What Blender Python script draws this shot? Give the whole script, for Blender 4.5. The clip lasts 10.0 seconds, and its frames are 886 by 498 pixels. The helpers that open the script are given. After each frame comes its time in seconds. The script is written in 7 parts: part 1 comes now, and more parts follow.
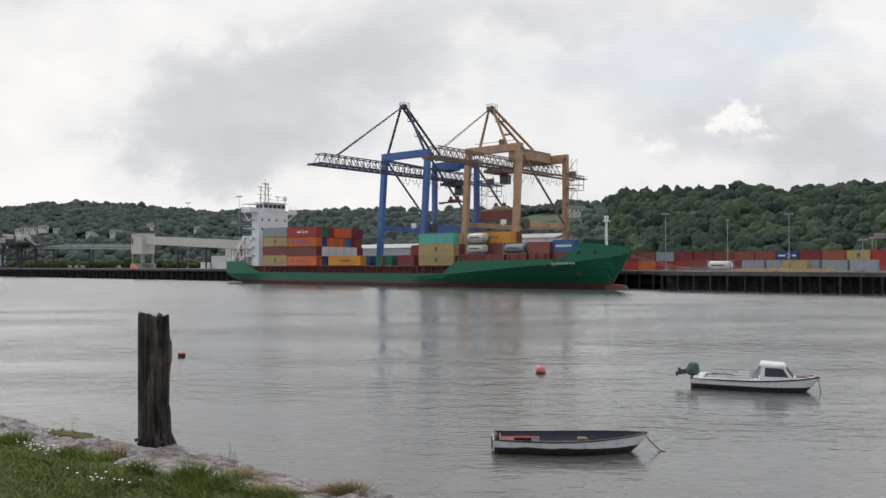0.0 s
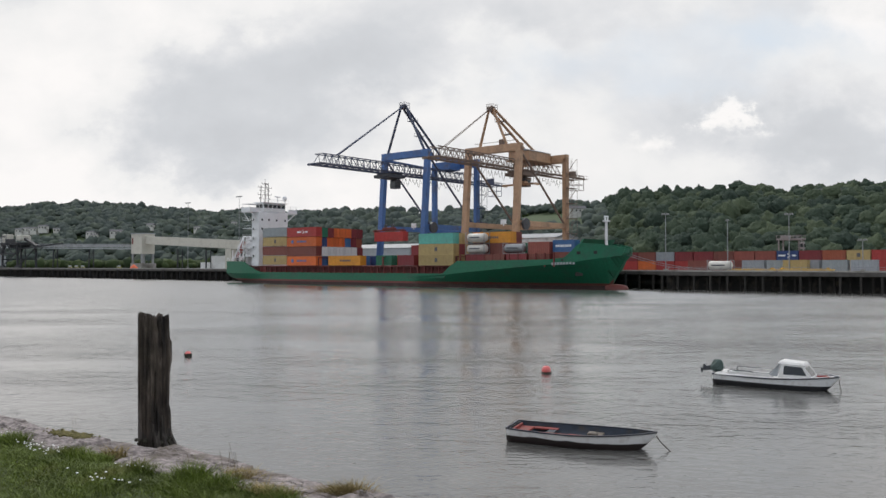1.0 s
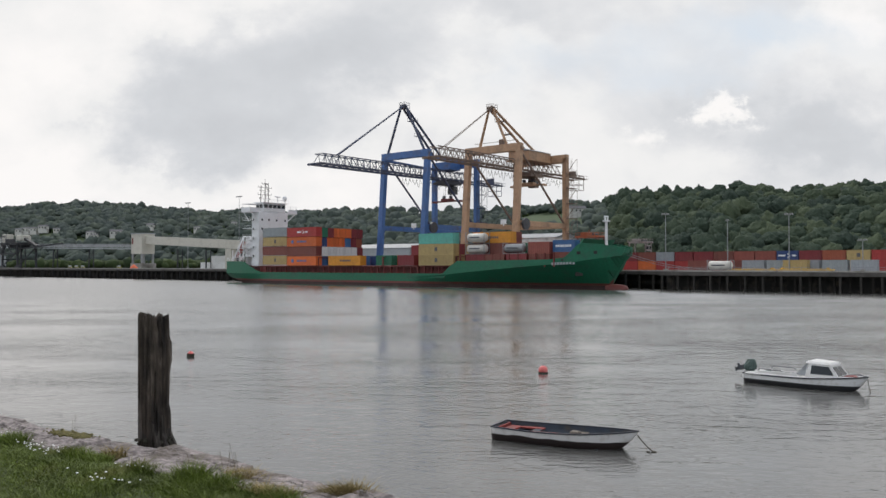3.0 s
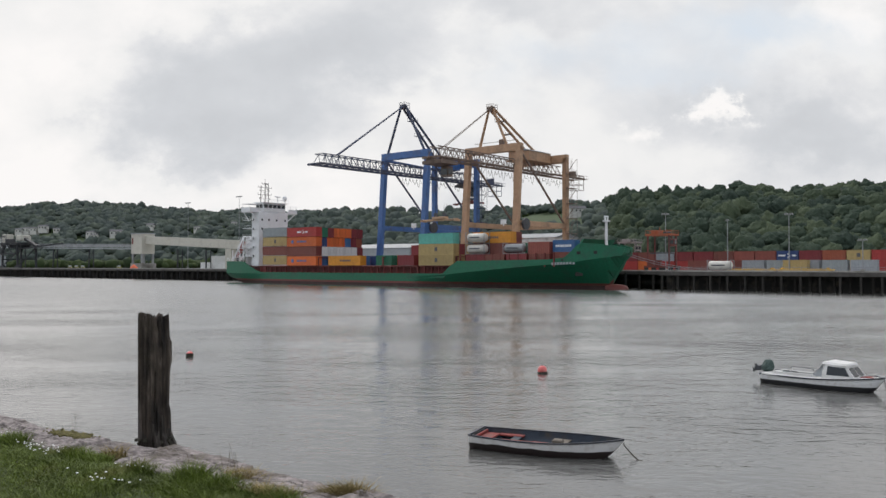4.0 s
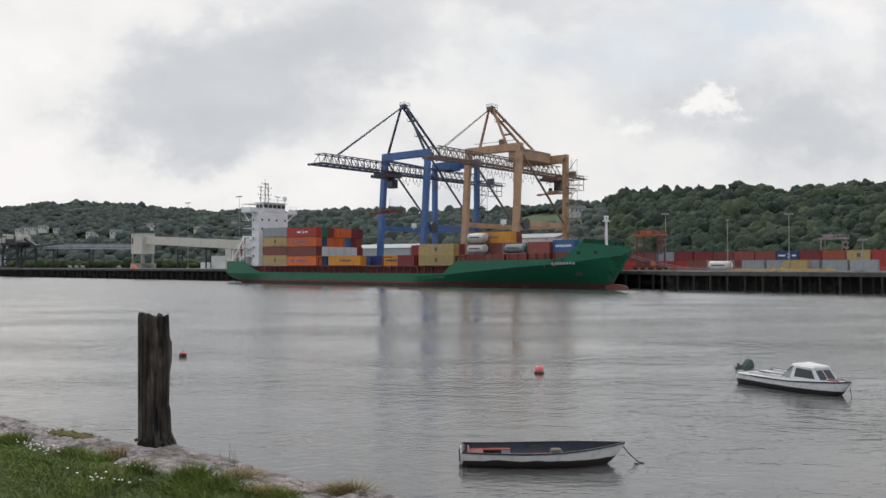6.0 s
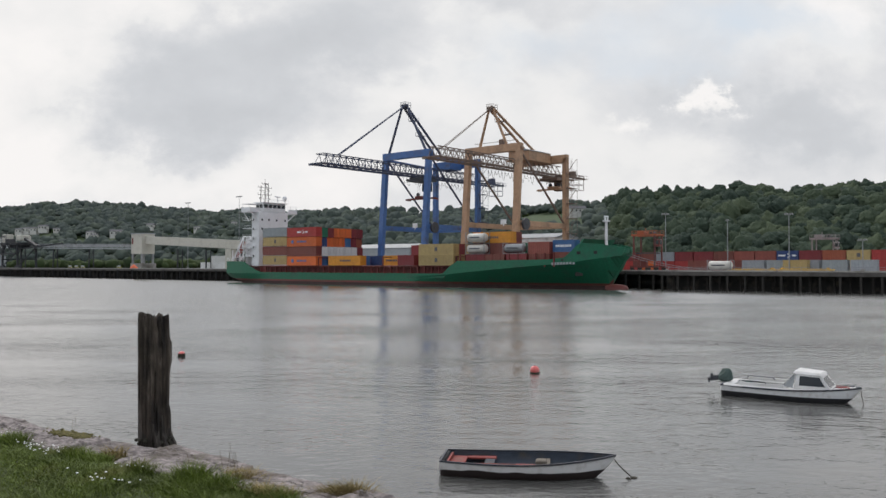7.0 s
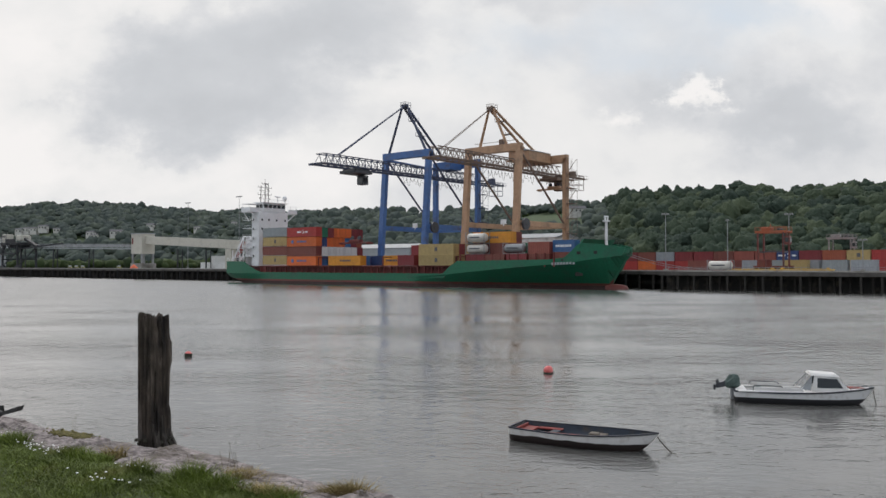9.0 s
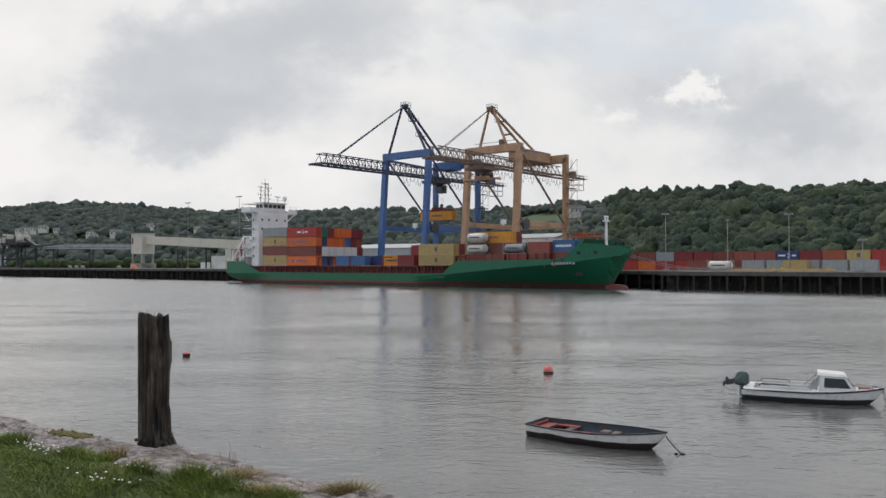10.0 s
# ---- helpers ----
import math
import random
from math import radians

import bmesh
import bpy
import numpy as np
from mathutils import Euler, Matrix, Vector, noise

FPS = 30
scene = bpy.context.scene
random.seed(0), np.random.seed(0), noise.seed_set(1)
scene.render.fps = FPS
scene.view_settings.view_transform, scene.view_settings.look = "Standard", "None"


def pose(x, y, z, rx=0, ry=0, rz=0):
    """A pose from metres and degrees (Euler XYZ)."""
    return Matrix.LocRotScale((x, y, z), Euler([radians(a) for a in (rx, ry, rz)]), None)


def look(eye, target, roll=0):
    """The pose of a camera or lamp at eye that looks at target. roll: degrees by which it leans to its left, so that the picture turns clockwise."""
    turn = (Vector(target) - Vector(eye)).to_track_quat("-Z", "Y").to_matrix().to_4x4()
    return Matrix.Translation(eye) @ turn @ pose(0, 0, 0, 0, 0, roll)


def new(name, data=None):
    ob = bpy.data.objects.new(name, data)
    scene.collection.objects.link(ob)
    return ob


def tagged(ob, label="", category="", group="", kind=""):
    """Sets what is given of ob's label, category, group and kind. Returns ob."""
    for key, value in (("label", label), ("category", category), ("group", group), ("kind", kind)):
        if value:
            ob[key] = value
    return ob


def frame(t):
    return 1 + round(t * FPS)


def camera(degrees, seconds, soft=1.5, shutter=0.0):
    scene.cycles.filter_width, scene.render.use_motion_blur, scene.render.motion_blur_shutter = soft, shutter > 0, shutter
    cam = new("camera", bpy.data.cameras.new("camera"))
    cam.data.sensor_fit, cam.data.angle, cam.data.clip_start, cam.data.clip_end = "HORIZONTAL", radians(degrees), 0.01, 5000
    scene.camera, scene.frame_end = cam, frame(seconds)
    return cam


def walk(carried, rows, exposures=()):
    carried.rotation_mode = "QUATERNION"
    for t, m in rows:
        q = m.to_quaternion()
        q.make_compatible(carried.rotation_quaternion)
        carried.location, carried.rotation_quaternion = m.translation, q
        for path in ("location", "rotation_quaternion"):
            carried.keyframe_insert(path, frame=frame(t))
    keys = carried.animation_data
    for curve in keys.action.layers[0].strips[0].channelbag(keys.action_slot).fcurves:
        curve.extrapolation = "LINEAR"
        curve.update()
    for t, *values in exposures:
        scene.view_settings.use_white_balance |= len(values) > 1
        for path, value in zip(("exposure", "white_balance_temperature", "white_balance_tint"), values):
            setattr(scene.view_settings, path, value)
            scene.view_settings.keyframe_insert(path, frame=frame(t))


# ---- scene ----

# ------------------------------------------------------------------ camera
cam = camera(56.8, 10.0)
EYE = Vector((0, 0, 5.6))
CAM = pose(EYE.x, EYE.y, EYE.z, 91.185, 0, 0)
walk(cam, [(0.0, CAM), (10.0, CAM)], exposures=[(0.0, 0.05), (5.0, 0.03), (10.0, -0.05)])

# ------------------------------------------------------------------ world, sun
world = bpy.data.worlds.new("overcast_sky")
scene.world = world
world.use_nodes = True
wn, wl = world.node_tree.nodes, world.node_tree.links
wn.clear()
sky_tex = wn.new("ShaderNodeTexSky")
sky_tex.sky_type, sky_tex.sun_disc = "NISHITA", False
sky_tex.sun_elevation, sky_tex.sun_rotation = radians(42), radians(-24)
bg_blue, bg_cloud = wn.new("ShaderNodeBackground"), wn.new("ShaderNodeBackground")
bg_blue.inputs["Strength"].default_value = 0.05
wl.new(sky_tex.outputs[0], bg_blue.inputs["Color"])
w_tc, w_no, w_ra = wn.new("ShaderNodeTexCoord"), wn.new("ShaderNodeTexNoise"), wn.new("ShaderNodeValToRGB")
w_no.inputs["Scale"].default_value, w_no.inputs["Detail"].default_value = 3.0, 5.0
w_ra.color_ramp.elements[0].position, w_ra.color_ramp.elements[1].position = 0.35, 0.65
w_ra.color_ramp.elements[0].color, w_ra.color_ramp.elements[1].color = (0.52, 0.53, 0.56, 1), (0.82, 0.81, 0.8, 1)
wl.new(w_tc.outputs["Generated"], w_no.inputs["Vector"])
wl.new(w_no.outputs[0], w_ra.inputs[0])
wl.new(w_ra.outputs[0], bg_cloud.inputs["Color"])
bg_cloud.inputs["Strength"].default_value = 1.3
# the cloud cover is brighter towards the hidden sun than away from it
w_dot, w_rg, w_mul = wn.new("ShaderNodeVectorMath"), wn.new("ShaderNodeMapRange"), wn.new("ShaderNodeVectorMath")
w_dot.operation, w_mul.operation = "DOT_PRODUCT", "MULTIPLY"
w_dot.inputs[1].default_value = (-0.30, 0.70, 0.65)
w_rg.inputs["From Min"].default_value, w_rg.inputs["From Max"].default_value = -0.6, 1.0
w_rg.inputs["To Min"].default_value, w_rg.inputs["To Max"].default_value = 0.42, 1.15
wl.new(w_tc.outputs["Generated"], w_dot.inputs[0])
wl.new(w_dot.outputs["Value"], w_rg.inputs["Value"])
wl.new(w_ra.outputs[0], w_mul.inputs[0])
wl.new(w_rg.outputs[0], w_mul.inputs[1])
wl.new(w_mul.outputs[0], bg_cloud.inputs["Color"])
w_add, w_out = wn.new("ShaderNodeAddShader"), wn.new("ShaderNodeOutputWorld")
wl.new(bg_blue.outputs[0], w_add.inputs[0])
wl.new(bg_cloud.outputs[0], w_add.inputs[1])
wl.new(w_add.outputs[0], w_out.inputs[0])

sun_data = bpy.data.lights.new("sun", "SUN")
sun_data.energy, sun_data.angle, sun_data.color = 0.8, radians(14), (1.0, 0.96, 0.9)
sun = new("sun", sun_data)
sun.matrix_world = look((-80, 280, 180), (0, 100, 0))

# ------------------------------------------------------------------ materials
MATS = {}


def nodes_of(name):
    m = bpy.data.materials.new(name)
    m.use_nodes = True
    n, l = m.node_tree.nodes, m.node_tree.links
    return m, n, l, n["Principled BSDF"]


def surf(name, colour, rough=0.6, metal=0.0, grain=0.18, scale=4.0, stain=0.15, stain_scale=0.5, bump=0.15, dirt=(0.10, 0.08, 0.06), stretch=(1, 1, 1), per_object=0.0, island=0.0):
    """A painted or raw surface: base colour, fine grain, larger stains, slight relief."""
    if name in MATS:
        return MATS[name]
    m, n, l, p = nodes_of(name)
    tc, mp = n.new("ShaderNodeTexCoord"), n.new("ShaderNodeMapping")
    mp.inputs["Scale"].default_value = stretch
    l.new(tc.outputs["Object"], mp.inputs[0])
    fine, big = n.new("ShaderNodeTexNoise"), n.new("ShaderNodeTexNoise")
    fine.inputs["Scale"].default_value, fine.inputs["Detail"].default_value = scale, 6
    big.inputs["Scale"].default_value, big.inputs["Detail"].default_value = stain_scale, 4
    l.new(mp.outputs[0], fine.inputs["Vector"])
    l.new(mp.outputs[0], big.inputs["Vector"])
    r1 = n.new("ShaderNodeMapRange")
    r1.inputs["From Min"].default_value, r1.inputs["From Max"].default_value = 0.3, 0.7
    r1.inputs["To Min"].default_value, r1.inputs["To Max"].default_value = 1 - grain, 1 + grain
    l.new(fine.outputs[0], r1.inputs["Value"])
    value = r1.outputs[0]
    if per_object or island:
        extra = n.new("ShaderNodeObjectInfo").outputs["Random"] if per_object else n.new("ShaderNodeNewGeometry").outputs["Random Per Island"]
        k = per_object or island
        r3, mul = n.new("ShaderNodeMapRange"), n.new("ShaderNodeMath")
        r3.inputs["To Min"].default_value, r3.inputs["To Max"].default_value = 1 - k, 1 + k
        mul.operation = "MULTIPLY"
        l.new(extra, r3.inputs["Value"])
        l.new(r3.outputs[0], mul.inputs[0])
        l.new(value, mul.inputs[1])
        value = mul.outputs[0]
    hsv = n.new("ShaderNodeHueSaturation")
    hsv.inputs["Color"].default_value = (*colour, 1)
    l.new(value, hsv.inputs["Value"])
    mix, r2 = n.new("ShaderNodeMix"), n.new("ShaderNodeMapRange")
    mix.data_type = "RGBA"
    r2.inputs["From Min"].default_value, r2.inputs["From Max"].default_value = 0.52, 0.72
    r2.inputs["To Min"].default_value, r2.inputs["To Max"].default_value = 0.0, min(1.0, stain * 3)
    l.new(big.outputs[0], r2.inputs["Value"])
    l.new(r2.outputs[0], mix.inputs[0])
    l.new(hsv.outputs[0], mix.inputs[6])
    mix.inputs[7].default_value = (*dirt, 1)
    l.new(mix.outputs[2], p.inputs["Base Color"])
    p.inputs["Roughness"].default_value, p.inputs["Metallic"].default_value = rough, metal
    if bump:
        b = n.new("ShaderNodeBump")
        b.inputs["Strength"].default_value, b.inputs["Distance"].default_value = bump, 0.03
        l.new(fine.outputs[0], b.inputs["Height"])
        l.new(b.outputs[0], p.inputs["Normal"])
    MATS[name] = m
    return m


def water_material():
    m, n, l, p = nodes_of("river_water")
    p.inputs["Base Color"].default_value = (0.098, 0.097, 0.091, 1)
    p.inputs["Roughness"].default_value, p.inputs["IOR"].default_value = 0.03, 1.5
    p.inputs["Specular IOR Level"].default_value = 0.95
    tc = n.new("ShaderNodeTexCoord")
    last = None
    # the open channel is choppier than the water under the near bank, in drifting patches
    sep, shore, patch, pr, mul = n.new("ShaderNodeSeparateXYZ"), n.new("ShaderNodeMapRange"), n.new("ShaderNodeTexNoise"), n.new("ShaderNodeMapRange"), n.new("ShaderNodeMath")
    l.new(tc.outputs["Object"], sep.inputs[0]), l.new(sep.outputs["Y"], shore.inputs["Value"])
    for key, v in (("From Min", 15.0), ("From Max", 90.0), ("To Min", 0.60), ("To Max", 0.62)):
        shore.inputs[key].default_value = v
    pm = n.new("ShaderNodeMapping")
    pm.inputs["Scale"].default_value = (0.5, 1.4, 1)
    l.new(tc.outputs["Object"], pm.inputs[0]), l.new(pm.outputs[0], patch.inputs["Vector"])
    patch.inputs["Scale"].default_value, patch.inputs["Detail"].default_value = 0.07, 3
    for key, v in (("From Min", 0.35), ("From Max", 0.65), ("To Min", 0.5), ("To Max", 1.55)):
        pr.inputs[key].default_value = v
    l.new(patch.outputs[0], pr.inputs["Value"])
    mul.operation = "MULTIPLY"
    l.new(shore.outputs[0], mul.inputs[0]), l.new(pr.outputs[0], mul.inputs[1])
    chop = mul.outputs[0]
    # normals tilted towards the near bank so far water mirrors higher, brighter sky
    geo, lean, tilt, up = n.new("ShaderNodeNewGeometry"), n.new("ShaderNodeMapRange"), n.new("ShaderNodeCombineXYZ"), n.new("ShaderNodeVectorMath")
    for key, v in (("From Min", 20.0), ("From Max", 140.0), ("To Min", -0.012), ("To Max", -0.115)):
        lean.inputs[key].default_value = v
    # tilt eased towards +x, which darkens the mirrored sky on that side
    tilt_ease, slope = n.new("ShaderNodeMapRange"), n.new("ShaderNodeMath")
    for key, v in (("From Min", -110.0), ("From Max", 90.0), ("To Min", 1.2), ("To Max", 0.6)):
        tilt_ease.inputs[key].default_value = v
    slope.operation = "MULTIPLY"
    l.new(sep.outputs["X"], tilt_ease.inputs["Value"]), l.new(lean.outputs[0], slope.inputs[0]), l.new(tilt_ease.outputs[0], slope.inputs[1])
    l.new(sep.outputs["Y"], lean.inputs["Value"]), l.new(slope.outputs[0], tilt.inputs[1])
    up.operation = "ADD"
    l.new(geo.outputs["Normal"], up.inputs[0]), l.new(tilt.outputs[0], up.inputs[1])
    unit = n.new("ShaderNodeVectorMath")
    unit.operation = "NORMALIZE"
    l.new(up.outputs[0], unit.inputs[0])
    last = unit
    for sc, strength, dist, stretch, det in ((0.45, 0.34, 0.30, (1, 1.8, 1), 3), (2.0, 0.62, 0.075, (1, 1.7, 1), 3), (6.5, 0.5, 0.022, (1, 1.5, 1), 3)):
        mp, no, b = n.new("ShaderNodeMapping"), n.new("ShaderNodeTexNoise"), n.new("ShaderNodeBump")
        mp.inputs["Scale"].default_value = stretch
        mp.inputs["Rotation"].default_value = (0, 0, 0.15)
        l.new(tc.outputs["Object"], mp.inputs[0])
        l.new(mp.outputs[0], no.inputs["Vector"])
        no.inputs["Scale"].default_value, no.inputs["Detail"].default_value = sc, det
        b.inputs["Distance"].default_value = dist
        k = n.new("ShaderNodeMath")
        k.operation = "MULTIPLY"
        k.inputs[1].default_value = strength
        l.new(chop, k.inputs[0])
        l.new(k.outputs[0], b.inputs["Strength"])
        l.new(no.outputs[0], b.inputs["Height"])
        if last:
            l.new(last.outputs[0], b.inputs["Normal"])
        last = b
    l.new(last.outputs[0], p.inputs["Normal"])
    return m


def cloud_material():
    """Broken overcast: a few broad grey banks, white heads and thin blue gaps, roughened by noise."""
    m, n, l, p = nodes_of("cloudy_sky")
    n.remove(p)
    tc, sep, comb = n.new("ShaderNodeTexCoord"), n.new("ShaderNodeSeparateXYZ"), n.new("ShaderNodeCombineXYZ")
    l.new(tc.outputs["Object"], sep.inputs[0])

    def put(socket, v):
        if isinstance(v, (int, float, tuple)):
            socket.default_value = v
        else:
            l.new(v, socket)

    def math(op, a, b=0.0, c=0.0):
        k = n.new("ShaderNodeMath")
        k.operation = op
        put(k.inputs[0], a), put(k.inputs[1], b), put(k.inputs[2], c)
        return k.outputs[0]

    def vec(op, a, b, c=(0, 0, 0)):
        k = n.new("ShaderNodeVectorMath")
        k.operation = op
        put(k.inputs[0], a), put(k.inputs[1], b), put(k.inputs[2], c)
        return k.outputs["Value" if op == "DOT_PRODUCT" else "Vector"]

    far = math("MAXIMUM", sep.outputs["Y"], 300.0)
    l.new(math("DIVIDE", sep.outputs["X"], far), comb.inputs[0])
    l.new(math("DIVIDE", sep.outputs["Z"], far), comb.inputs[1])
    at = comb.outputs[0]

    def noise_at(scale, detail, off, rough=0.55, dist=0.0, squash=1.7):
        mp, no = n.new("ShaderNodeMapping"), n.new("ShaderNodeTexNoise")
        mp.inputs["Location"].default_value, mp.inputs["Scale"].default_value = off, (1, squash, 1)
        l.new(at, mp.inputs[0]), l.new(mp.outputs[0], no.inputs["Vector"])
        no.inputs["Scale"].default_value, no.inputs["Detail"].default_value = scale, detail
        no.inputs["Roughness"].default_value, no.inputs["Distortion"].default_value = rough, dist
        return no

    warp = vec("MULTIPLY_ADD", vec("SUBTRACT", noise_at(8.0, 8, (2.0, 5.0, 0), 0.6, 0.0, 1.3).outputs["Color"], (0.5, 0.5, 0.5)), (0.26, 0.17, 0.0), at)

    def banks(rows):
        """Sum of soft patches: azimuth, elevation, half width, half height, weight."""
        total = 0.0
        for u, w, ru, rw, k in rows:
            d = vec("MULTIPLY", vec("SUBTRACT", warp, (u, w, 0)), (1 / ru, 1 / rw, 0))
            total = math("MULTIPLY_ADD", math("EXPONENT", math("MULTIPLY", vec("DOT_PRODUCT", d, d), -1.0)), k, total)
        return total

    tone = banks(((-0.31, 0.165, 0.16, 0.055, -0.36), (-0.16, 0.235, 0.16, 0.05, -0.22), (0.02, 0.315, 0.22, 0.05, -0.14), (-0.50, 0.20, 0.10, 0.09, 0.34), (-0.34, 0.30, 0.13, 0.05, 0.34),
                  (-0.28, 0.085, 0.30, 0.035, 0.28), (-0.02, 0.20, 0.10, 0.04, 0.30), (0.10, 0.27, 0.12, 0.03, 0.16), (0.20, 0.13, 0.22, 0.05, 0.06), (0.46, 0.15, 0.14, 0.035, -0.30),
                  (0.363, 0.178, 0.012, 0.020, 0.7), (0.29, 0.150, 0.026, 0.014, 0.4), (0.53, 0.30, 0.05, 0.035, 0.45), (0.50, 0.245, 0.12, 0.02, 0.10), (-0.60, 0.08, 0.2, 0.06, 0.28)))
    tone = math("ADD", math("ADD", tone, 0.56), math("MULTIPLY", math("SUBTRACT", noise_at(4.6, 9, (7.3, 2.2, 0), 0.52, 0.2, 1.4).outputs[0], 0.5), 0.9))
    tone = math("ADD", tone, math("MULTIPLY", math("SUBTRACT", noise_at(13.0, 8, (1.3, 9.2, 0), 0.55, 0.2, 1.3).outputs[0], 0.5), 0.30))
    ramp = n.new("ShaderNodeValToRGB")
    stops = ((0.05, (0.50, 0.515, 0.54)), (0.34, (0.575, 0.59, 0.615)), (0.52, (0.675, 0.68, 0.695)), (0.64, (0.765, 0.762, 0.76)), (0.92, (0.855, 0.835, 0.825)))
    while len(ramp.color_ramp.elements) < len(stops):
        ramp.color_ramp.elements.new(0.5)
    for e, (pos, col) in zip(ramp.color_ramp.elements, stops):
        e.position, e.color = pos, (*col, 1)
    l.new(tone, ramp.inputs[0])
    gap = banks(((0.20, 0.24, 0.13, 0.03, 0.55), (0.42, 0.275, 0.12, 0.035, 0.8), (0.33, 0.215, 0.10, 0.02, 0.4)))
    mix = n.new("ShaderNodeMix")
    mix.data_type = "RGBA"
    l.new(math("MULTIPLY", gap, math("MULTIPLY", noise_at(9.0, 6, (4.0, 1.0, 0)).outputs[0], 1.7)), mix.inputs[0])
    l.new(ramp.outputs[0], mix.inputs[6])
    mix.inputs[7].default_value = (0.62, 0.68, 0.75, 1)
    em, out = n.new("ShaderNodeEmission"), n["Material Output"]
    em.inputs["Strength"].default_value = 1.1
    l.new(mix.outputs[2], em.inputs["Color"]), l.new(em.outputs[0], out.inputs["Surface"])
    return m


def leaf_material(name, a, b, c):
    m, n, l, p = nodes_of(name)
    tc, no, geo, ramp = n.new("ShaderNodeTexCoord"), n.new("ShaderNodeTexNoise"), n.new("ShaderNodeNewGeometry"), n.new("ShaderNodeValToRGB")
    no.inputs["Scale"].default_value, no.inputs["Detail"].default_value = 1.1, 9
    no.inputs["Roughness"].default_value = 0.75
    l.new(tc.outputs["Object"], no.inputs["Vector"])
    ad = n.new("ShaderNodeMath")
    ad.operation = "MULTIPLY_ADD"
    ad.inputs[1].default_value = 0.46
    l.new(geo.outputs["Random Per Island"], ad.inputs[0])
    sub = n.new("ShaderNodeMath")
    sub.operation = "MULTIPLY_ADD"
    sub.inputs[1].default_value = 0.42
    l.new(no.outputs[0], sub.inputs[0])
    low, broad = n.new("ShaderNodeTexNoise"), n.new("ShaderNodeMath")
    low.inputs["Scale"].default_value, low.inputs["Detail"].default_value = 0.11, 3
    broad.operation = "MULTIPLY"
    broad.inputs[1].default_value = 0.22
    l.new(tc.outputs["Object"], low.inputs["Vector"]), l.new(low.outputs[0], broad.inputs[0])
    l.new(broad.outputs[0], sub.inputs[2])
    l.new(sub.outputs[0], ad.inputs[2])
    ramp.color_ramp.elements.new(0.5)
    for e, (pos, col) in zip(ramp.color_ramp.elements, ((0.28, a), (0.55, b), (0.82, c))):
        e.position, e.color = pos, (*col, 1)
    l.new(ad.outputs[0], ramp.inputs[0])
    l.new(ramp.outputs[0], p.inputs["Base Color"])
    p.inputs["Roughness"].default_value = 0.85
    p.inputs["Specular IOR Level"].default_value = 0.15
    b2 = n.new("ShaderNodeBump")
    b2.inputs["Strength"].default_value, b2.inputs["Distance"].default_value = 0.6, 0.7
    l.new(no.outputs[0], b2.inputs["Height"])
    l.new(b2.outputs[0], p.inputs["Normal"])
    return m


def paint(name, colour, rough=0.55, **k):
    return surf(name, colour, rough, grain=k.pop("grain", 0.12), scale=k.pop("scale", 1.5), stain=k.pop("stain", 0.16), stain_scale=k.pop("stain_scale", 0.35), bump=0.05, **k)


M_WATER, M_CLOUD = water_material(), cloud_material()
M_HILL = surf("hillside_grass", (0.055, 0.085, 0.03), 0.9, scale=0.15, stain=0.3, stain_scale=0.02, dirt=(0.03, 0.05, 0.02))
M_LAND = surf("yard_asphalt", (0.09, 0.09, 0.088), 0.85, scale=0.8, stain=0.2, stain_scale=0.05)
M_CONC = surf("quay_concrete", (0.30, 0.29, 0.27), 0.85, scale=1.2, stain=0.3, stain_scale=0.25, dirt=(0.12, 0.11, 0.09))
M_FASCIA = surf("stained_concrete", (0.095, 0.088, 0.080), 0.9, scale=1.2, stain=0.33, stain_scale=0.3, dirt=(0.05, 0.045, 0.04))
M_PILE = surf("weedy_pile", (0.032, 0.029, 0.025), 0.9, scale=1.2, stain=0.35, stain_scale=0.5, dirt=(0.03, 0.03, 0.025), per_object=0.3)
# near-black base colour for the walls and beam beneath the quay deck
M_DARK = surf("near_black_wall", (0.022, 0.021, 0.019), 0.9, scale=1.0, stain=0.2)
M_GREEN = paint("ship_green", (0.008, 0.138, 0.070), 0.5, stain=0.22, dirt=(0.03, 0.09, 0.06))
M_REDLEAD = paint("boot_top_red", (0.17, 0.048, 0.04), 0.6, stain=0.28)
M_FOULRED = paint("fouled_bottom", (0.05, 0.025, 0.022), 0.7)
M_DECKRED = paint("deck_red", (0.17, 0.035, 0.03), 0.6)
M_WHITE = paint("ship_white", (0.80, 0.81, 0.82), 0.4, stain=0.02, grain=0.04)
M_MAST = paint("mast_grey", (0.16, 0.155, 0.15), 0.6)
M_LIFEBOAT = paint("faded_lifeboat_red", (0.40, 0.075, 0.05), 0.55)
M_GLASS = surf("dark_glass", (0.02, 0.025, 0.03), 0.12, grain=0.05, stain=0.0, bump=0.0)
M_BLACK = surf("black_rubber", (0.02, 0.02, 0.02), 0.7)
M_STEEL = surf("grey_steel", (0.30, 0.31, 0.32), 0.5, metal=0.4)
M_DSTEEL = surf("dark_steel", (0.06, 0.065, 0.075), 0.55)
M_CBLUE = paint("crane_blue", (0.065, 0.155, 0.38), 0.5)
M_CBLUED = paint("boom_blue_grey", (0.055, 0.07, 0.125), 0.55)
M_CTAN = paint("crane_buff", (0.47, 0.29, 0.175), 0.55, stain=0.16)
M_CTAND = paint("boom_buff_grey", (0.19, 0.135, 0.105), 0.6)
M_ORANGE = paint("safety_orange", (0.75, 0.13, 0.03), 0.5)
M_CREAM = paint("cream_cladding", (0.56, 0.54, 0.47), 0.7, stain=0.05, grain=0.07)
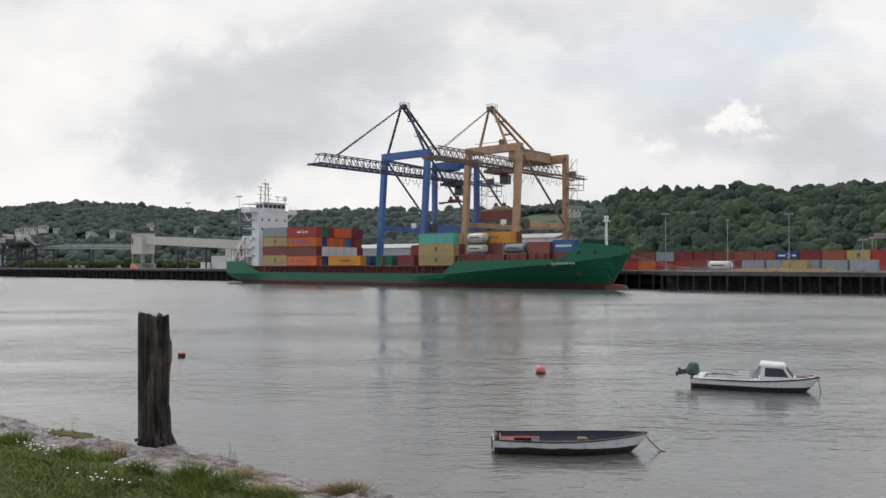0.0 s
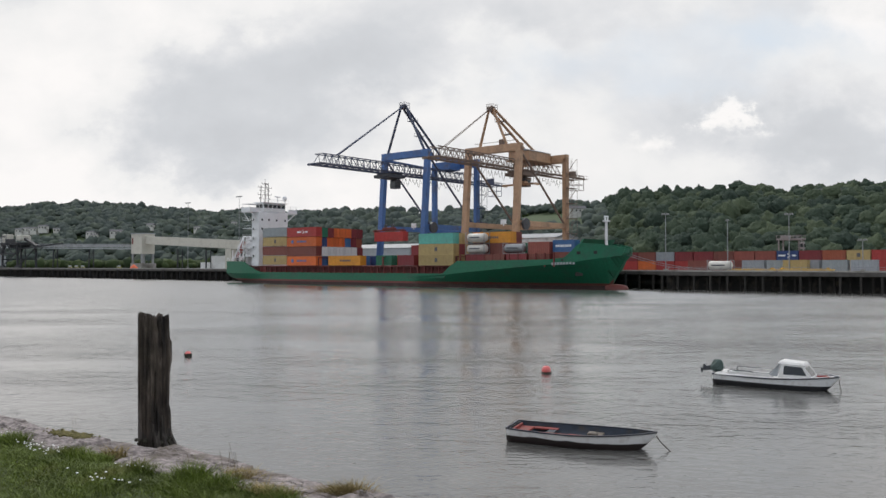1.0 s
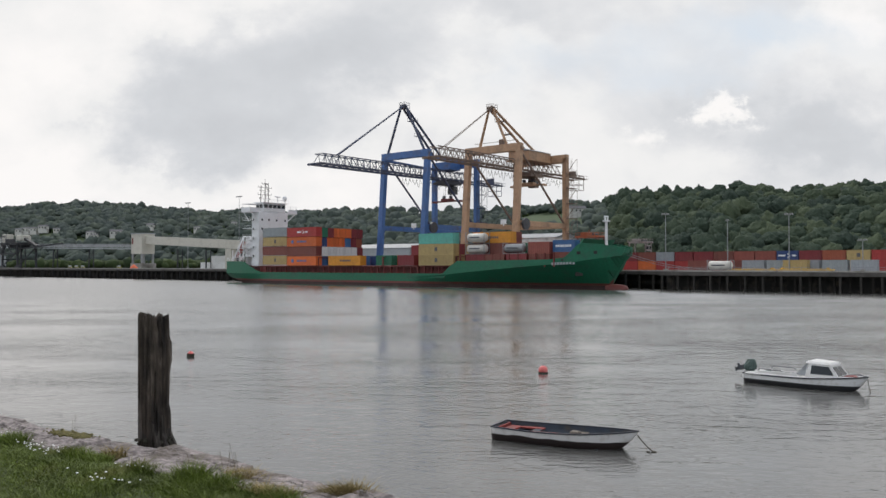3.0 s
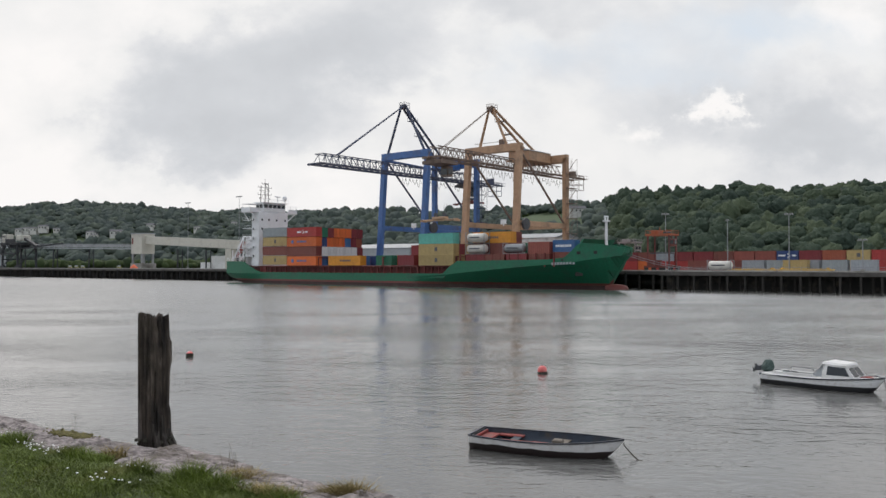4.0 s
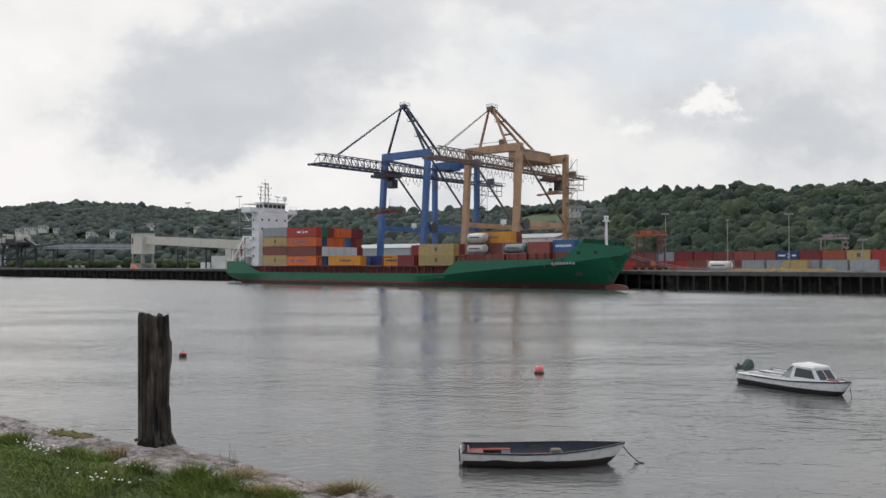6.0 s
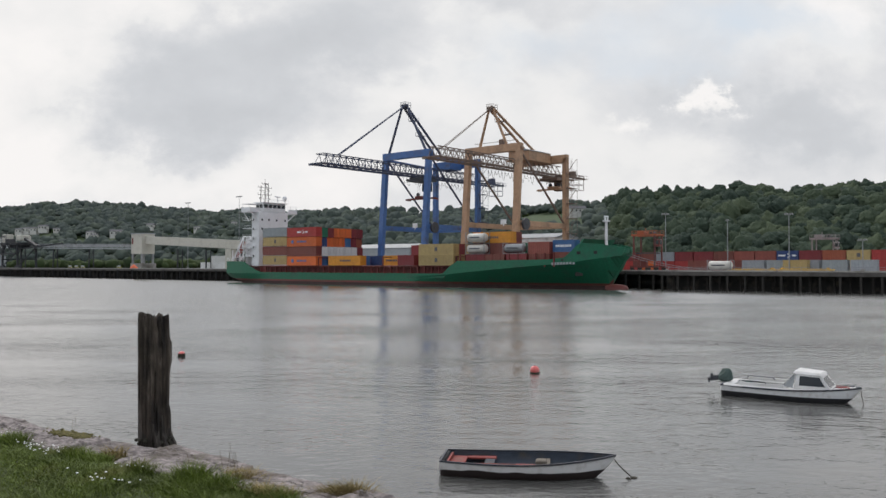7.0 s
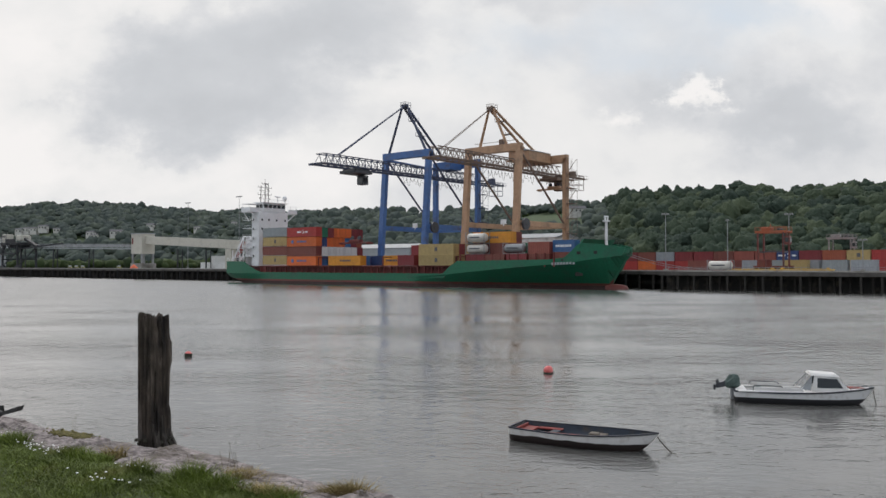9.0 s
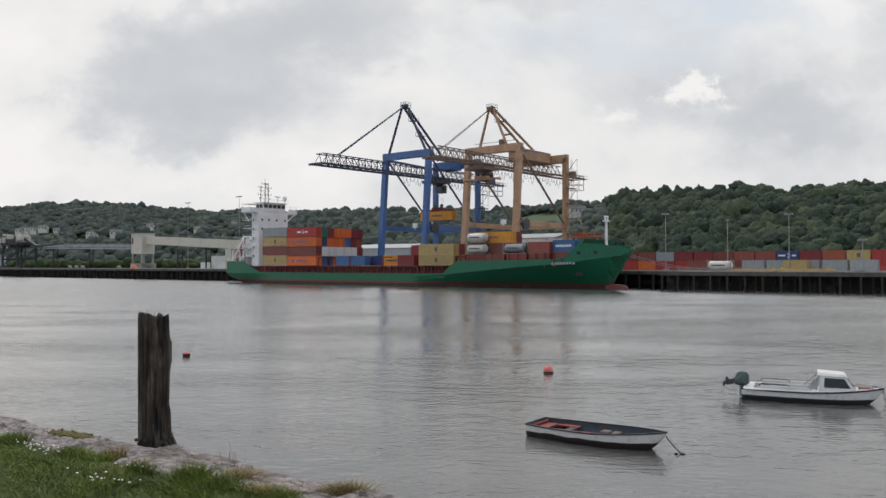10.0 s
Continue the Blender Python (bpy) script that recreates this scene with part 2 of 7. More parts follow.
M_GREYCLAD = paint("grey_cladding", (0.36, 0.385, 0.40), 0.6, stain=0.06, grain=0.07)
M_ROOF = paint("slate_roof", (0.12, 0.12, 0.13), 0.8)
M_RENDER = paint("house_render", (0.62, 0.61, 0.58), 0.8)
M_LOADER = surf("sooty_loader_steel", (0.022, 0.025, 0.03), 0.7, scale=0.8, stain=0.3, stain_scale=0.4, dirt=(0.06, 0.055, 0.05))
M_HIVIS = paint("faded_plant_yellow", (0.36, 0.34, 0.12), 0.7)
M_YELLOW = paint("yellow_paint", (0.62, 0.36, 0.03), 0.55)
M_CARRIER = paint("carrier_red", (0.15, 0.035, 0.028), 0.55)
M_CARRIERTOP = paint("carrier_orange", (0.36, 0.09, 0.035), 0.55)
M_CARRIERG = paint("carrier_grey", (0.30, 0.27, 0.26), 0.5)


def oak_material():
    """Split grey oak: long streaks from near-black checks to pale weathered fibre."""
    m, n, l, p = nodes_of("weathered_oak")
    tc, ramp, mix, b = n.new("ShaderNodeTexCoord"), n.new("ShaderNodeValToRGB"), n.new("ShaderNodeMix"), n.new("ShaderNodeBump")
    outs = []
    for stretch, sc, det in (((3, 3, 0.30), 6.0, 8), ((1, 1, 0.45), 6.0, 5), ((4, 4, 0.5), 22.0, 6)):
        mp, no = n.new("ShaderNodeMapping"), n.new("ShaderNodeTexNoise")
        mp.inputs["Scale"].default_value = stretch
        l.new(tc.outputs["Object"], mp.inputs[0]), l.new(mp.outputs[0], no.inputs["Vector"])
        no.inputs["Scale"].default_value, no.inputs["Detail"].default_value, no.inputs["Roughness"].default_value = sc, det, 0.65
        outs.append(no.outputs[0])
    mix.inputs[0].default_value = 0.45
    l.new(outs[0], mix.inputs[2]), l.new(outs[1], mix.inputs[3])
    ramp.color_ramp.elements.new(0.5), ramp.color_ramp.elements.new(0.6)
    for e, (pos, col) in zip(ramp.color_ramp.elements, ((0.38, (0.012, 0.010, 0.009)), (0.46, (0.045, 0.035, 0.028)), (0.54, (0.085, 0.066, 0.052)), (0.62, (0.19, 0.16, 0.135)))):
        e.position, e.color = pos, (*col, 1)
    l.new(mix.outputs[0], ramp.inputs[0]), l.new(ramp.outputs[0], p.inputs["Base Color"])
    p.inputs["Roughness"].default_value = 0.9
    b.inputs["Strength"].default_value, b.inputs["Distance"].default_value = 0.9, 0.02
    l.new(outs[2], b.inputs["Height"]), l.new(b.outputs[0], p.inputs["Normal"])
    return m


M_WOOD = oak_material()



def stone_material():
    m = surf("coping_stone", (0.255, 0.222, 0.212), 0.92, grain=0.5, scale=22, stain=0.33, stain_scale=3.5, bump=0.9, dirt=(0.105, 0.085, 0.065), per_object=0.12)
    n, l, p = m.node_tree.nodes, m.node_tree.links, m.node_tree.nodes["Principled BSDF"]
    tc, warp, vo, rg, mx = n.new("ShaderNodeTexCoord"), n.new("ShaderNodeTexNoise"), n.new("ShaderNodeTexVoronoi"), n.new("ShaderNodeMapRange"), n.new("ShaderNodeMix")
    add = n.new("ShaderNodeVectorMath")
    add.operation = "MULTIPLY_ADD"
    add.inputs[1].default_value = (0.5, 0.5, 0.5)
    warp.inputs["Scale"].default_value, warp.inputs["Detail"].default_value = 5.0, 6
    l.new(tc.outputs["Object"], warp.inputs["Vector"]), l.new(warp.outputs["Color"], add.inputs[0]), l.new(tc.outputs["Object"], add.inputs[2])
    vo.feature = "DISTANCE_TO_EDGE"
    vo.inputs["Scale"].default_value = 1.3
    l.new(add.outputs[0], vo.inputs["Vector"])
    rg.inputs["From Max"].default_value, rg.inputs["To Min"].default_value, rg.inputs["To Max"].default_value = 0.016, 0.7, 0.0
    l.new(vo.outputs["Distance"], rg.inputs["Value"])
    mx.data_type = "RGBA"
    old = p.inputs["Base Color"].links[0].from_socket
    l.new(rg.outputs[0], mx.inputs[0]), l.new(old, mx.inputs[6])
    mx.inputs[7].default_value = (0.06, 0.055, 0.045, 1)
    l.new(mx.outputs[2], p.inputs["Base Color"])
    bump = p.inputs["Normal"].links[0].from_node
    b2 = n.new("ShaderNodeBump")
    b2.inputs["Strength"].default_value, b2.inputs["Distance"].default_value, b2.invert = 0.8, 0.02, True
    l.new(rg.outputs[0], b2.inputs["Height"]), l.new(bump.outputs[0], b2.inputs["Normal"]), l.new(b2.outputs[0], p.inputs["Normal"])
    return m


M_STONE = stone_material()
M_GRASSG = surf("lawn_soil", (0.055, 0.075, 0.02), 0.95, scale=12, stain=0.3, stain_scale=2.0, bump=0.6, dirt=(0.05, 0.05, 0.02))
M_BLADE = surf("grass_blade", (0.118, 0.160, 0.022), 0.7, grain=0.3, scale=2.5, stain=0.28, stain_scale=1.6, bump=0, dirt=(0.20, 0.17, 0.05), island=0.45)
M_DRYBLADE = surf("dry_grass_blade", (0.26, 0.20, 0.075), 0.8, grain=0.3, scale=3, bump=0, island=0.35)
M_WETWOOD = surf("wet_weedy_oak", (0.045, 0.037, 0.03), 0.6, grain=0.5, scale=14, bump=0.9, dirt=(0.02, 0.024, 0.012), stretch=(3, 3, 0.5))
M_CROW = surf("crow_plumage", (0.035, 0.034, 0.036), 0.6, scale=30)
M_STRAW = surf("dry_straw", (0.14, 0.11, 0.065), 0.9, bump=0)
M_MOSS = surf("yellow_moss", (0.12, 0.105, 0.03), 0.95, scale=20, bump=0.6, island=0.3)
M_PETAL = surf("white_petal", (0.8, 0.8, 0.77), 0.8, bump=0)
M_BOATW = surf("boat_white_gelcoat", (0.74, 0.73, 0.71), 0.35, grain=0.08, scale=3, stain=0.12, stain_scale=1.5, bump=0.02, dirt=(0.38, 0.35, 0.30))
M_FOUL = surf("dark_antifouling", (0.03, 0.022, 0.02), 0.7, scale=8, stain=0.25, dirt=(0.05, 0.05, 0.03))
M_TRIM = surf("navy_rubbing_strake", (0.025, 0.03, 0.045), 0.55, scale=6)
M_INBLUE = surf("faded_blue_inside", (0.040, 0.052, 0.072), 0.7, scale=5, stain=0.3, stain_scale=2.5, dirt=(0.07, 0.06, 0.05))
M_INRED = surf("faded_red_paint", (0.24, 0.036, 0.028), 0.65, scale=5, stain=0.2, stain_scale=2)
M_BENCH = surf("worn_bench_wood", (0.17, 0.145, 0.115), 0.75, scale=8, stretch=(1, 5, 1))
M_ROPE = surf("wet_rope", (0.07, 0.06, 0.045), 0.9, scale=20)
M_BUOY = surf("faded_pink_plastic", (0.75, 0.16, 0.15), 0.4, grain=0.08, scale=5, stain=0.2, stain_scale=4, dirt=(0.8, 0.55, 0.5))
M_WEED = surf("weedy_growth", (0.035, 0.032, 0.02), 0.8, scale=20, bump=0.6)
M_MOTOR = surf("green_tarpaulin", (0.07, 0.105, 0.095), 0.8, scale=6, bump=0.4)
M_TANK = paint("tank_white", (0.62, 0.60, 0.55), 0.4)
M_BUSH = leaf_material("bush_leaves", (0.028, 0.044, 0.018), (0.045, 0.068, 0.026), (0.075, 0.10, 0.038))
# haze of the far hill mixed into the leaf colour, paler and bluer
M_HAZEWOODS = leaf_material("hazed_woodland_leaves", (0.066, 0.084, 0.078), (0.079, 0.100, 0.086), (0.100, 0.122, 0.092))
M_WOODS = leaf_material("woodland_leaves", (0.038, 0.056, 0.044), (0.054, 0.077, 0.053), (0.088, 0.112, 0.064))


# ------------------------------------------------------------------ mesh helpers
class MB:
    """Collects boxes, bars and tubes into one mesh."""

    def __init__(self):
        self.v, self.f, self.m = [], [], []

    def add(self, vs, fs, m=0):
        k = len(self.v)
        self.v += [tuple(p) for p in vs]
        self.f += [tuple(i + k for i in f) for f in fs]
        self.m += [m] * len(fs)
        return self

    def box(self, x0, x1, y0, y1, z0, z1, m=0, c=0.0, mat=None):
        """A box with chamfered upright and top edges where c is given."""
        if c:
            ring = [(x0 + c, y0), (x1 - c, y0), (x1, y0 + c), (x1, y1 - c), (x1 - c, y1), (x0 + c, y1), (x0, y1 - c), (x0, y0 + c)]
            cx, cy = (x0 + x1) / 2, (y0 + y1) / 2
            sx, sy = 1 - 2 * c / (x1 - x0), 1 - 2 * c / (y1 - y0)
            top = [(cx + (x - cx) * sx, cy + (y - cy) * sy) for x, y in ring]
            vs = [(x, y, z0) for x, y in ring] + [(x, y, z1 - c) for x, y in ring] + [(x, y, z1) for x, y in top]
            fs = [tuple(range(7, -1, -1)), tuple(range(16, 24))]
            for r in (0, 8):
                fs += [(r + i, r + (i + 1) % 8, r + 8 + (i + 1) % 8, r + 8 + i) for i in range(8)]
        else:
            vs = [(x, y, z) for z in (z0, z1) for x, y in ((x0, y0), (x1, y0), (x1, y1), (x0, y1))]
            fs = [(3, 2, 1, 0), (4, 5, 6, 7), (0, 1, 5, 4), (1, 2, 6, 5), (2, 3, 7, 6), (3, 0, 4, 7)]
        if mat is not None:
            vs = [mat @ Vector(p) for p in vs]
        return self.add(vs, fs, m)

    def bar(self, p, q, w, h=None, m=0, w2=None, h2=None):
        """A square bar from p to q, w wide and h high, tapering to w2, h2."""
        p, q = Vector(p), Vector(q)
        h = w if h is None else h
        w2, h2 = (w if w2 is None else w2), (h if h2 is None else h2)
        d = (q - p).normalized()
        side = d.cross(Vector((0, 0, 1)))
        side = side.normalized() if side.length > 1e-3 else Vector((1, 0, 0))
        up = side.cross(d)
        vs = []
        for c, a, b in ((p, w, h), (q, w2, h2)):
            vs += [c + side * (i * a / 2) + up * (j * b / 2) for i, j in ((-1, -1), (1, -1), (1, 1), (-1, 1))]
        return self.add(vs, [(3, 2, 1, 0), (4, 5, 6, 7), (0, 1, 5, 4), (1, 2, 6, 5), (2, 3, 7, 6), (3, 0, 4, 7)], m)

    def tube(self, p, q, r, n=8, m=0, r2=None):
        p, q = Vector(p), Vector(q)
        r2 = r if r2 is None else r2
        d = (q - p).normalized()
        a = d.orthogonal().normalized()
        b = d.cross(a)
        vs = [c + (a * math.cos(6.28319 * i / n) + b * math.sin(6.28319 * i / n)) * k for c, k in ((p, r), (q, r2)) for i in range(n)]
        fs = [tuple(range(n - 1, -1, -1)), tuple(range(n, 2 * n))] + [(i, (i + 1) % n, n + (i + 1) % n, n + i) for i in range(n)]
        return self.add(vs, fs, m)

    def path(self, pts, r, n=6, m=0):
        for a, b in zip(pts, pts[1:]):
            self.tube(a, b, r, n, m)
        return self

    def grid(self, rows, m=0, close=False):
        """A skin over rows of points."""
        w = len(rows[0])
        vs = [p for r in rows for p in r]
        fs = [(i * w + j, i * w + (j + 1) % w, (i + 1) * w + (j + 1) % w, (i + 1) * w + j) for i in range(len(rows) - 1) for j in range(w if close else w - 1)]
        return self.add(vs, fs, m)

    def ball(self, c, r, n=10, k=7, m=0, squash=1.0):
        rows = [[(c[0] + r * math.sin(math.pi * i / k) * math.cos(6.28319 * j / n), c[1] + r * math.sin(math.pi * i / k) * math.sin(6.28319 * j / n), c[2] + squash * r * math.cos(math.pi * i / k)) for j in range(n)] for i in range(k + 1)]
        return self.grid(rows, m, True)

    def mesh(self, name, mats, smooth=False):
        me = bpy.data.meshes.new(name)
        me.from_pydata(self.v, [], self.f)
        for mm in mats if isinstance(mats, (list, tuple)) else [mats]:
            me.materials.append(mm)
        me.polygons.foreach_set("material_index", self.m)
        if smooth:
            me.polygons.foreach_set("use_smooth", [True] * len(me.polygons))
        me.update()
        return me


def fix_normals(me):
    bm = bmesh.new()
    bm.from_mesh(me)
    bmesh.ops.recalc_face_normals(bm, faces=bm.faces)
    bm.to_mesh(me)
    bm.free()
    return me


def part(name, mb, material, parent, label="", smooth=False):
    me = fix_normals(mb.mesh(name, material, smooth)) if isinstance(mb, MB) else mb
    ob = new(name, me)
    ob.parent = parent
    return tagged(ob, label) if label else ob


def thing(name, m, label, category, group="", kind=""):
    ob = new(name)
    ob.empty_display_size = 0.2
    ob.matrix_basis = m
    return tagged(ob, label, category, group, kind)


def structure(name, mb, material, label, category, parent=None, smooth=False):
    ob = new(name, fix_normals(mb.mesh(name, material, smooth)))
    return tagged(ob, label, category, kind="structure")


def lerp(x, table):
    for (a, va), (b, vb) in zip(table, table[1:]):
        if x <= b:
            k = max(0.0, (x - a) / (b - a))
            return va + (vb - va) * k
    return table[-1][1]


# the berth: x along the quay towards the bow, y inland, z up
BERTH = pose(4.43, 226.66, 0, 0, 0, -40)
QUAY_Y, QUAY_Z = 11.5, 4.3


def berth(x, y, z, rz=0):
    return BERTH @ pose(x, y, z, 0, 0, rz)


# ------------------------------------------------------------------ sky backdrop, water, land
def sky_backdrop():
    mb, R = MB(), 4300.0
    rows = []
    for i in range(15):
        e = radians(-6 + i * 2.4)
        rows.append([(R * math.cos(e) * math.sin(radians(a)), R * math.cos(e) * math.cos(radians(a)), R * math.sin(e)) for a in range(-80, 81, 4)])
    mb.grid(rows)
    ob = new("backdrop", mb.mesh("backdrop", M_CLOUD, True))
    return tagged(ob, "bright overcast sky with drifting grey and white clouds", "sky", kind="structure")


SKY = sky_backdrop()
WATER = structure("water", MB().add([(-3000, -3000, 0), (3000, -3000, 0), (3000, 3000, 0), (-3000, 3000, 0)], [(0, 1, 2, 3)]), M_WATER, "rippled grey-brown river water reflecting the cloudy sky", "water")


def far_land():
    p = [BERTH @ Vector(q) for q in ((-1600, QUAY_Y + 9, 0), (700, QUAY_Y + 9, 0), (2600, 1500, 0), (2600, 4200, 0), (-4200, 4200, 0), (-4200, 400, 0))]
    vs = [(v.x, v.y, z) for z in (-3.0, QUAY_Z - 0.02) for v in p]
    n = len(p)
    fs = [tuple(range(n, 2 * n))] + [(i, (i + 1) % n, n + (i + 1) % n, n + i) for i in range(n)]
    structure("ground", MB().add(vs, fs), M_LAND, "flat grey asphalt ground of the container terminal", "ground")


far_land()

# azimuth (x over y), distance to the foot, ridge distance, ridge height
SKYLINE = [(-0.75, 365), (-0.54, 368), (-0.50, 362), (-0.45, 357), (-0.41, 361), (-0.37, 362), (-0.33, 369), (-0.26, 373), (-0.20, 376), (-0.14, 372), (-0.08, 371), (-0.02, 375), (0.02, 371), (0.07, 366), (0.12, 361), (0.16, 359), (0.2, 356), (0.225, 345), (0.28, 338), (0.33, 336), (0.37, 332), (0.42, 341), (0.47, 330), (0.50, 327), (0.54, 327), (0.75, 330)]
FOOT = [(-0.75, 760), (-0.54, 700), (-0.3, 600), (0.0, 480), (0.2, 390), (0.3, 330), (0.54, 280), (0.75, 260)]
RIDGE = [(-0.75, 1250), (-0.3, 1020), (0.0, 840), (0.19, 720), (0.23, 560), (0.54, 450), (0.75, 420)]


def hill_point(a, k):
    """A point of the hillside: azimuth a, k from 0 at the foot to 1 at the ridge."""
    df, dr = lerp(a, FOOT), lerp(a, RIDGE)
    top = EYE.z + (471 - lerp(a, SKYLINE)) / 1450 * dr - (6.6 if a < 0.2 else 5.4)
    d = df + (dr - df) * k
    z = QUAY_Z + (top - QUAY_Z) * (k ** 0.9) + 2.0 * noise.noise(Vector((a * 30, k * 5, 0)))
    return Vector((a * d, d, z))


def hills():
    mb = MB()
    cols = [(-0.75 + 1.5 * i / 120) for i in range(121)]
    rows = [[hill_point(a, k / 10) if k else hill_point(a, 0) - Vector((0, 0, 6)) for a in cols] for k in range(0, 11)]
    rows.append([hill_point(a, 1.0) * 1.0 + Vector((a * 300, 300, -10)) for a in cols])
    mb.grid(rows)
    ob = structure("hill", mb, M_HILL, "grassy hillside behind the port", "hill", smooth=True)
    return ob


hills()


def blob_template(seed, fine=2):
    """A lumpy closed clump of foliage, about one unit in radius."""
    bm = bmesh.new()
    bmesh.ops.create_icosphere(bm, subdivisions=fine, radius=1.0)
    for v in bm.verts:
        n = noise.noise(v.co * 1.7 + Vector((seed * 7.1, 0, 0))) * 0.34 + noise.noise(v.co * 4.0 + Vector((0, seed * 3.3, 0))) * 0.24 + noise.noise(v.co * 9.0 + Vector((0, 0, seed * 2.3))) * 0.22
        v.co *= 1.0 + n
    vs = np.array([v.co[:] for v in bm.verts])
    fs = np.array([[v.index for v in f.verts] for f in bm.faces])
    bm.free()
    return vs, fs


def crown_template(seed, fine):
    """A broadleaf crown about one unit in radius: rounded boughs with creases between them, flatter below."""
    bm = bmesh.new()
    bmesh.ops.create_icosphere(bm, subdivisions=fine, radius=1.0)
    o = Vector((seed * 7.1, seed * 3.3, seed * 2.3))
    for v in bm.verts:
        c = v.co.copy()
        k = 1.0 if fine > 3 else 1.5
        r = 0.78 + k * 0.30 * abs(noise.noise(c * 1.3 + o)) + 0.30 * abs(noise.noise(c * 3.0 + o * 2)) + 0.22 * abs(noise.noise(c * 7.0 + o * 3)) + 0.16 * noise.noise(c * 15.0 + o)
        v.co = c * r
        if v.co.z < 0:
            v.co.z *= 0.6
    vs = np.array([v.co[:] for v in bm.verts])
    fs = np.array([[v.index for v in f.verts] for f in bm.faces])
    bm.free()
    return vs, fs


BLOBS = [blob_template(i) for i in range(7)]
NEAR_CROWNS = [crown_template(i, 4) for i in range(9)]
FAR_CROWNS = [crown_template(i + 20, 3) for i in range(9)]


def clumps(name, items, material, label, category, shapes=BLOBS):
    """One mesh of foliage clumps; items are (centre, radius, height factor)."""
    V, Fc, k = [], [], 0
    rng = np.random.default_rng(5)
    for c, r, h in items:
        vs, fs = shapes[rng.integers(len(shapes))]
        a = rng.uniform(0, 6.28)
        ca, sa = math.cos(a), math.sin(a)
        w = np.stack([vs[:, 0] * ca - vs[:, 1] * sa, vs[:, 0] * sa + vs[:, 1] * ca, vs[:, 2] * h], 1) * r + np.array(c)
        V.append(w), Fc.append(fs + k)
        k += len(vs)
    V, Fc = np.concatenate(V), np.concatenate(Fc)
    me = bpy.data.meshes.new(name)
    me.from_pydata(V.tolist(), [], Fc.tolist())
    me.materials.append(material)
    me.polygons.foreach_set("use_smooth", [True] * len(me.polygons))
    return tagged(new(name, me), label, category, kind="stuff")


# azimuth, height on the slope, width, wall height of the hillside houses
HOUSES = ((-0.517, 0.37, 8, 3.5), (-0.508, 0.38, 8, 3.5), (-0.499, 0.37, 8, 3.5), (-0.488, 0.38, 9, 4), (-0.472, 0.35, 6, 3), (-0.430, 0.29, 8, 3.5), (-0.425, 0.26, 6, 3), (-0.399, 0.29, 11, 3.5), (-0.357, 0.46, 8, 3), (-0.30, 0.44, 6, 3), (-0.255, 0.60, 6, 3), (-0.538, 0.24, 8, 3.5), (-0.525, 0.25, 6, 3), (0.472, 0.80, 11, 3), (0.163, 0.74, 14, 5))


def woods():
    rng = random.Random(11)
    near, far = [], []

    def spread(a0, a1, step, rows, small, large, out, tall=1.0):
        """Crowns over the slope between two azimuths, in rows from the foot to the crest."""
        for i in range(rows):
            k0 = i / (rows - 1)
            a = a0 + rng.uniform(0, 0.01)
            while a < a1:
                k = max(0.0, min(1.0, k0 + rng.uniform(-0.6, 0.6) / rows))
                p = hill_point(a, k)
                s = small + (large - small) * rng.random() ** 1.6
                a += (s * step + rng.uniform(0, 2.0)) / p.y
                if 0.10 < a < 0.19 and 0.45 < k < 0.85 or -0.30 < a < -0.1 and 0.32 < k < 0.38:
                    continue
                if any(abs(a - ha) < 0.006 + hw * 0.0007 and hk - 0.09 < k < hk + 0.012 for ha, hk, hw, _ in HOUSES):
                    continue
                out.append(((p.x, p.y, p.z + s * rng.uniform(0.45, 0.9)), s, tall * (rng.uniform(0.75, 1.2) + 0.5 * rng.random() ** 6)))

    spread(0.20, 0.62, 1.25, 20, 3.2, 5.8, near)
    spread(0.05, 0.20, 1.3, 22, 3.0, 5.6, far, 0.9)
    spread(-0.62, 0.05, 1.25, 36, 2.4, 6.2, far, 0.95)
    # low growth that fills the slope between the crowns
    under = []
    for _ in range(3600):
        a, k = rng.uniform(-0.62, 0.62), rng.random()
        if 0.10 < a < 0.19 and 0.45 < k < 0.85:
            continue
        p, s = hill_point(a, k), rng.uniform(1.5, 3.0)
        if any(abs(a - ha) < 0.012 and hk - 0.09 < k < hk + 0.012 for ha, hk, hw, _ in HOUSES):
            continue
        under.append(((p.x, p.y, p.z + s * 0.5), s, rng.uniform(0.7, 1.0)))
    clumps("woodland", near, M_WOODS, "dense dark green broadleaf woodland covering the hillside", "woods", NEAR_CROWNS)
    clumps("woodland", far, M_HAZEWOODS, "distant woodland on the far hillside, haze put into its blue-green leaf colour", "woods", FAR_CROWNS)
    clumps("undergrowth", under, M_BUSH, "dark undergrowth between the woodland trees", "shrubs")
    low = []
    for _ in range(420):
        a = rng.uniform(-0.56, 0.0)
        d = lerp(a, FOOT) * rng.uniform(0.72, 0.95)
        s = rng.uniform(1.6, 3.6)
        low.append(((a * d, d, QUAY_Z + s * 0.7), s, rng.uniform(0.7, 1.1)))
    clumps("shrubbery", low, M_BUSH, "band of lighter green shrubs behind the yard", "shrubs")


woods()


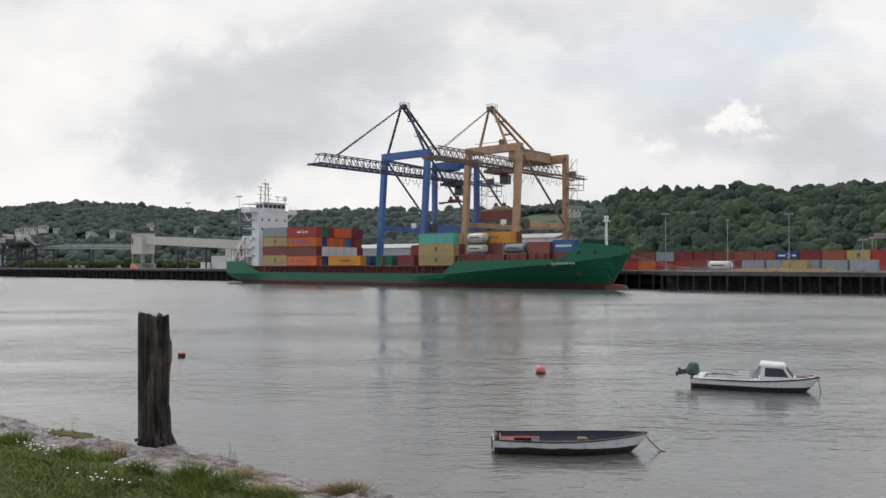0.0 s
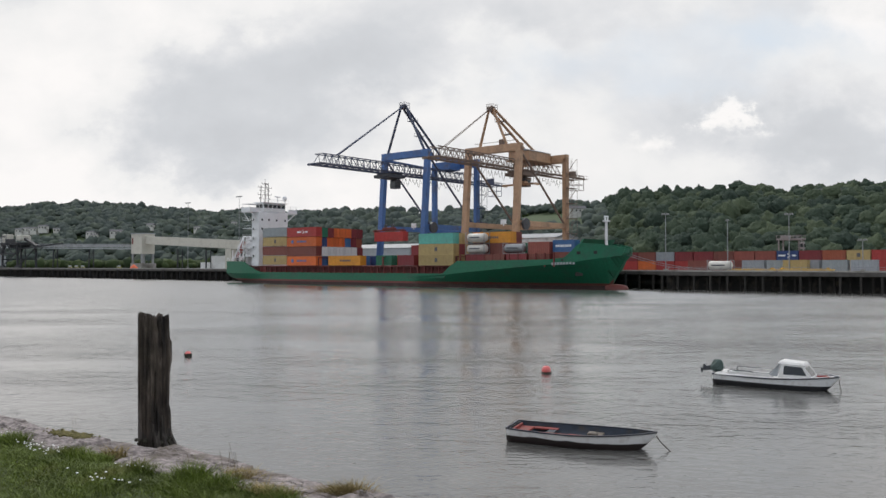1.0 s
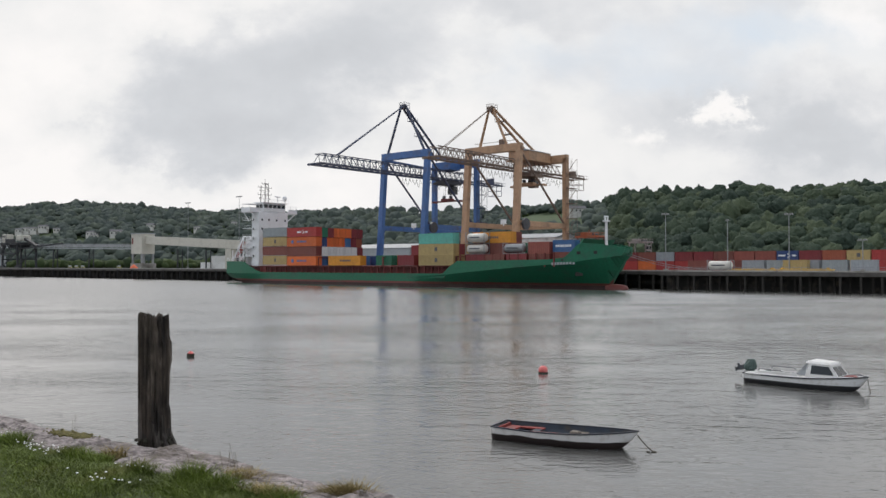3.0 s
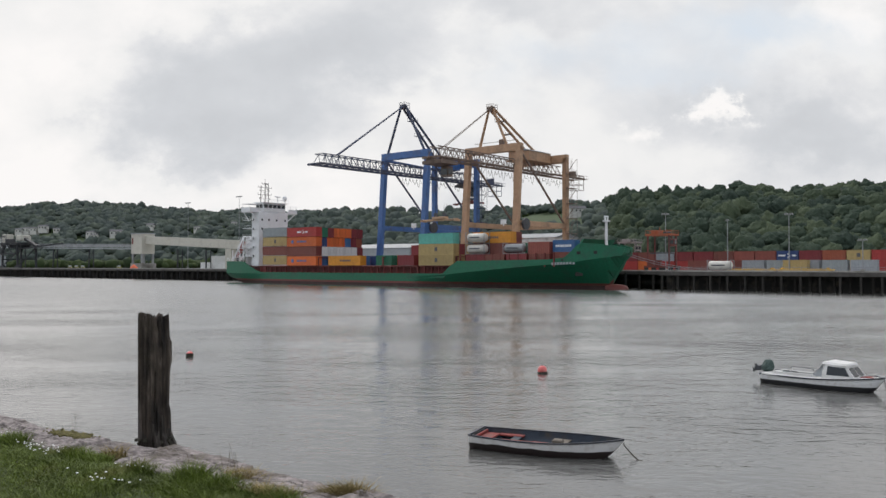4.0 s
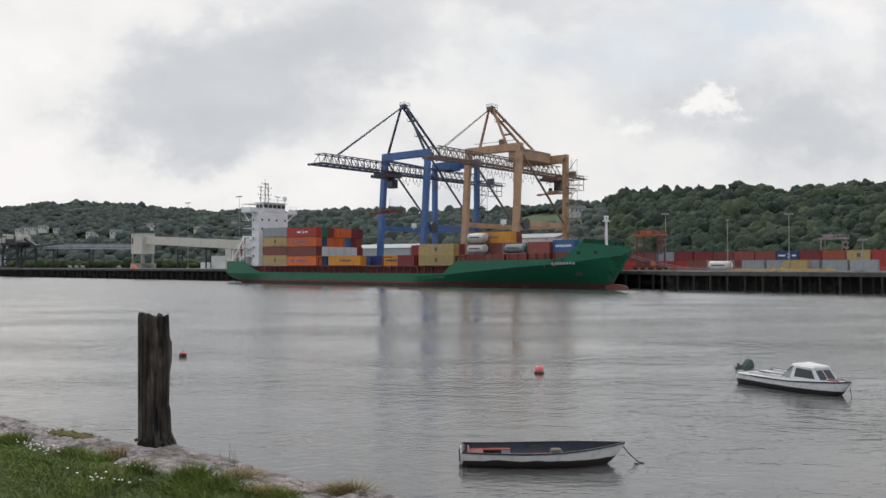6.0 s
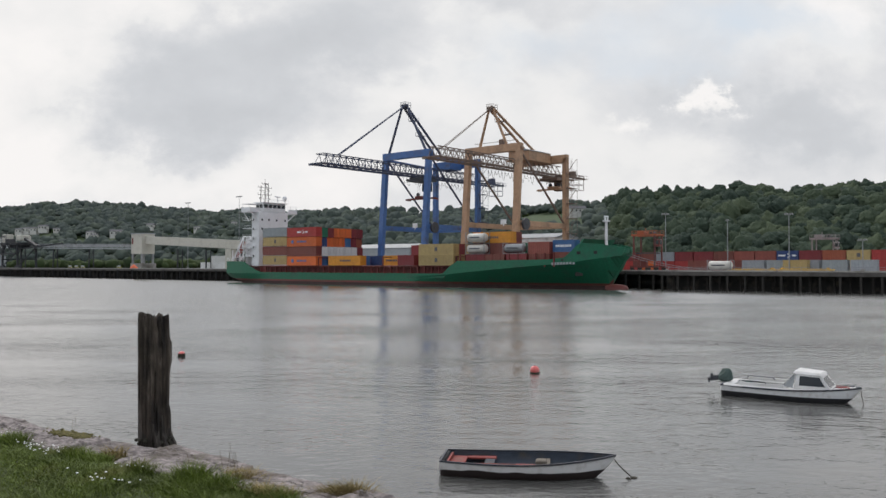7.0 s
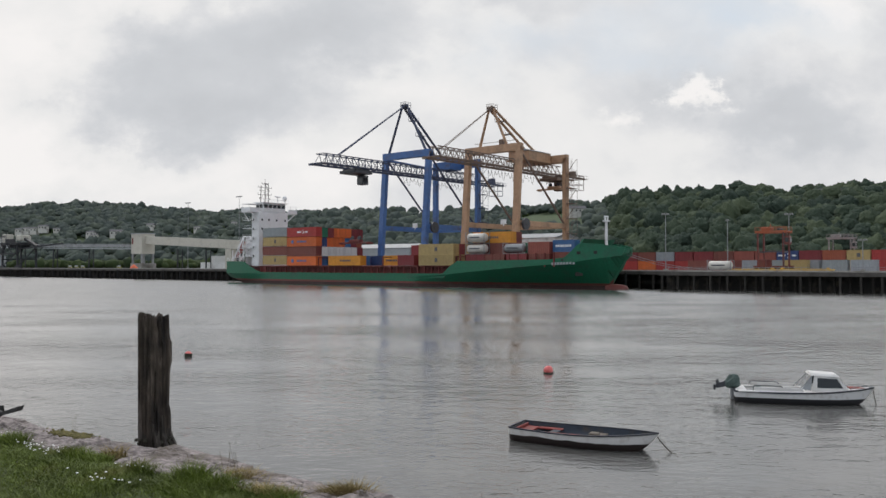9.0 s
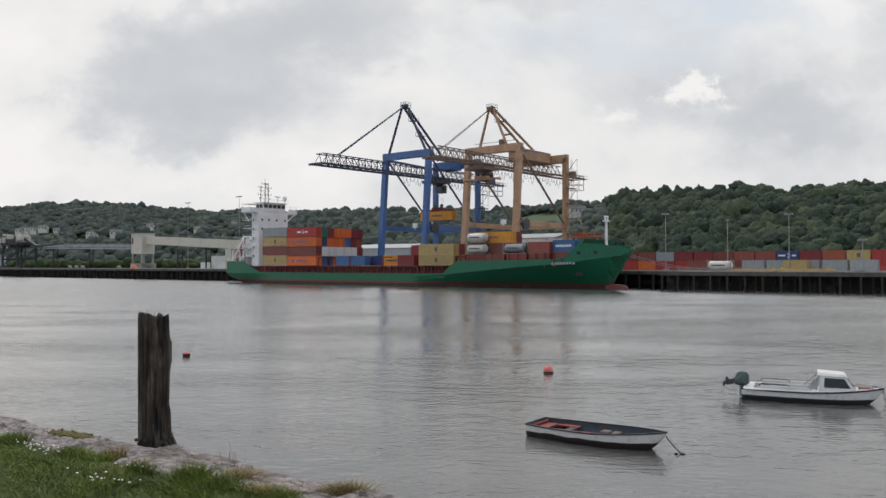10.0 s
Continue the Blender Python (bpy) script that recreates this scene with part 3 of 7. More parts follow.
# ------------------------------------------------------------------ quay
def quay():
    x0, x1 = -620.0, 190.0
    root = tagged(new("quay"), "long concrete quay on weed-dark piles along the river", "quay", kind="structure")
    root.matrix_basis = BERTH
    part("deck", MB().box(x0, x1, QUAY_Y, QUAY_Y + 40, QUAY_Z - 0.5, QUAY_Z, c=0.05), M_CONC, root)
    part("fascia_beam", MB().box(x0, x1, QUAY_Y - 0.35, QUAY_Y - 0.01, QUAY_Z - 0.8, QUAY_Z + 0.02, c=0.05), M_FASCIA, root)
    part("kerb", MB().box(x0, x1, QUAY_Y + 0.1, QUAY_Y + 0.4, QUAY_Z, QUAY_Z + 0.3, c=0.05), M_CONC, root)
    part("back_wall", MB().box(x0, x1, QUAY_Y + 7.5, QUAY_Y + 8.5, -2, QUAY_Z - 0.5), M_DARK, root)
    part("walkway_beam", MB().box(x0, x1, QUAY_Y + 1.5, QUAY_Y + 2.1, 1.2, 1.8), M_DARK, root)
    pile = MB().box(-0.22, 0.22, -0.22, 0.22, -2, QUAY_Z - 1.0, c=0.05).mesh("pile", M_PILE)
    brace = MB().bar((0, 0.6, 0.6), (3.9, 0.6, 2.9), 0.25).mesh("brace", M_PILE)
    for i in range(150):
        x = 185 - i * 3.9
        ob = part("pile", pile, None, root)
        ob.location = (x + 0.2 * math.sin(i * 5.3), QUAY_Y - 0.1, 0)
        ob = part("pile", pile, None, root)
        ob.location = (x + 1.9, QUAY_Y + 3.2, 0)
        if i % 2 == 0 and x < -60:
            part("brace", brace, None, root).location = (x, QUAY_Y, 0)
    part("downstream_deck", MB().box(57, x1, 5.0, QUAY_Y - 0.36, QUAY_Z - 0.5, QUAY_Z, c=0.05), M_CONC, root)
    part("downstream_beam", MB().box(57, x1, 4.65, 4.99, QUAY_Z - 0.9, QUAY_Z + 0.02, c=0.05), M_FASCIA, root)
    for i in range(34):
        ob = part("pile", pile, None, root)
        ob.location = (57.6 + i * 3.9, 4.85, 0)
        ob = part("pile", pile, None, root)
        ob.location = (59.2 + i * 3.9 + 0.5 * math.sin(i * 3.7), 7.6, 0)
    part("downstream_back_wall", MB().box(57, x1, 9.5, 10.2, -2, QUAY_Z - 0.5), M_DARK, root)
    fender = MB().tube((0, -0.25, 0.6), (0, -0.25, 3.9), 0.28, 8).mesh("fender", M_BLACK)
    for i in range(30):
        part("fender", fender, None, root).location = (45 - i * 12.5, QUAY_Y - 0.35, 0)
    # crane rails
    for y in (14.0, 41.6):
        part("crane_rail", MB().box(x0, x1, y - 0.06, y + 0.06, QUAY_Z, QUAY_Z + 0.12), M_STEEL, root)
    rail = thing("guard_rail", BERTH, "pale galvanised guard rail along the quay edge", "railing")
    part("top_rail", MB().box(58, 150, 6.4, 6.5, QUAY_Z + 0.95, QUAY_Z + 1.03), M_STEEL, rail)
    part("middle_rail", MB().box(58, 150, 6.4, 6.5, QUAY_Z + 0.5, QUAY_Z + 0.56), M_STEEL, rail)
    post = MB().box(-0.04, 0.04, -0.04, 0.04, 0, 1.0).mesh("post", M_STEEL)
    for i in range(38):
        part("post", post, None, rail).location = (58.5 + i * 2.5, 6.45, QUAY_Z)


quay()


# ------------------------------------------------------------------ container ship
def ship_top(s):
    return lerp(s, [(-95, 7.2), (-84.5, 7.1), (-76, 3.6), (2.5, 3.6), (6.5, 6.9), (36, 7.2), (39, 7.6), (40.6, 9.0), (42.4, 10.8), (43.6, 11.0), (46.5, 10.8), (49, 10.45), (52, 9.9)])


def ship_knuckle(s):
    return lerp(s, [(-95, 3.2), (-40, 3.0), (-2, 3.0), (5, 3.5), (20, 4.8), (40, 6.3), (52, 8.2)])


def half_deck(s):
    if s < 24:
        return lerp(s, [(-95, 9.0), (-84, 10.0), (24, 10.0)])
    return 10.0 * math.sqrt(max(0.0, 1 - ((s - 24) / 28.0) ** 2.2))


def half_water(s):
    if s < -70:
        return lerp(s, [(-95, 5.0), (-88, 7.5), (-70, 10.0)])
    if s < -8:
        return 10.0
    return 10.0 * max(0.0, 1 - ((s + 8) / 55.0) ** 0.8)


def container_ship():
    root = thing("container_ship", BERTH, "green container feeder ship with red boot top moored at the quay", "ship")
    stations = [-95 + i * 2.5 for i in range(53)] + [39, 40.6, 41.5, 42.4, 43.6, 45, 46, 46.6, 47, 47.6, 48.2, 49, 49.6, 50.2, 50.7, 51.1, 51.5, 51.8, 51.95]
    for side, nm in ((-1, "hull"), (1, "hull")):
        mb, rows = MB(), []
        for s in stations:
            zb = lerp(s, [(-95, 2.0), (-86, -0.5), (-80, -2.0), (54, -2.0)])
            top, kn, hd = ship_top(s), min(ship_knuckle(s), ship_top(s) - 0.3), half_deck(s)
            stem = lerp(s, [(46.5, 0.0), (47.6, 2.6), (52.0, 9.2)]) if s > 46.5 else -2.0
            levels = [zb, 0.85, 1.40, 1.42, kn * 0.5 + 0.8, kn, kn + 0.02, top]
            pts = []
            for z in levels:
                z = max(z, zb, stem)
                z = min(z, top)
                k = max(0.0, min(1.0, z / max(kn, 0.1)))
                hw = half_water(min(s, 46.8)) * (1 - k) + hd * k if z < kn else hd
                if stem > -2 and z <= stem + 0.01:
                    hw = 0.0
                pts.append((s, side * hw, z))
            ins = max(0.0, abs(pts[-1][1]) - 0.25)
            pts += [(s, side * ins, top), (s, side * ins, max(top - 1.3, 2.4))]
            rows.append(pts)
        w = len(rows[0])
        for i in range(len(rows) - 1):
            for j in range(w - 1):
                q = [rows[i][j], rows[i + 1][j], rows[i + 1][j + 1], rows[i][j + 1]]
                mb.add(q, [(0, 1, 2, 3)], 2 if j < 1 else 1 if j < 2 else 0)
        me = mb.mesh("hull", [M_GREEN, M_REDLEAD, M_FOULRED], False)
        bm = bmesh.new()
        bm.from_mesh(me)
        bmesh.ops.remove_doubles(bm, verts=bm.verts, dist=0.002)
        bmesh.ops.dissolve_degenerate(bm, edges=bm.edges, dist=0.001)
        bmesh.ops.recalc_face_normals(bm, faces=bm.faces)
        bm.to_mesh(me)
        bm.free()
        part(nm, me, None, root)
    tr = [(-95, y, z) for z, y in ((2.0, 5.6), (3.2, 9.0), (7.2, 9.0), (7.2, -9.0), (3.2, -9.0), (2.0, -5.6))]
    part("transom", MB().add(tr + [(x + 0.2, y, z) for x, y, z in tr], [tuple(range(6)), tuple(range(11, 5, -1))] + [(i, (i + 1) % 6, 6 + (i + 1) % 6, 6 + i) for i in range(6)]), M_GREEN, root)
    deck = MB()
    rows = [[(s, -max(0.05, half_deck(s) - 0.3), max(ship_top(s) - 1.3, 2.4)), (s, max(0.05, half_deck(s) - 0.3), max(ship_top(s) - 1.3, 2.4))] for s in stations]
    part("deck", deck.grid(rows), M_DECKRED, root)
    part("hatch_coaming", MB().box(-78, 6, -7.4, 7.4, 2.0, 5.4, c=0.1).box(6.02, 36, -6.4, 6.4, 5.2, 5.42), M_DECKRED, root)
    cover = MB().box(-6.2, 6.2, -9.4, 9.4, 5.42, 5.72, c=0.08).mesh("hatch_cover", M_DECKRED)
    narrow = MB().box(-6.2, 6.2, -7.6, 7.6, 5.55, 5.72, c=0.05).mesh("hatch_cover", M_DECKRED)
    for s in (-69, -55, -41, -27, -13.4, 0, 13.4, 26.8):
        part("hatch_cover", cover if s < 8 else narrow, None, root).location = (s, 0, 0)
    stan = MB().box(-0.18, 0.18, -0.2, 0.2, 2.3, 5.45).bar((0, 0, 2.5), (1.3, 0, 5.4), 0.14).mesh("stanchion", M_DECKRED)
    for i in range(31):
        part("stanchion", stan, None, root).location = (-76 + i * 2.55, -9.1, 0)
    # cell guides forward, seen between the boxes
    guide = MB().box(-0.15, 0.15, -0.15, 0.15, 5.4, 8.7).mesh("cell_guide", M_DECKRED)
    for i in range(12):
        part("cell_guide", guide, None, root).location = (8 + i * 2.6, -9.45 + 0.02 * i, 0)
    lash = MB()
    for y in (-9.0, -4.5, 0, 4.5, 9.0):
        lash.box(-7.4, -6.9, y - 0.15, y + 0.15, 5.4, 8.2)
    lash.box(-7.4, -6.9, -9.2, 9.2, 8.0, 8.2)
    me = lash.mesh("lashing_bridge", M_DECKRED)
    for s in (-55, -41, -27, -13.4, 13.4):
        part("lashing_bridge", me, None, root).location = (s, 0, 0)
    # superstructure
    sup = part("superstructure", MB().box(-82.0, -78.2, -8.4, 3.8, 5.6, 23.4, c=0.1), M_WHITE, root)
    part("aft_casing", MB().box(-90, -83.5, -5, 6, 5.6, 15, c=0.1), M_WHITE, root)
    wing = part("bridge_wing", MB().box(-83.5, -78.7, -11.6, 8.2, 23.4, 23.8).box(-83.5, -78.7, -11.6, -11.4, 23.8, 24.9).box(-83.5, -78.7, 8.0, 8.2, 23.8, 24.9).box(-78.9, -78.7, -11.4, -8.0, 23.8, 24.9).box(-78.9, -78.7, 4.5, 8.0, 23.8, 24.9), M_WHITE, root)
    for y, yy in ((-11.0, -8.8), (7.8, 4.0)):
        for x in (-83, -79):
            part("wing_brace", MB().bar((x, y, 23.6), (x, yy, 20.6), 0.25), M_WHITE, root)
    wh = part("wheelhouse", MB().box(-82.6, -78.4, -6.4, 3.0, 23.8, 26.6, c=0.15), M_WHITE, root)
    part("wheelhouse_roof", MB().box(-83.2, -77.9, -6.9, 3.5, 26.6, 26.85), M_WHITE, root)
    pane = MB().box(-0.05, 0.05, -0.75, 0.75, 0, 1.15).mesh("window_pane", M_GLASS)
    for i in range(5):
        part("window_pane", pane, None, wh).location = (-78.38, -5.35 + i * 1.82, 25.0)
    for i in range(2):
        ob = part("window_pane", pane, None, wh)
        ob.location, ob.rotation_euler = (-79.6 - i * 1.8, -6.42, 25.0), (0, 0, radians(90))
    hole = MB().box(-0.04, 0.04, -0.3, 0.3, 0, 0.7).mesh("porthole", M_GLASS)
    for z in (20.6, 17.6):
        for y in (-7.0, -4.2, -1.0, 2.6):
            part("porthole", hole, None, sup).location = (-78.18, y, z)
    for z in (8.5, 11.5, 14.5, 17.6, 20.6):
        ob = part("porthole", hole, None, sup)
        ob.location, ob.rotation_euler = (-80.5, -8.82, z), (0, 0, radians(90))
    for z in (12.0, 15.0, 18.0, 20.8):
        part("side_gallery", MB().box(-85, -80, -10.0, -8.8, z, z + 0.12).box(-85, -80, -10.0, -9.94, z + 0.5, z + 0.55).box(-85, -80, -10.0, -9.94, z + 1.0, z + 1.06), M_WHITE, root)
    mast = MB()
    for y in (-5.2, -3.3, -1.9):
        mast.tube((-81.5, y, 26.8), (-81.5, y * 0.9 - 0.3, 33.6 if y > -4 else 32.6), 0.13, 6)
    for z, y0, y1 in ((28.2, -5.6, -1.2), (29.6, -6.2, -0.8), (30.9, -5.4, -1.6), (32.0, -6.0, -0.6), (33.2, -4.6, -2.0)):
        mast.bar((-81.5, y0, z), (-81.5, y1, z), 0.13).bar((-81.5, y0, z), (-81.5, y0, z + 0.55), 0.11).bar((-81.5, y1, z), (-81.5, y1, z + 0.45), 0.11)
    mast.bar((-81.5, -5.1, 28.2), (-81.5, -3.3, 30.9), 0.1).bar((-81.5, -3.2, 28.2), (-81.5, -1.9, 30.9), 0.1).bar((-81.5, -2.0, 30.9), (-81.5, -3.2, 33.2), 0.1)
    mast.tube((-81.5, -3.3, 33.4), (-81.5, -3.3, 35.0), 0.05, 5).box(-81.8, -81.2, -3.7, -2.7, 33.2, 33.5)
    part("radar_mast", mast, M_MAST, root, "grey lattice radar mast")
    for z in (8.6, 11.4, 14.0):
        deck_z = MB().box(-90.5 + (z - 8.6) * 0.6, -82.1, -9.0, -5.02, z, z + 0.15)
        x0 = -90.5 + (z - 8.6) * 0.6
        for k in range(6):
            x = x0 + (-82.4 - x0) * k / 5
            deck_z.bar((x, -8.95, z), (x, -8.95, z + 1.1), 0.08)
        deck_z.bar((x0, -8.95, z + 1.1), (-82.2, -8.95, z + 1.1), 0.08).bar((x0, -8.95, z + 0.6), (-82.2, -8.95, z + 0.6), 0.06)
        deck_z.bar((x0 + 0.3, -8.6, z - 2.6), (x0 + 0.3, -8.6, z), 0.18).bar((-85.0, -8.6, z - 2.6), (-84.0, -8.6, z), 0.25, 0.12)
        part("aft_platform", deck_z, M_WHITE, root)
    part("wing_awning", MB().box(-83.0, -79.2, -11.6, -7.0, 26.0, 26.12).bar((-79.4, -11.4, 24.9), (-79.4, -11.4, 26.0), 0.1).bar((-82.8, -11.4, 24.9), (-82.8, -11.4, 26.0), 0.1), M_WHITE, root)
    wr = MB()
    for y in (4.2, 5.4, 6.6, 7.9):
        wr.bar((-78.8, y, 24.9), (-78.8, y, 25.9), 0.08)
    part("wing_railing", wr.bar((-78.8, 4.0, 25.9), (-78.8, 8.0, 25.9), 0.08), M_WHITE, root)
    part("radar_scanner", MB().box(-80.4, -80.2, -0.2, 2.2, 28.9, 29.3, c=0.05).tube((-80.3, 1.0, 27.5), (-80.3, 1.0, 28.9), 0.15), M_WHITE, root)
    part("antenna_dome", MB().ball((-80, 3.8, 28.7), 0.8).tube((-80, 3.8, 27.4), (-80, 3.8, 28.2), 0.3), M_WHITE, root, smooth=True)
    rl = MB()
    for i in range(9):
        rl.bar((-78, -8.0 + i * 1.5, 26.8), (-78, -8.0 + i * 1.5, 27.8), 0.08)
    rl.bar((-78, -8.0, 27.8), (-78, 4.0, 27.8), 0.09)
    part("roof_railing", rl, M_WHITE, root)
    part("funnel", MB().box(-89.5, -85.5, -1.5, 3.5, 15, 20, c=0.3), M_WHITE, root)
    # stern gear: davit frame and lifeboat
    dv = MB()
    for y in (-7.6, -4.6):
        dv.bar((-93.5, y, 7.0), (-87.5, y, 15.6), 0.4).bar((-87.5, y, 7.0), (-87.5, y, 15.6), 0.35).bar((-93.5, y, 7.0), (-93.5, y, 11.0), 0.3)
    dv.bar((-87.5, -7.6, 15.6), (-87.5, -4.6, 15.6), 0.35).bar((-91, -7.6, 10.6), (-91, -4.6, 10.6), 0.3)
    part("lifeboat_davit", dv, M_WHITE, root)
    lb = MB()
    ax = Vector((5.2, 0, 7.2)).normalized()
    rows = []
    for i in range(9):
        k = i / 8
        r = 0.95 * math.sin(math.pi * (0.08 + 0.84 * k)) ** 0.5
        c = Vector((-93.3, -6.1, 8.6)) + ax * 6.6 * k
        rows.append([c + Vector((-ax.z, 0, ax.x)) * r * math.cos(j * 0.7854) + Vector((0, 1, 0)) * r * math.sin(j * 0.7854) for j in range(8)])
    part("lifeboat", lb.grid(rows, 0, True), M_LIFEBOAT, root, "faded red free-fall lifeboat", smooth=True)
    sr = MB()
    for i in range(9):
        sr.bar((-94.5 + i * 1.25, -9.2, 7.2), (-94.5 + i * 1.25, -9.2, 8.3), 0.07)
    sr.bar((-94.5, -9.2, 8.3), (-84.5, -9.2, 8.3), 0.08).bar((-94.5, -9.2, 7.75), (-84.5, -9.2, 7.75), 0.06)
    part("stern_railing", sr, M_WHITE, root)
    # forecastle
    part("breakwater", MB().add([(41, -8, 8), (43.5, -7.6, 12.0), (43.5, 7.6, 12.0), (41, 8, 8), (41.4, -8, 8), (43.9, -7.6, 12.0), (43.9, 7.6, 12.0), (41.4, 8, 8)], [(0, 1, 2, 3), (7, 6, 5, 4), (0, 4, 5, 1), (1, 5, 6, 2), (2, 6, 7, 3), (3, 7, 4, 0)]), M_GREEN, root)
    fm = MB().tube((45.6, 0, 9), (45.6, 0, 16.4), 0.38, 10, r2=0.3).box(45.1, 46.1, -0.9, 0.9, 16.3, 16.6).tube((45.6, -0.6, 16.6), (45.6, -0.6, 17.6), 0.22).tube((45.6, 0.6, 16.6), (45.6, 0.6, 17.6), 0.22).box(45.4, 45.8, -0.8, 0.8, 17.4, 17.7)
    part("foremast", fm, M_WHITE, root)
    part("bulbous_bow", MB().grid([[(46 + 5.4 * k, 1.5 * r * math.cos(j * 0.5236), 0.1 + 1.15 * r * math.sin(j * 0.5236)) for j in range(12)] for k, r in ((0, 1.0), (0.3, 1.05), (0.6, 1.0), (0.8, 0.85), (0.93, 0.55), (1, 0.05))], 0, True), M_REDLEAD, root, "rust red bulbous bow awash", smooth=True)
    def plating(s, z):
        kn = min(ship_knuckle(s), ship_top(s) - 0.3)
        k = max(0.0, min(1.0, z / kn))
        return half_deck(s) if z >= kn else half_water(min(s, 46.8)) * (1 - k) + half_deck(s) * k

    for i in range(8):
        s, z = 36.2 + i * 0.72, 6.1 + i * 0.03
        y = -plating(s, z)
        a = math.atan2(plating(s + 0.4, z) - plating(s - 0.4, z), 0.8)
        part("name_bar", MB().box(-0.24, 0.24, -0.16, 0.05, -0.30, 0.30, mat=Matrix.Translation((s, y, z)) @ Matrix.Rotation(-a, 4, "Z")), M_GREYCLAD, root)
    ya = -plating(41.0, 3.7)
    part("anchor", MB().box(-0.9, 0.9, -0.35, 0.3, -0.7, 0.6, c=0.15, mat=Matrix.Translation((41.0, ya, 3.9)) @ Matrix.Rotation(0.45, 4, "Z")), M_BLACK, root)
    # fairleads, anchor pocket and the name as plain bars, set on the plating
    for s, z, w, h in ((42.5, 8.7, 0.9, 0.7), (46.2, 8.8, 0.8, 0.75), (38.6, 7.0, 0.5, 0.45)):
        y = -half_deck(s)
        n = Vector((half_deck(s - 0.5) - half_deck(s + 0.5), -1, 0)).normalized()
        a = math.atan2(n.y, n.x)
        part("fairlead", MB().box(-0.06, 0.08, -w / 2, w / 2, -h / 2, h / 2, c=0.03, mat=Matrix.Translation((s, y, z)) @ Matrix.Rotation(a, 4, "Z")), M_BLACK, root)
    # head ropes run down to the quay ahead of the stem
    for p0, p1, sag in (((50.4, -1.2, 8.6), (64.0, 7.2, QUAY_Z + 0.5), 0.7), ((50.6, 0.8, 8.6), (72.0, 7.6, QUAY_Z + 0.5), 1.1)):
        a, b = Vector(p0), Vector(p1)
        part("mooring_rope", MB().path([(a.lerp(b, k / 10) - Vector((0, 0, sag * math.sin(math.pi * k / 10))))[:] for k in range(11)], 0.06, 5), M_STEEL, root)
    return root


SHIP = container_ship()


# ------------------------------------------------------------------ containers
C_COL = {
    "tan": (0.42, 0.31, 0.13), "teal": (0.11, 0.40, 0.33), "red": (0.42, 0.045, 0.04), "orange": (0.68, 0.15, 0.035), "brown": (0.20, 0.06, 0.045),
    "grey": (0.27, 0.30, 0.31), "white": (0.66, 0.67, 0.66), "blue": (0.05, 0.14, 0.32), "navy": (0.03, 0.06, 0.17), "green": (0.02, 0.16, 0.09),
    "maroon": (0.22, 0.03, 0.035), "amber": (0.62, 0.26, 0.025), "brick": (0.28, 0.075, 0.055), "silver": (0.30, 0.325, 0.35), "rust": (0.35, 0.09, 0.045),
}
C_WORD = {"tan": "sand-coloured", "teal": "pale teal", "red": "bright red", "orange": "vivid orange", "brown": "dull brown", "grey": "weathered grey", "white": "white refrigerated", "blue": "mid blue", "navy": "dark navy", "green": "dark green", "maroon": "dark maroon", "amber": "amber yellow", "brick": "faded brick-red", "silver": "pale silver-grey", "rust": "rusty red"}
BOXES = {}


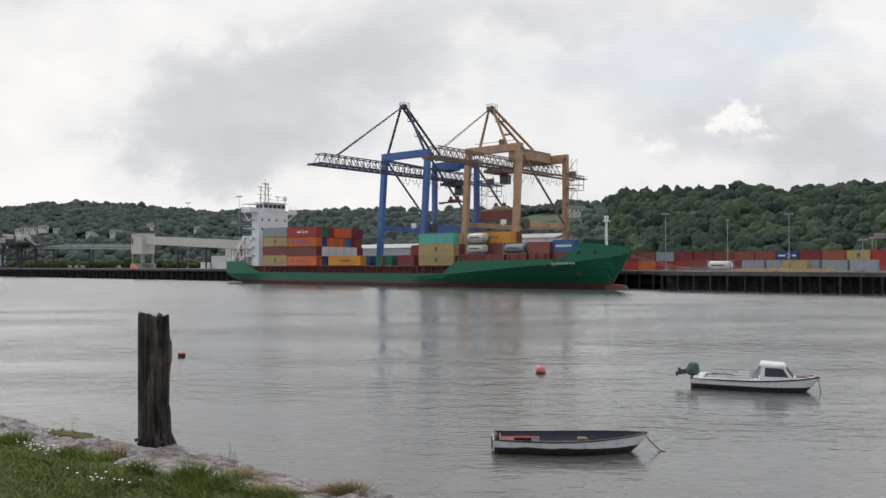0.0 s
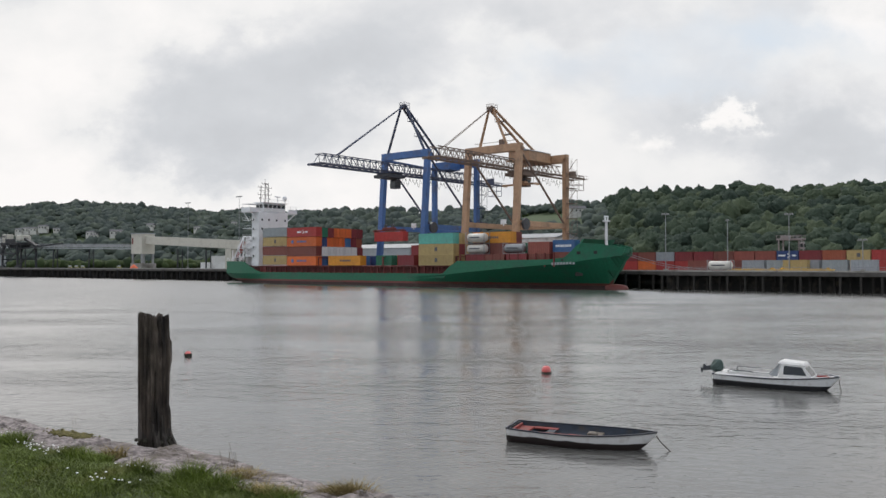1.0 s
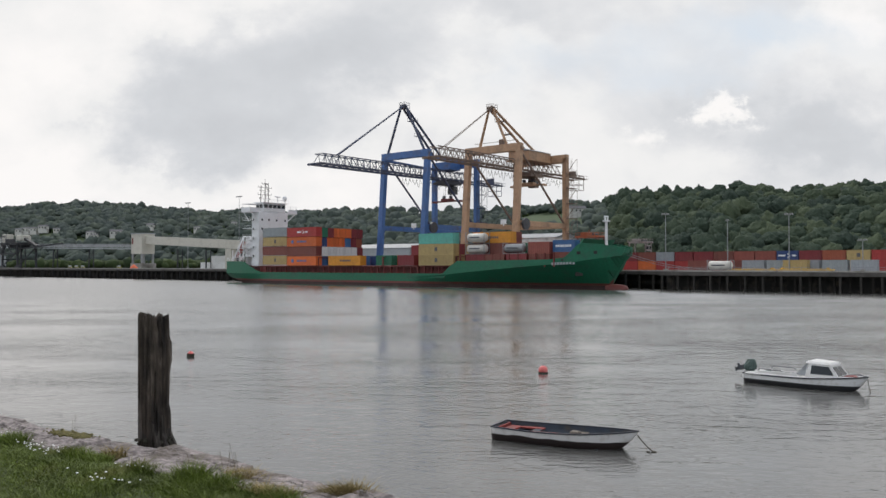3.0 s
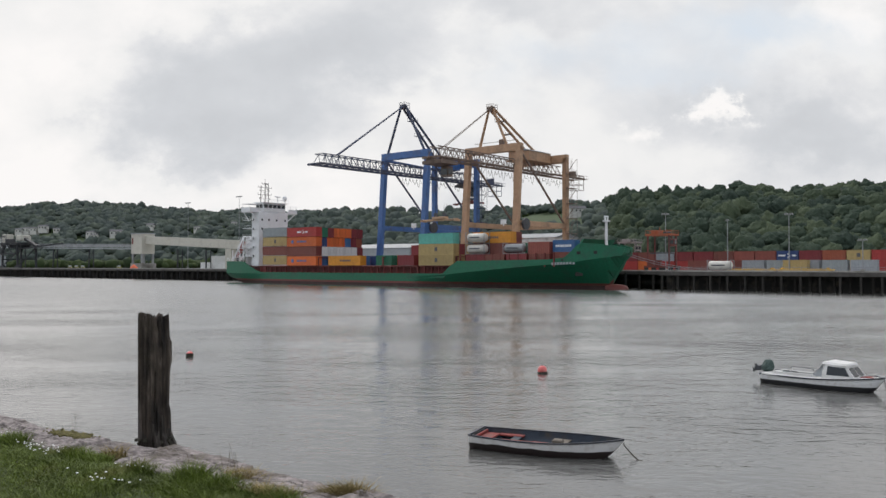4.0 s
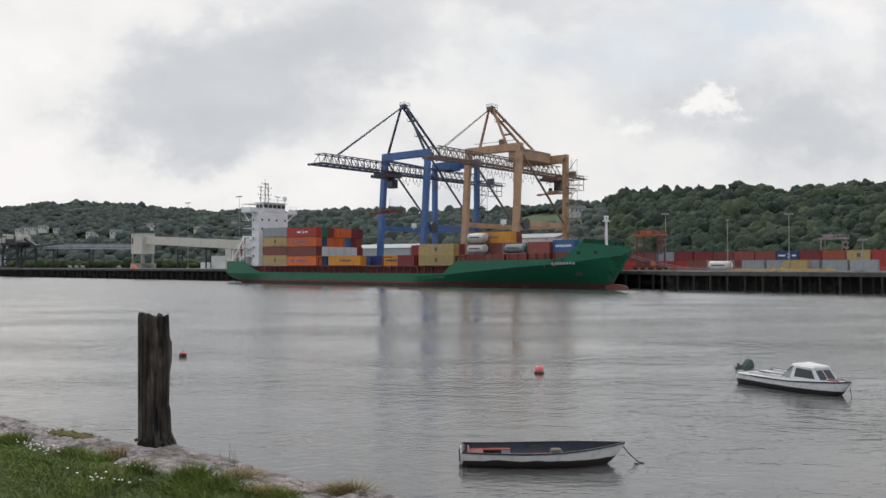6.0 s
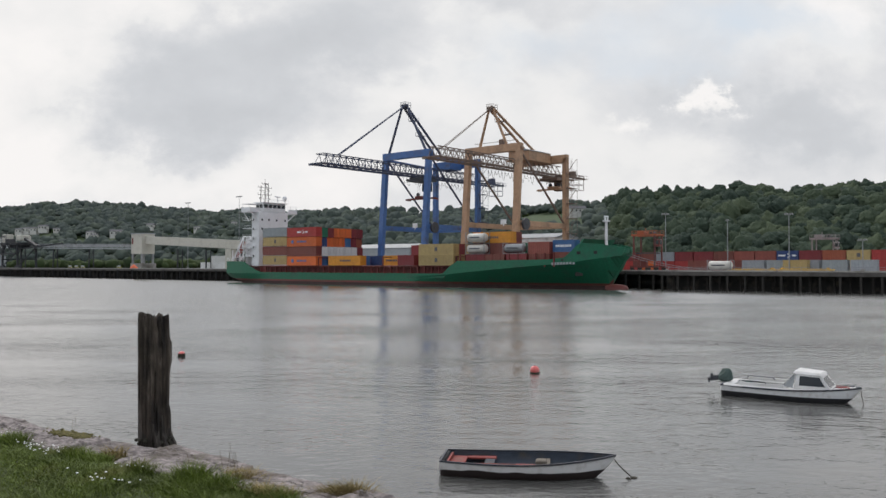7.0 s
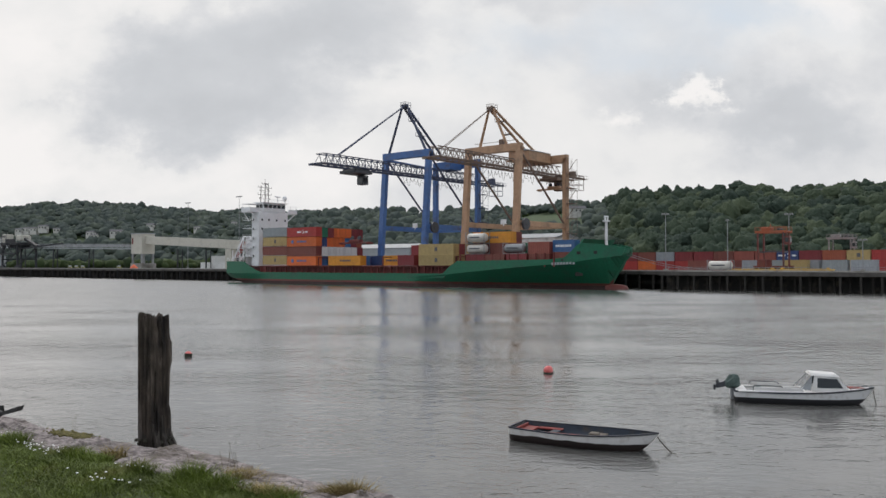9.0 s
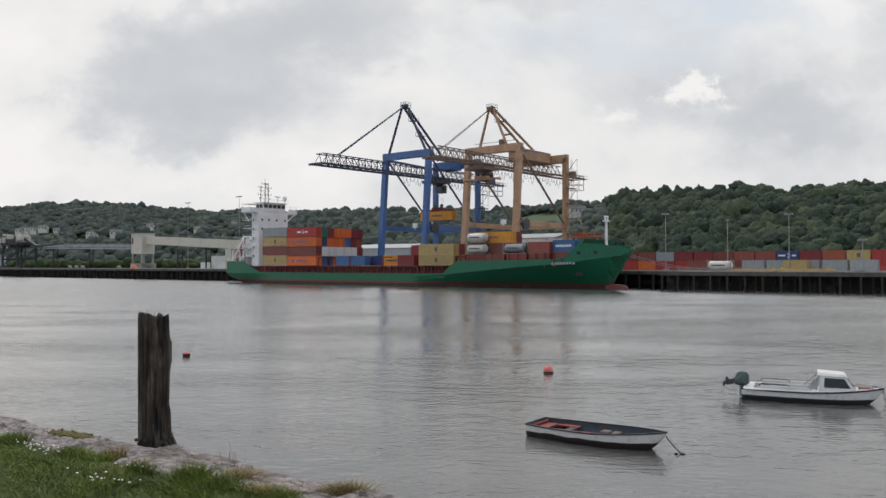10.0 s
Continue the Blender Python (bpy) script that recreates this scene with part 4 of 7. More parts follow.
def container_meshes(col, length):
    key = (col, length)
    if key in BOXES:
        return BOXES[key]
    m = paint("container_" + col, C_COL[col], 0.55, stain=0.06, grain=0.10, dirt=(0.13, 0.08, 0.06), per_object=0.12)
    md = M_DECKRED if col == "brown" else m
    L, W, H = length / 2, 1.219, 2.86
    n = int(length / 0.56)
    side = MB()
    for sy in (-1, 1):
        bot, top = [], []
        x, step = -L + 0.16, (length - 0.32) / n
        for i in range(n):
            for dx, dy in ((0, 0.0), (0.3, 0.0), (0.5, 0.045), (0.8, 0.045)):
                bot.append((x + dx * step, sy * (W - 0.02 - dy), 0.16)), top.append((x + dx * step, sy * (W - 0.02 - dy), H - 0.1))
            x += step
        bot.append((x, sy * (W - 0.02), 0.16)), top.append((x, sy * (W - 0.02), H - 0.1))
        side.grid([bot, top])
    side.box(-L + 0.1, L - 0.1, -W + 0.05, W - 0.05, H - 0.12, H - 0.03)
    side.box(-L + 0.1, L - 0.1, -W + 0.05, W - 0.05, 0.1, 0.2)
    fr = MB()
    for sx in (-1, 1):
        for sy in (-1, 1):
            fr.box(sx * (L - 0.08) - 0.08, sx * (L - 0.08) + 0.08, sy * (W - 0.07) - 0.07, sy * (W - 0.07) + 0.07, 0, H)
        fr.box(sx * (L - 0.06) - 0.06, sx * (L - 0.06) + 0.06, -W + 0.14, W - 0.14, 0, 0.16).box(sx * (L - 0.06) - 0.06, sx * (L - 0.06) + 0.06, -W + 0.14, W - 0.14, H - 0.12, H)
    for sy in (-1, 1):
        fr.box(-L + 0.16, L - 0.16, sy * (W - 0.05) - 0.05, sy * (W - 0.05) + 0.05, 0, 0.16).box(-L + 0.16, L - 0.16, sy * (W - 0.05) - 0.05, sy * (W - 0.05) + 0.05, H - 0.1, H)
    door = MB().box(-0.03, 0.03, -0.53, 0.53, 0.17, H - 0.13)
    for y in (-0.28, 0.28):
        door.box(0.03, 0.07, y - 0.02, y + 0.02, 0.2, H - 0.16)
    door.box(0.03, 0.06, -0.4, 0.4, 1.1, 1.16)
    head = MB()
    pts = [(0.0, -1.07 + i * 0.1338, 0) for i in range(17)]
    head.grid([[(0.04 if (i // 2) % 2 else 0.0, p[1], z) for i, p in enumerate(pts)] for z in (0.17, H - 0.13)])
    BOXES[key] = [("shell", fix_normals(side.mesh("shell", m))), ("frame", fr.mesh("frame", m)), ("door", door.mesh("door", md)), ("end_wall", head.mesh("end_wall", m))]
    return BOXES[key]


def logo_mesh(kind):
    if kind == "block":
        return MB().box(-0.45, 0.45, -0.012, 0.012, -0.55, 0.55, c=0.004)
    if kind == "words":
        mb = MB()
        for i, w in enumerate((0.5, 0.45, 0.55, 0.4, 0.5, 0.42, 0.5)):
            mb.box(-2.2 + i * 0.64, -2.2 + i * 0.64 + w, -0.012, 0.012, -0.28, 0.28)
        return mb
    if kind == "disc":
        return MB().tube((0, 0.012, 0), (0, -0.012, 0), 0.6, 14)
    return MB().box(-2.6, -0.6, -0.012, 0.012, -0.25, 0.25).bar((0, 0, 0.6), (0.7, 0, 0), 0.02, 0.25).bar((0.7, 0, 0), (0, 0, -0.6), 0.02, 0.25).box(1.3, 2.4, -0.012, 0.012, -0.25, 0.25)


def container(m, col, length=12.19, where="stacked on the ship's deck", group="containers on the ship", marks=()):
    ob = thing("shipping_container", m, "%s corrugated steel shipping container %s" % (C_WORD[col], where), "container", group)
    meshes = dict(container_meshes(col, length))
    part("shell", meshes["shell"], None, ob)
    part("frame", meshes["frame"], None, ob)
    for y in (-0.54, 0.54):
        part("door", meshes["door"], None, ob).location = (length / 2 - 0.06, y, 0)
    e = part("end_wall", meshes["end_wall"], None, ob)
    e.location = (-length / 2 + 0.03, 0, 0)
    for kind, x, material in marks:
        k = ("logo", kind, material.name)
        if k not in BOXES:
            BOXES[k] = logo_mesh(kind).mesh("marking", material)
        part("marking", BOXES[k], None, ob).location = (x, -1.235, 1.45)
    return ob


def tank_container(m, material, label, group="containers on the ship"):
    ob = thing("tank_container", m, label, "tank container", group)
    rows = [[(x, 1.12 * r * math.cos(j * 0.3927), 1.42 + 1.12 * r * math.sin(j * 0.3927)) for j in range(16)] for x, r in ((-2.95, 0.05), (-2.9, 0.6), (-2.75, 0.9), (-2.5, 1.0), (2.5, 1.0), (2.75, 0.9), (2.9, 0.6), (2.95, 0.05))]
    part("tank", MB().grid(rows, 0, True), material, ob, smooth=True)
    fr = MB()
    for x in (-2.95, 2.95):
        for y in (-1.15, 1.15):
            fr.box(x - 0.07, x + 0.07, y - 0.07, y + 0.07, 0, 2.8)
        fr.box(x - 0.07, x + 0.07, -1.08, 1.08, 0, 0.14).box(x - 0.07, x + 0.07, -1.08, 1.08, 2.66, 2.8)
    for y in (-1.15, 1.15):
        fr.box(-2.88, 2.88, y - 0.05, y + 0.05, 0, 0.14)
    part("frame", fr, M_STEEL, ob)
    part("marking", MB().box(-1.9, 1.5, -1.15, -1.13, 1.3, 1.62), M_DSTEEL, ob)
    return ob


MOVERS = {}


def ship_cargo():
    dk, hh = 5.74, 2.87
    W = M_WHITE
    # amidships, forward block
    for z, c in ((0, "tan"), (1, "tan")):
        container(berth(0, -8.75, dk + z * hh), c, marks=[("block", 0.1, M_ROOF)])
    MOVERS["teal"] = container(berth(0, -8.75, dk + 2 * hh), "teal")
    MOVERS["sand"] = container(berth(0, -6.25, dk + 2 * hh), "tan", marks=[("block", 0.1, M_ROOF)])
    MOVERS["umber"] = container(berth(-0.4, 19.8, 18.9), "brown", where="swinging from the buff crane")
    for i, y in enumerate((-6.25, -3.75, -1.25, 1.25, 3.75, 6.25)):
        for z in (0, 1):
            container(berth(0, y, dk + z * hh), ("tan", "brown", "maroon", "tan", "grey", "brick")[(i + z * 2) % 6])
    # forward bay: tanks, amber box, small boxes
    for s, c, y in ((13.0, "maroon", -8.3), (19.2, "brown", -8.3), (25.6, "maroon", -8.1), (32, "brown", -7.6)):
        container(berth(s, y, dk), c, 6.06)
    for z in (1, 2):
        tank_container(berth(13.1, -8.6, dk + z * hh), M_TANK, "white cylindrical tank container in a steel frame, stacked on deck")
    tank_container(berth(24.6, -8.1, dk + hh), M_STEEL, "grey cylindrical tank container in a steel frame on deck")
    container(berth(16.6, -6.1, dk + hh), "brown")
    container(berth(16.6, -6.1, dk + 2 * hh), "amber", marks=[("words", 0.0, M_ROOF)])
    container(berth(16.6, -3.6, dk + hh), "brown")
    container(berth(16.6, -3.6, dk + 2 * hh), "brown")
    container(berth(32.0, -7.6, dk + hh), "brick", 6.06)
    container(berth(28.9, -4.5, dk + hh), "green", 6.06)
    container(berth(38.3, -6.4, 9.0), "blue", 6.06, marks=[("words", 0.0, W)])
    container(berth(31.0, -1.0, dk + hh), "white", 6.06)
    container(berth(31.0, -1.0, dk), "brown", 6.06)
    container(berth(28.9, -4.5, dk), "brown", 6.06)
    container(berth(38.3, -6.4, 6.1), "brown", 6.06)
    # open middle bay
    MOVERS["green"] = container(berth(-21.0, -7.0, dk), "green", 6.06, marks=[("block", 0, M_GREEN)])
    container(berth(-20.6, -4.4, dk), "amber", 6.06, marks=[("words", 0.3, M_ROOF)])
    container(berth(-11.2, -8.4, dk), "maroon", 6.06)
    container(berth(-10.8, -5.8, dk), "brick", 6.06)
    container(berth(-10.8, -3.2, dk + hh), "maroon", 6.06)
    container(berth(-10.8, -3.2, dk), "blue", 6.06)
    container(berth(-28.2, -2.0, dk), "navy", 6.06)
    MOVERS["amber"] = container(berth(-35.6, -8.75, dk), "amber", 13.72, marks=[("words", 0.6, M_ROOF)])
    container(berth(-35.6, -6.25, dk), "blue")
    MOVERS["red"] = container(berth(-34.4, 6.0, dk), "red")
    MOVERS["brown"] = container(berth(-34.4, 1.25, dk), "brown")
    # the aft blocks
    for z, c, mk in ((0, "orange", ("disc", -4.2)), (1, "brown", None), (2, "orange", ("disc", -4.2)), (3, "red", ("chevron", 0.6))):
        marks = []
        if mk:
            marks = [(mk[0], mk[1], M_CBLUE if mk[0] == "disc" else W)]
            if mk[0] == "disc":
                marks.append(("words", 0.2, M_CBLUE))
        container(berth(-54.9, -8.75, dk + z * 2.98), c, 13.72, marks=marks)
    cols = [("blue", "white", "navy", "green"), ("blue", "white", "orange", "maroon"), ("orange", "white", "orange", "orange"), ("grey", "white", "orange", "orange"), ("brown", "white", "blue", "orange"), ("maroon", "white", "maroon", "maroon"), ("brown", "maroon", "rust", "maroon")]
    for i, stack in enumerate(cols):
        for z, c in enumerate(stack):
            container(berth(-54.6 + (0.4 if z % 2 else 0), -6.25 + i * 2.5, dk + z * 2.92), c)
    for z, c in enumerate(("tan", "brown", "tan", "grey")):
        container(berth(-69.4, -7.6, dk + 0.3 + z * 3.0), c, marks=[("block", 0.3, M_ROOF)] if c == "tan" else ())


ship_cargo()


# ------------------------------------------------------------------ ship-to-shore cranes
def crane(sx, half, top, apex, tip, tail, paint_a, paint_b, label, house):
    root = thing("gantry_crane", berth(sx, 0, QUAY_Z), label, "crane", "ship-to-shore cranes")
    g = -QUAY_Z
    ys, yl = 14.0, 41.6
    ytop = 16.6
    for x in (-half, half):
        part("waterside_leg", MB().bar((x, ys, 1.6), (x, ytop, top + g), 1.7, 1.5), paint_a, root)
        part("landside_leg", MB().bar((x, yl, 1.6), (x, yl, top - 1.0 + g), 1.5, 1.5), paint_a, root)
        part("sill_brace", MB().bar((x, ys + 1.1, 17.9 + g), (x, yl, 17.9 + g), 0.9, 1.5), paint_a, root)
        part("diagonal_brace", MB().tube((x, ytop + 1.0, top - 1.6 + g), (x, yl - 0.6, 18.2 + g), 0.33), paint_b, root)
        if not house:
            part("top_side_girder", MB().bar((x, ytop, top - 1.1 + g), (x, yl, top - 2.0 + g), 0.5, 0.7), paint_a, root)
        for y in (ys, yl):
            bg = part("bogie", MB().box(x - 3.2, x + 3.2, y - 0.5, y + 0.5, 0.75, 1.7, c=0.1), paint_b, root)
            wheel = MB().tube((0, -0.2, 0), (0, 0.2, 0), 0.38, 12).mesh("wheel", M_DSTEEL)
            for k in (-2.5, -0.9, 0.9, 2.5):
                part("wheel", wheel, None, bg).location = (x + k, y, 0.5)
    part("portal_beam", MB().bar((-half - 0.85, ytop, top - 0.2 + g), (half + 0.85, ytop, top - 0.2 + g), 1.7, 2.2), paint_a, root)
    part("rear_portal_beam", MB().bar((-half - 0.75, yl, top - 1.2 + g), (half + 0.75, yl, top - 1.2 + g), 1.5, 2.6), paint_a, root)
    part("lower_cross_beam", MB().bar((-half, yl, 17.9 + g), (half, yl, 17.9 + g), 0.9, 1.5), paint_a, root)
    part("notice_board", MB().box(half - 5.5, half - 3.5, ys + 1.0, ys + 1.1, 17.6 + g, 19.0 + g).bar((half - 4.5, ys + 1.05, 17.6 + g), (half - 4.5, ys + 1.05, 17.0 + g), 0.2), M_WHITE, root)
    # boom: two bottom girders, top chord and lattice
    zb, zt = 34.2 + g, 37.7 + g
    for x in (-2.3, 2.3):
        part("boom_girder", MB().box(x - 0.22, x + 0.22, tip, tail, zb + 0.2, zb + 0.8), paint_b, root)
    chord = MB()
    for x in (-1.5, 1.5):
        chord.bar((x, tip + 1.5, zt), (x, tail - 14, zt), 0.27)
    part("top_chord", chord, paint_b, root)
    lat, n = MB(), int((tail - tip - 15) / 2.6)
    for i in range(n):
        y = tip + 1.5 + i * 2.6
        for x in (-1.5, 1.5):
            lat.bar((x * 1.5, y, zb + 0.8), (x, y + 1.3, zt), 0.16).bar((x, y + 1.3, zt), (x * 1.5, y + 2.6, zb + 0.8), 0.16)
        lat.bar((-1.5, y, zt), (1.5, y, zt), 0.14).bar((-2.2, y, zb + 0.4), (2.2, y, zb + 0.4), 0.2)
    part("lattice", lat, paint_b, root)
    walkw = MB().box(3.0, 3.7, tip + 1, tail, zb + 0.3, zb + 0.36)
    for i in range(int((tail - tip) / 2.5)):
        walkw.bar((3.7, tip + 1 + i * 2.5, zb + 0.2), (3.7, tip + 1 + i * 2.5, zb + 1.3), 0.07)
    walkw.bar((3.7, tip + 1, zb + 1.3), (3.7, tail, zb + 1.3), 0.08).bar((3.7, tip + 1, zb + 0.75), (3.7, tail, zb + 0.75), 0.06)
    part("boom_walkway", walkw, paint_b, root)
    tipend = MB().bar((-2.8, tip, zb + 0.4), (2.8, tip, zb + 0.4), 0.6).bar((0, tip, zb + 0.4), (0, tip - 1.6, zb + 0.1), 1.2, 0.3)
    part("boom_tip", tipend, paint_b, root)
    # apex frame and stays
    ap = apex + g
    apw = half - 4.0 if house else half - 1.0
    for x in (-apw, apw):
        part("apex_leg", MB().tube((x, ytop, top + g), (x * 0.12, 15.4, ap), 0.42, 8, r2=0.36), paint_a if house else paint_b, root)
    for x in (-1.8, 1.8):
        part("backstay", MB().tube((x * 0.4, 15.6, ap), (x * 0.8, 39.0 if house else 33.5, top - 0.3 + g), 0.40), paint_a if house else paint_b, root)
        part("forestay", MB().tube((x * 0.1, 15.2, ap), (x * 0.25, tip + (5.5 if house else 8.5), zt + 0.2), 0.10 if house else 0.17), paint_b, root)
    hd = MB().box(-0.9, 0.9, 14.6, 16.4, ap - 0.8, ap + 0.6, c=0.1)
    for x, y in ((-1.0, 14.6), (1.0, 14.6), (1.0, 17.2), (-1.0, 17.2)):
        hd.bar((x, y, ap - 0.5), (x, y, ap + 1.2), 0.09)
    for z in (-0.5, 0.4, 1.2):
        hd.bar((-1.0, 14.6, ap + z), (1.0, 14.6, ap + z), 0.09).bar((-1.0, 17.2, ap + z), (1.0, 17.2, ap + z), 0.09).bar((-1.0, 14.6, ap + z), (-1.0, 17.2, ap + z), 0.09).bar((1.0, 14.6, ap + z), (1.0, 17.2, ap + z), 0.09)
    part("sheave_platform", hd, paint_b, root)
    for k in (0.25, 0.55):
        c = Vector((0.9 + 1.1 * k, 15.6 + 10 * k, ap - 0.8 + (top - 0.6 - apex + 0.8) * k))
        pl = MB().box(c.x - 1.2, c.x + 1.4, c.y - 0.8, c.y + 1.2, c.z, c.z + 0.12)
        for dx, dy in ((-1.2, -0.8), (1.4, -0.8), (1.4, 1.2), (-1.2, 1.2)):
            pl.bar((c.x + dx, c.y + dy, c.z), (c.x + dx, c.y + dy, c.z + 1.1), 0.07)
        pl.bar((c.x - 1.2, c.y - 0.8, c.z + 1.1), (c.x + 1.4, c.y - 0.8, c.z + 1.1), 0.07)
        part("ladder_platform", pl, paint_b, root)
    # machinery house
    if house:
        h = part("machinery_house", MB().box(-3.2, 4.4, yl - 13, yl - 0.9, 37.9 + g, 40.5 + g, c=0.1).box(-3.6, 4.8, yl - 13.4, yl - 0.9, 37.5 + g, 37.9 + g), paint_a, root)
        part("house_roof", MB().add([(-3.6, yl - 13.4, 40.5 + g), (4.8, yl - 13.4, 40.5 + g), (4.8, yl - 0.5, 40.5 + g), (-3.6, yl - 0.5, 40.5 + g), (0.6, yl - 13.4, 41.7 + g), (0.6, yl - 0.5, 41.7 + g)], [(0, 1, 2, 3), (0, 4, 1), (2, 5, 3), (1, 4, 5, 2), (3, 5, 4, 0)]), M_GREYCLAD, h)
        part("operator_hut", MB().box(1.6, 3.0, 17, 18.6, top + 1.0 + g, top + 2.7 + g, c=0.1).box(1.1, 3.5, 16.5, 19.1, top + 0.9 + g, top + 1.0 + g).bar((-half + 2, 17, top + 2 + g), (half - 2, 17, top + 2 + g), 0.12), paint_b, root)
    else:
        part("machinery_house", MB().box(-3.2, 3.2, yl - 7, yl - 1, 38.0 + g, 40.6 + g, c=0.1), paint_a, root)
    # stair tower and cable drum on the landside, cage at the tail
    st = MB()
    for i in range(7):
        z = 2 + i * 4.6
        st.box(half + 1.0, half + 3.2, yl - 1.5, yl + 1.5, z, z + 0.12).bar((half + 1.2, yl - 1.4, z), (half + 3, yl + 1.4, z + 4.6), 0.3, 0.1)
        for dx, dy in ((1.0, -1.5), (3.2, -1.5), (3.2, 1.5), (1.0, 1.5)):
            st.bar((half + dx, yl + dy, z), (half + dx, yl + dy, z + 4.6), 0.08)
        st.bar((half + 3.2, yl - 1.5, z + 1.1), (half + 3.2, yl + 1.5, z + 1.1), 0.07)
    part("stair_tower", st, paint_b, root)
    drum = MB().tube((half + 1.2, ys + 3.5, 17.6 + g), (half + 1.9, ys + 3.5, 17.6 + g), 1.7, 20).tube((half + 1.1, ys + 3.5, 17.6 + g), (half + 2.0, ys + 3.5, 17.6 + g), 0.6, 12).bar((half + 0.4, ys + 3.5, 17.6 + g), (half + 1.2, ys + 3.5, 17.6 + g), 0.8)
    part("cable_drum", drum, M_DSTEEL, root)
    cage = MB()
    for x in (-1.9, 1.9):
        for y in (tail - 3, tail):
            cage.bar((x, y, zb - 3.2), (x, y, zb + 1.6), 0.14)
    for z in (-3.2, -1.4, 0.4, 1.6):
        cage.bar((-1.9, tail, zb + z), (1.9, tail, zb + z), 0.13).bar((-1.9, tail - 3, zb + z), (1.9, tail - 3, zb + z), 0.13).bar((1.9, tail - 3, zb + z), (1.9, tail, zb + z), 0.13).bar((-1.9, tail - 3, zb + z), (-1.9, tail, zb + z), 0.13)
    cage.box(-1.2, 1.2, tail - 5, tail - 3.4, zb + 0.8, zb + 3.0, c=0.1)
    part("tail_cage", cage, paint_b, root)
    fest = MB()
    nloop = 26
    for i in range(nloop):
        ya, yb = 18 + i * (tail - 20) / nloop, 18 + (i + 1) * (tail - 20) / nloop
        pts = [(-3.0, ya + (yb - ya) * k / 6, zb - 2.6 * math.sin(math.pi * k / 6) * (0.7 + 0.3 * math.sin(i * 2.1))) for k in range(7)]
        fest.path(pts, 0.05, 4)
    part("festoon_cable", fest, M_BLACK, root)
    # trolley with its cab, in the crane's own space
    tr = part("trolley", MB().box(-3.4, 3.4, -3.6, 3.6, -1.2, -0.3, c=0.1).box(-3.0, 3.0, -2.6, 2.6, -0.3, 0.2), M_DSTEEL if not house else paint_b, root)
    part("cab", MB().box(-1.3, 1.3, 1.6, 4.0, -4.2, -1.4, c=0.15).bar((-0.8, 2.8, -1.4), (-0.8, 2.8, -1.0), 0.4), M_DSTEEL if not house else paint_b, tr)
    part("cab_window", MB().box(-1.15, 1.15, 1.52, 1.58, -3.8, -2.2).box(1.32, 1.38, 1.8, 3.6, -3.6, -2.2), M_GLASS, tr)
    sp = part("spreader", MB().box(-6.0, 6.0, -0.5, 0.5, 0.25, 0.75, c=0.05).box(-6.05, -5.7, -1.2, 1.2, 0.05, 0.6).box(5.7, 6.05, -1.2, 1.2, 0.05, 0.6).box(-2.2, 2.2, -0.9, 0.9, 0.75, 1.4, c=0.05), M_CTAN if house else M_DECKRED, root)
    for x in (-1.5, 1.5):
        part("sheave", MB().tube((x, -0.25, 1.9), (x, 0.25, 1.9), 0.6, 12), M_DSTEEL, sp)
    for x in (-1.9, -1.1, 1.1, 1.9):
        part("hoist_rope", MB().tube((x, 0.3, 1.9), (x, 0.3, 4.8), 0.035, 4), M_BLACK, sp)
    return root, tr, sp


BLUE, BLUE_T, BLUE_S = crane(-35.2, 9.3, 41.3, 56.6, -21.8, 66.0, M_CBLUE, M_CBLUED, "tall blue steel container gantry crane with lattice boom on the quay", False)
TAN, TAN_T, TAN_S = crane(-0.4, 9.2, 39.9, 51.6, -11.6, 65.0, M_CTAN, M_CTAND, "buff-painted steel container gantry crane with lattice boom on the quay", True)


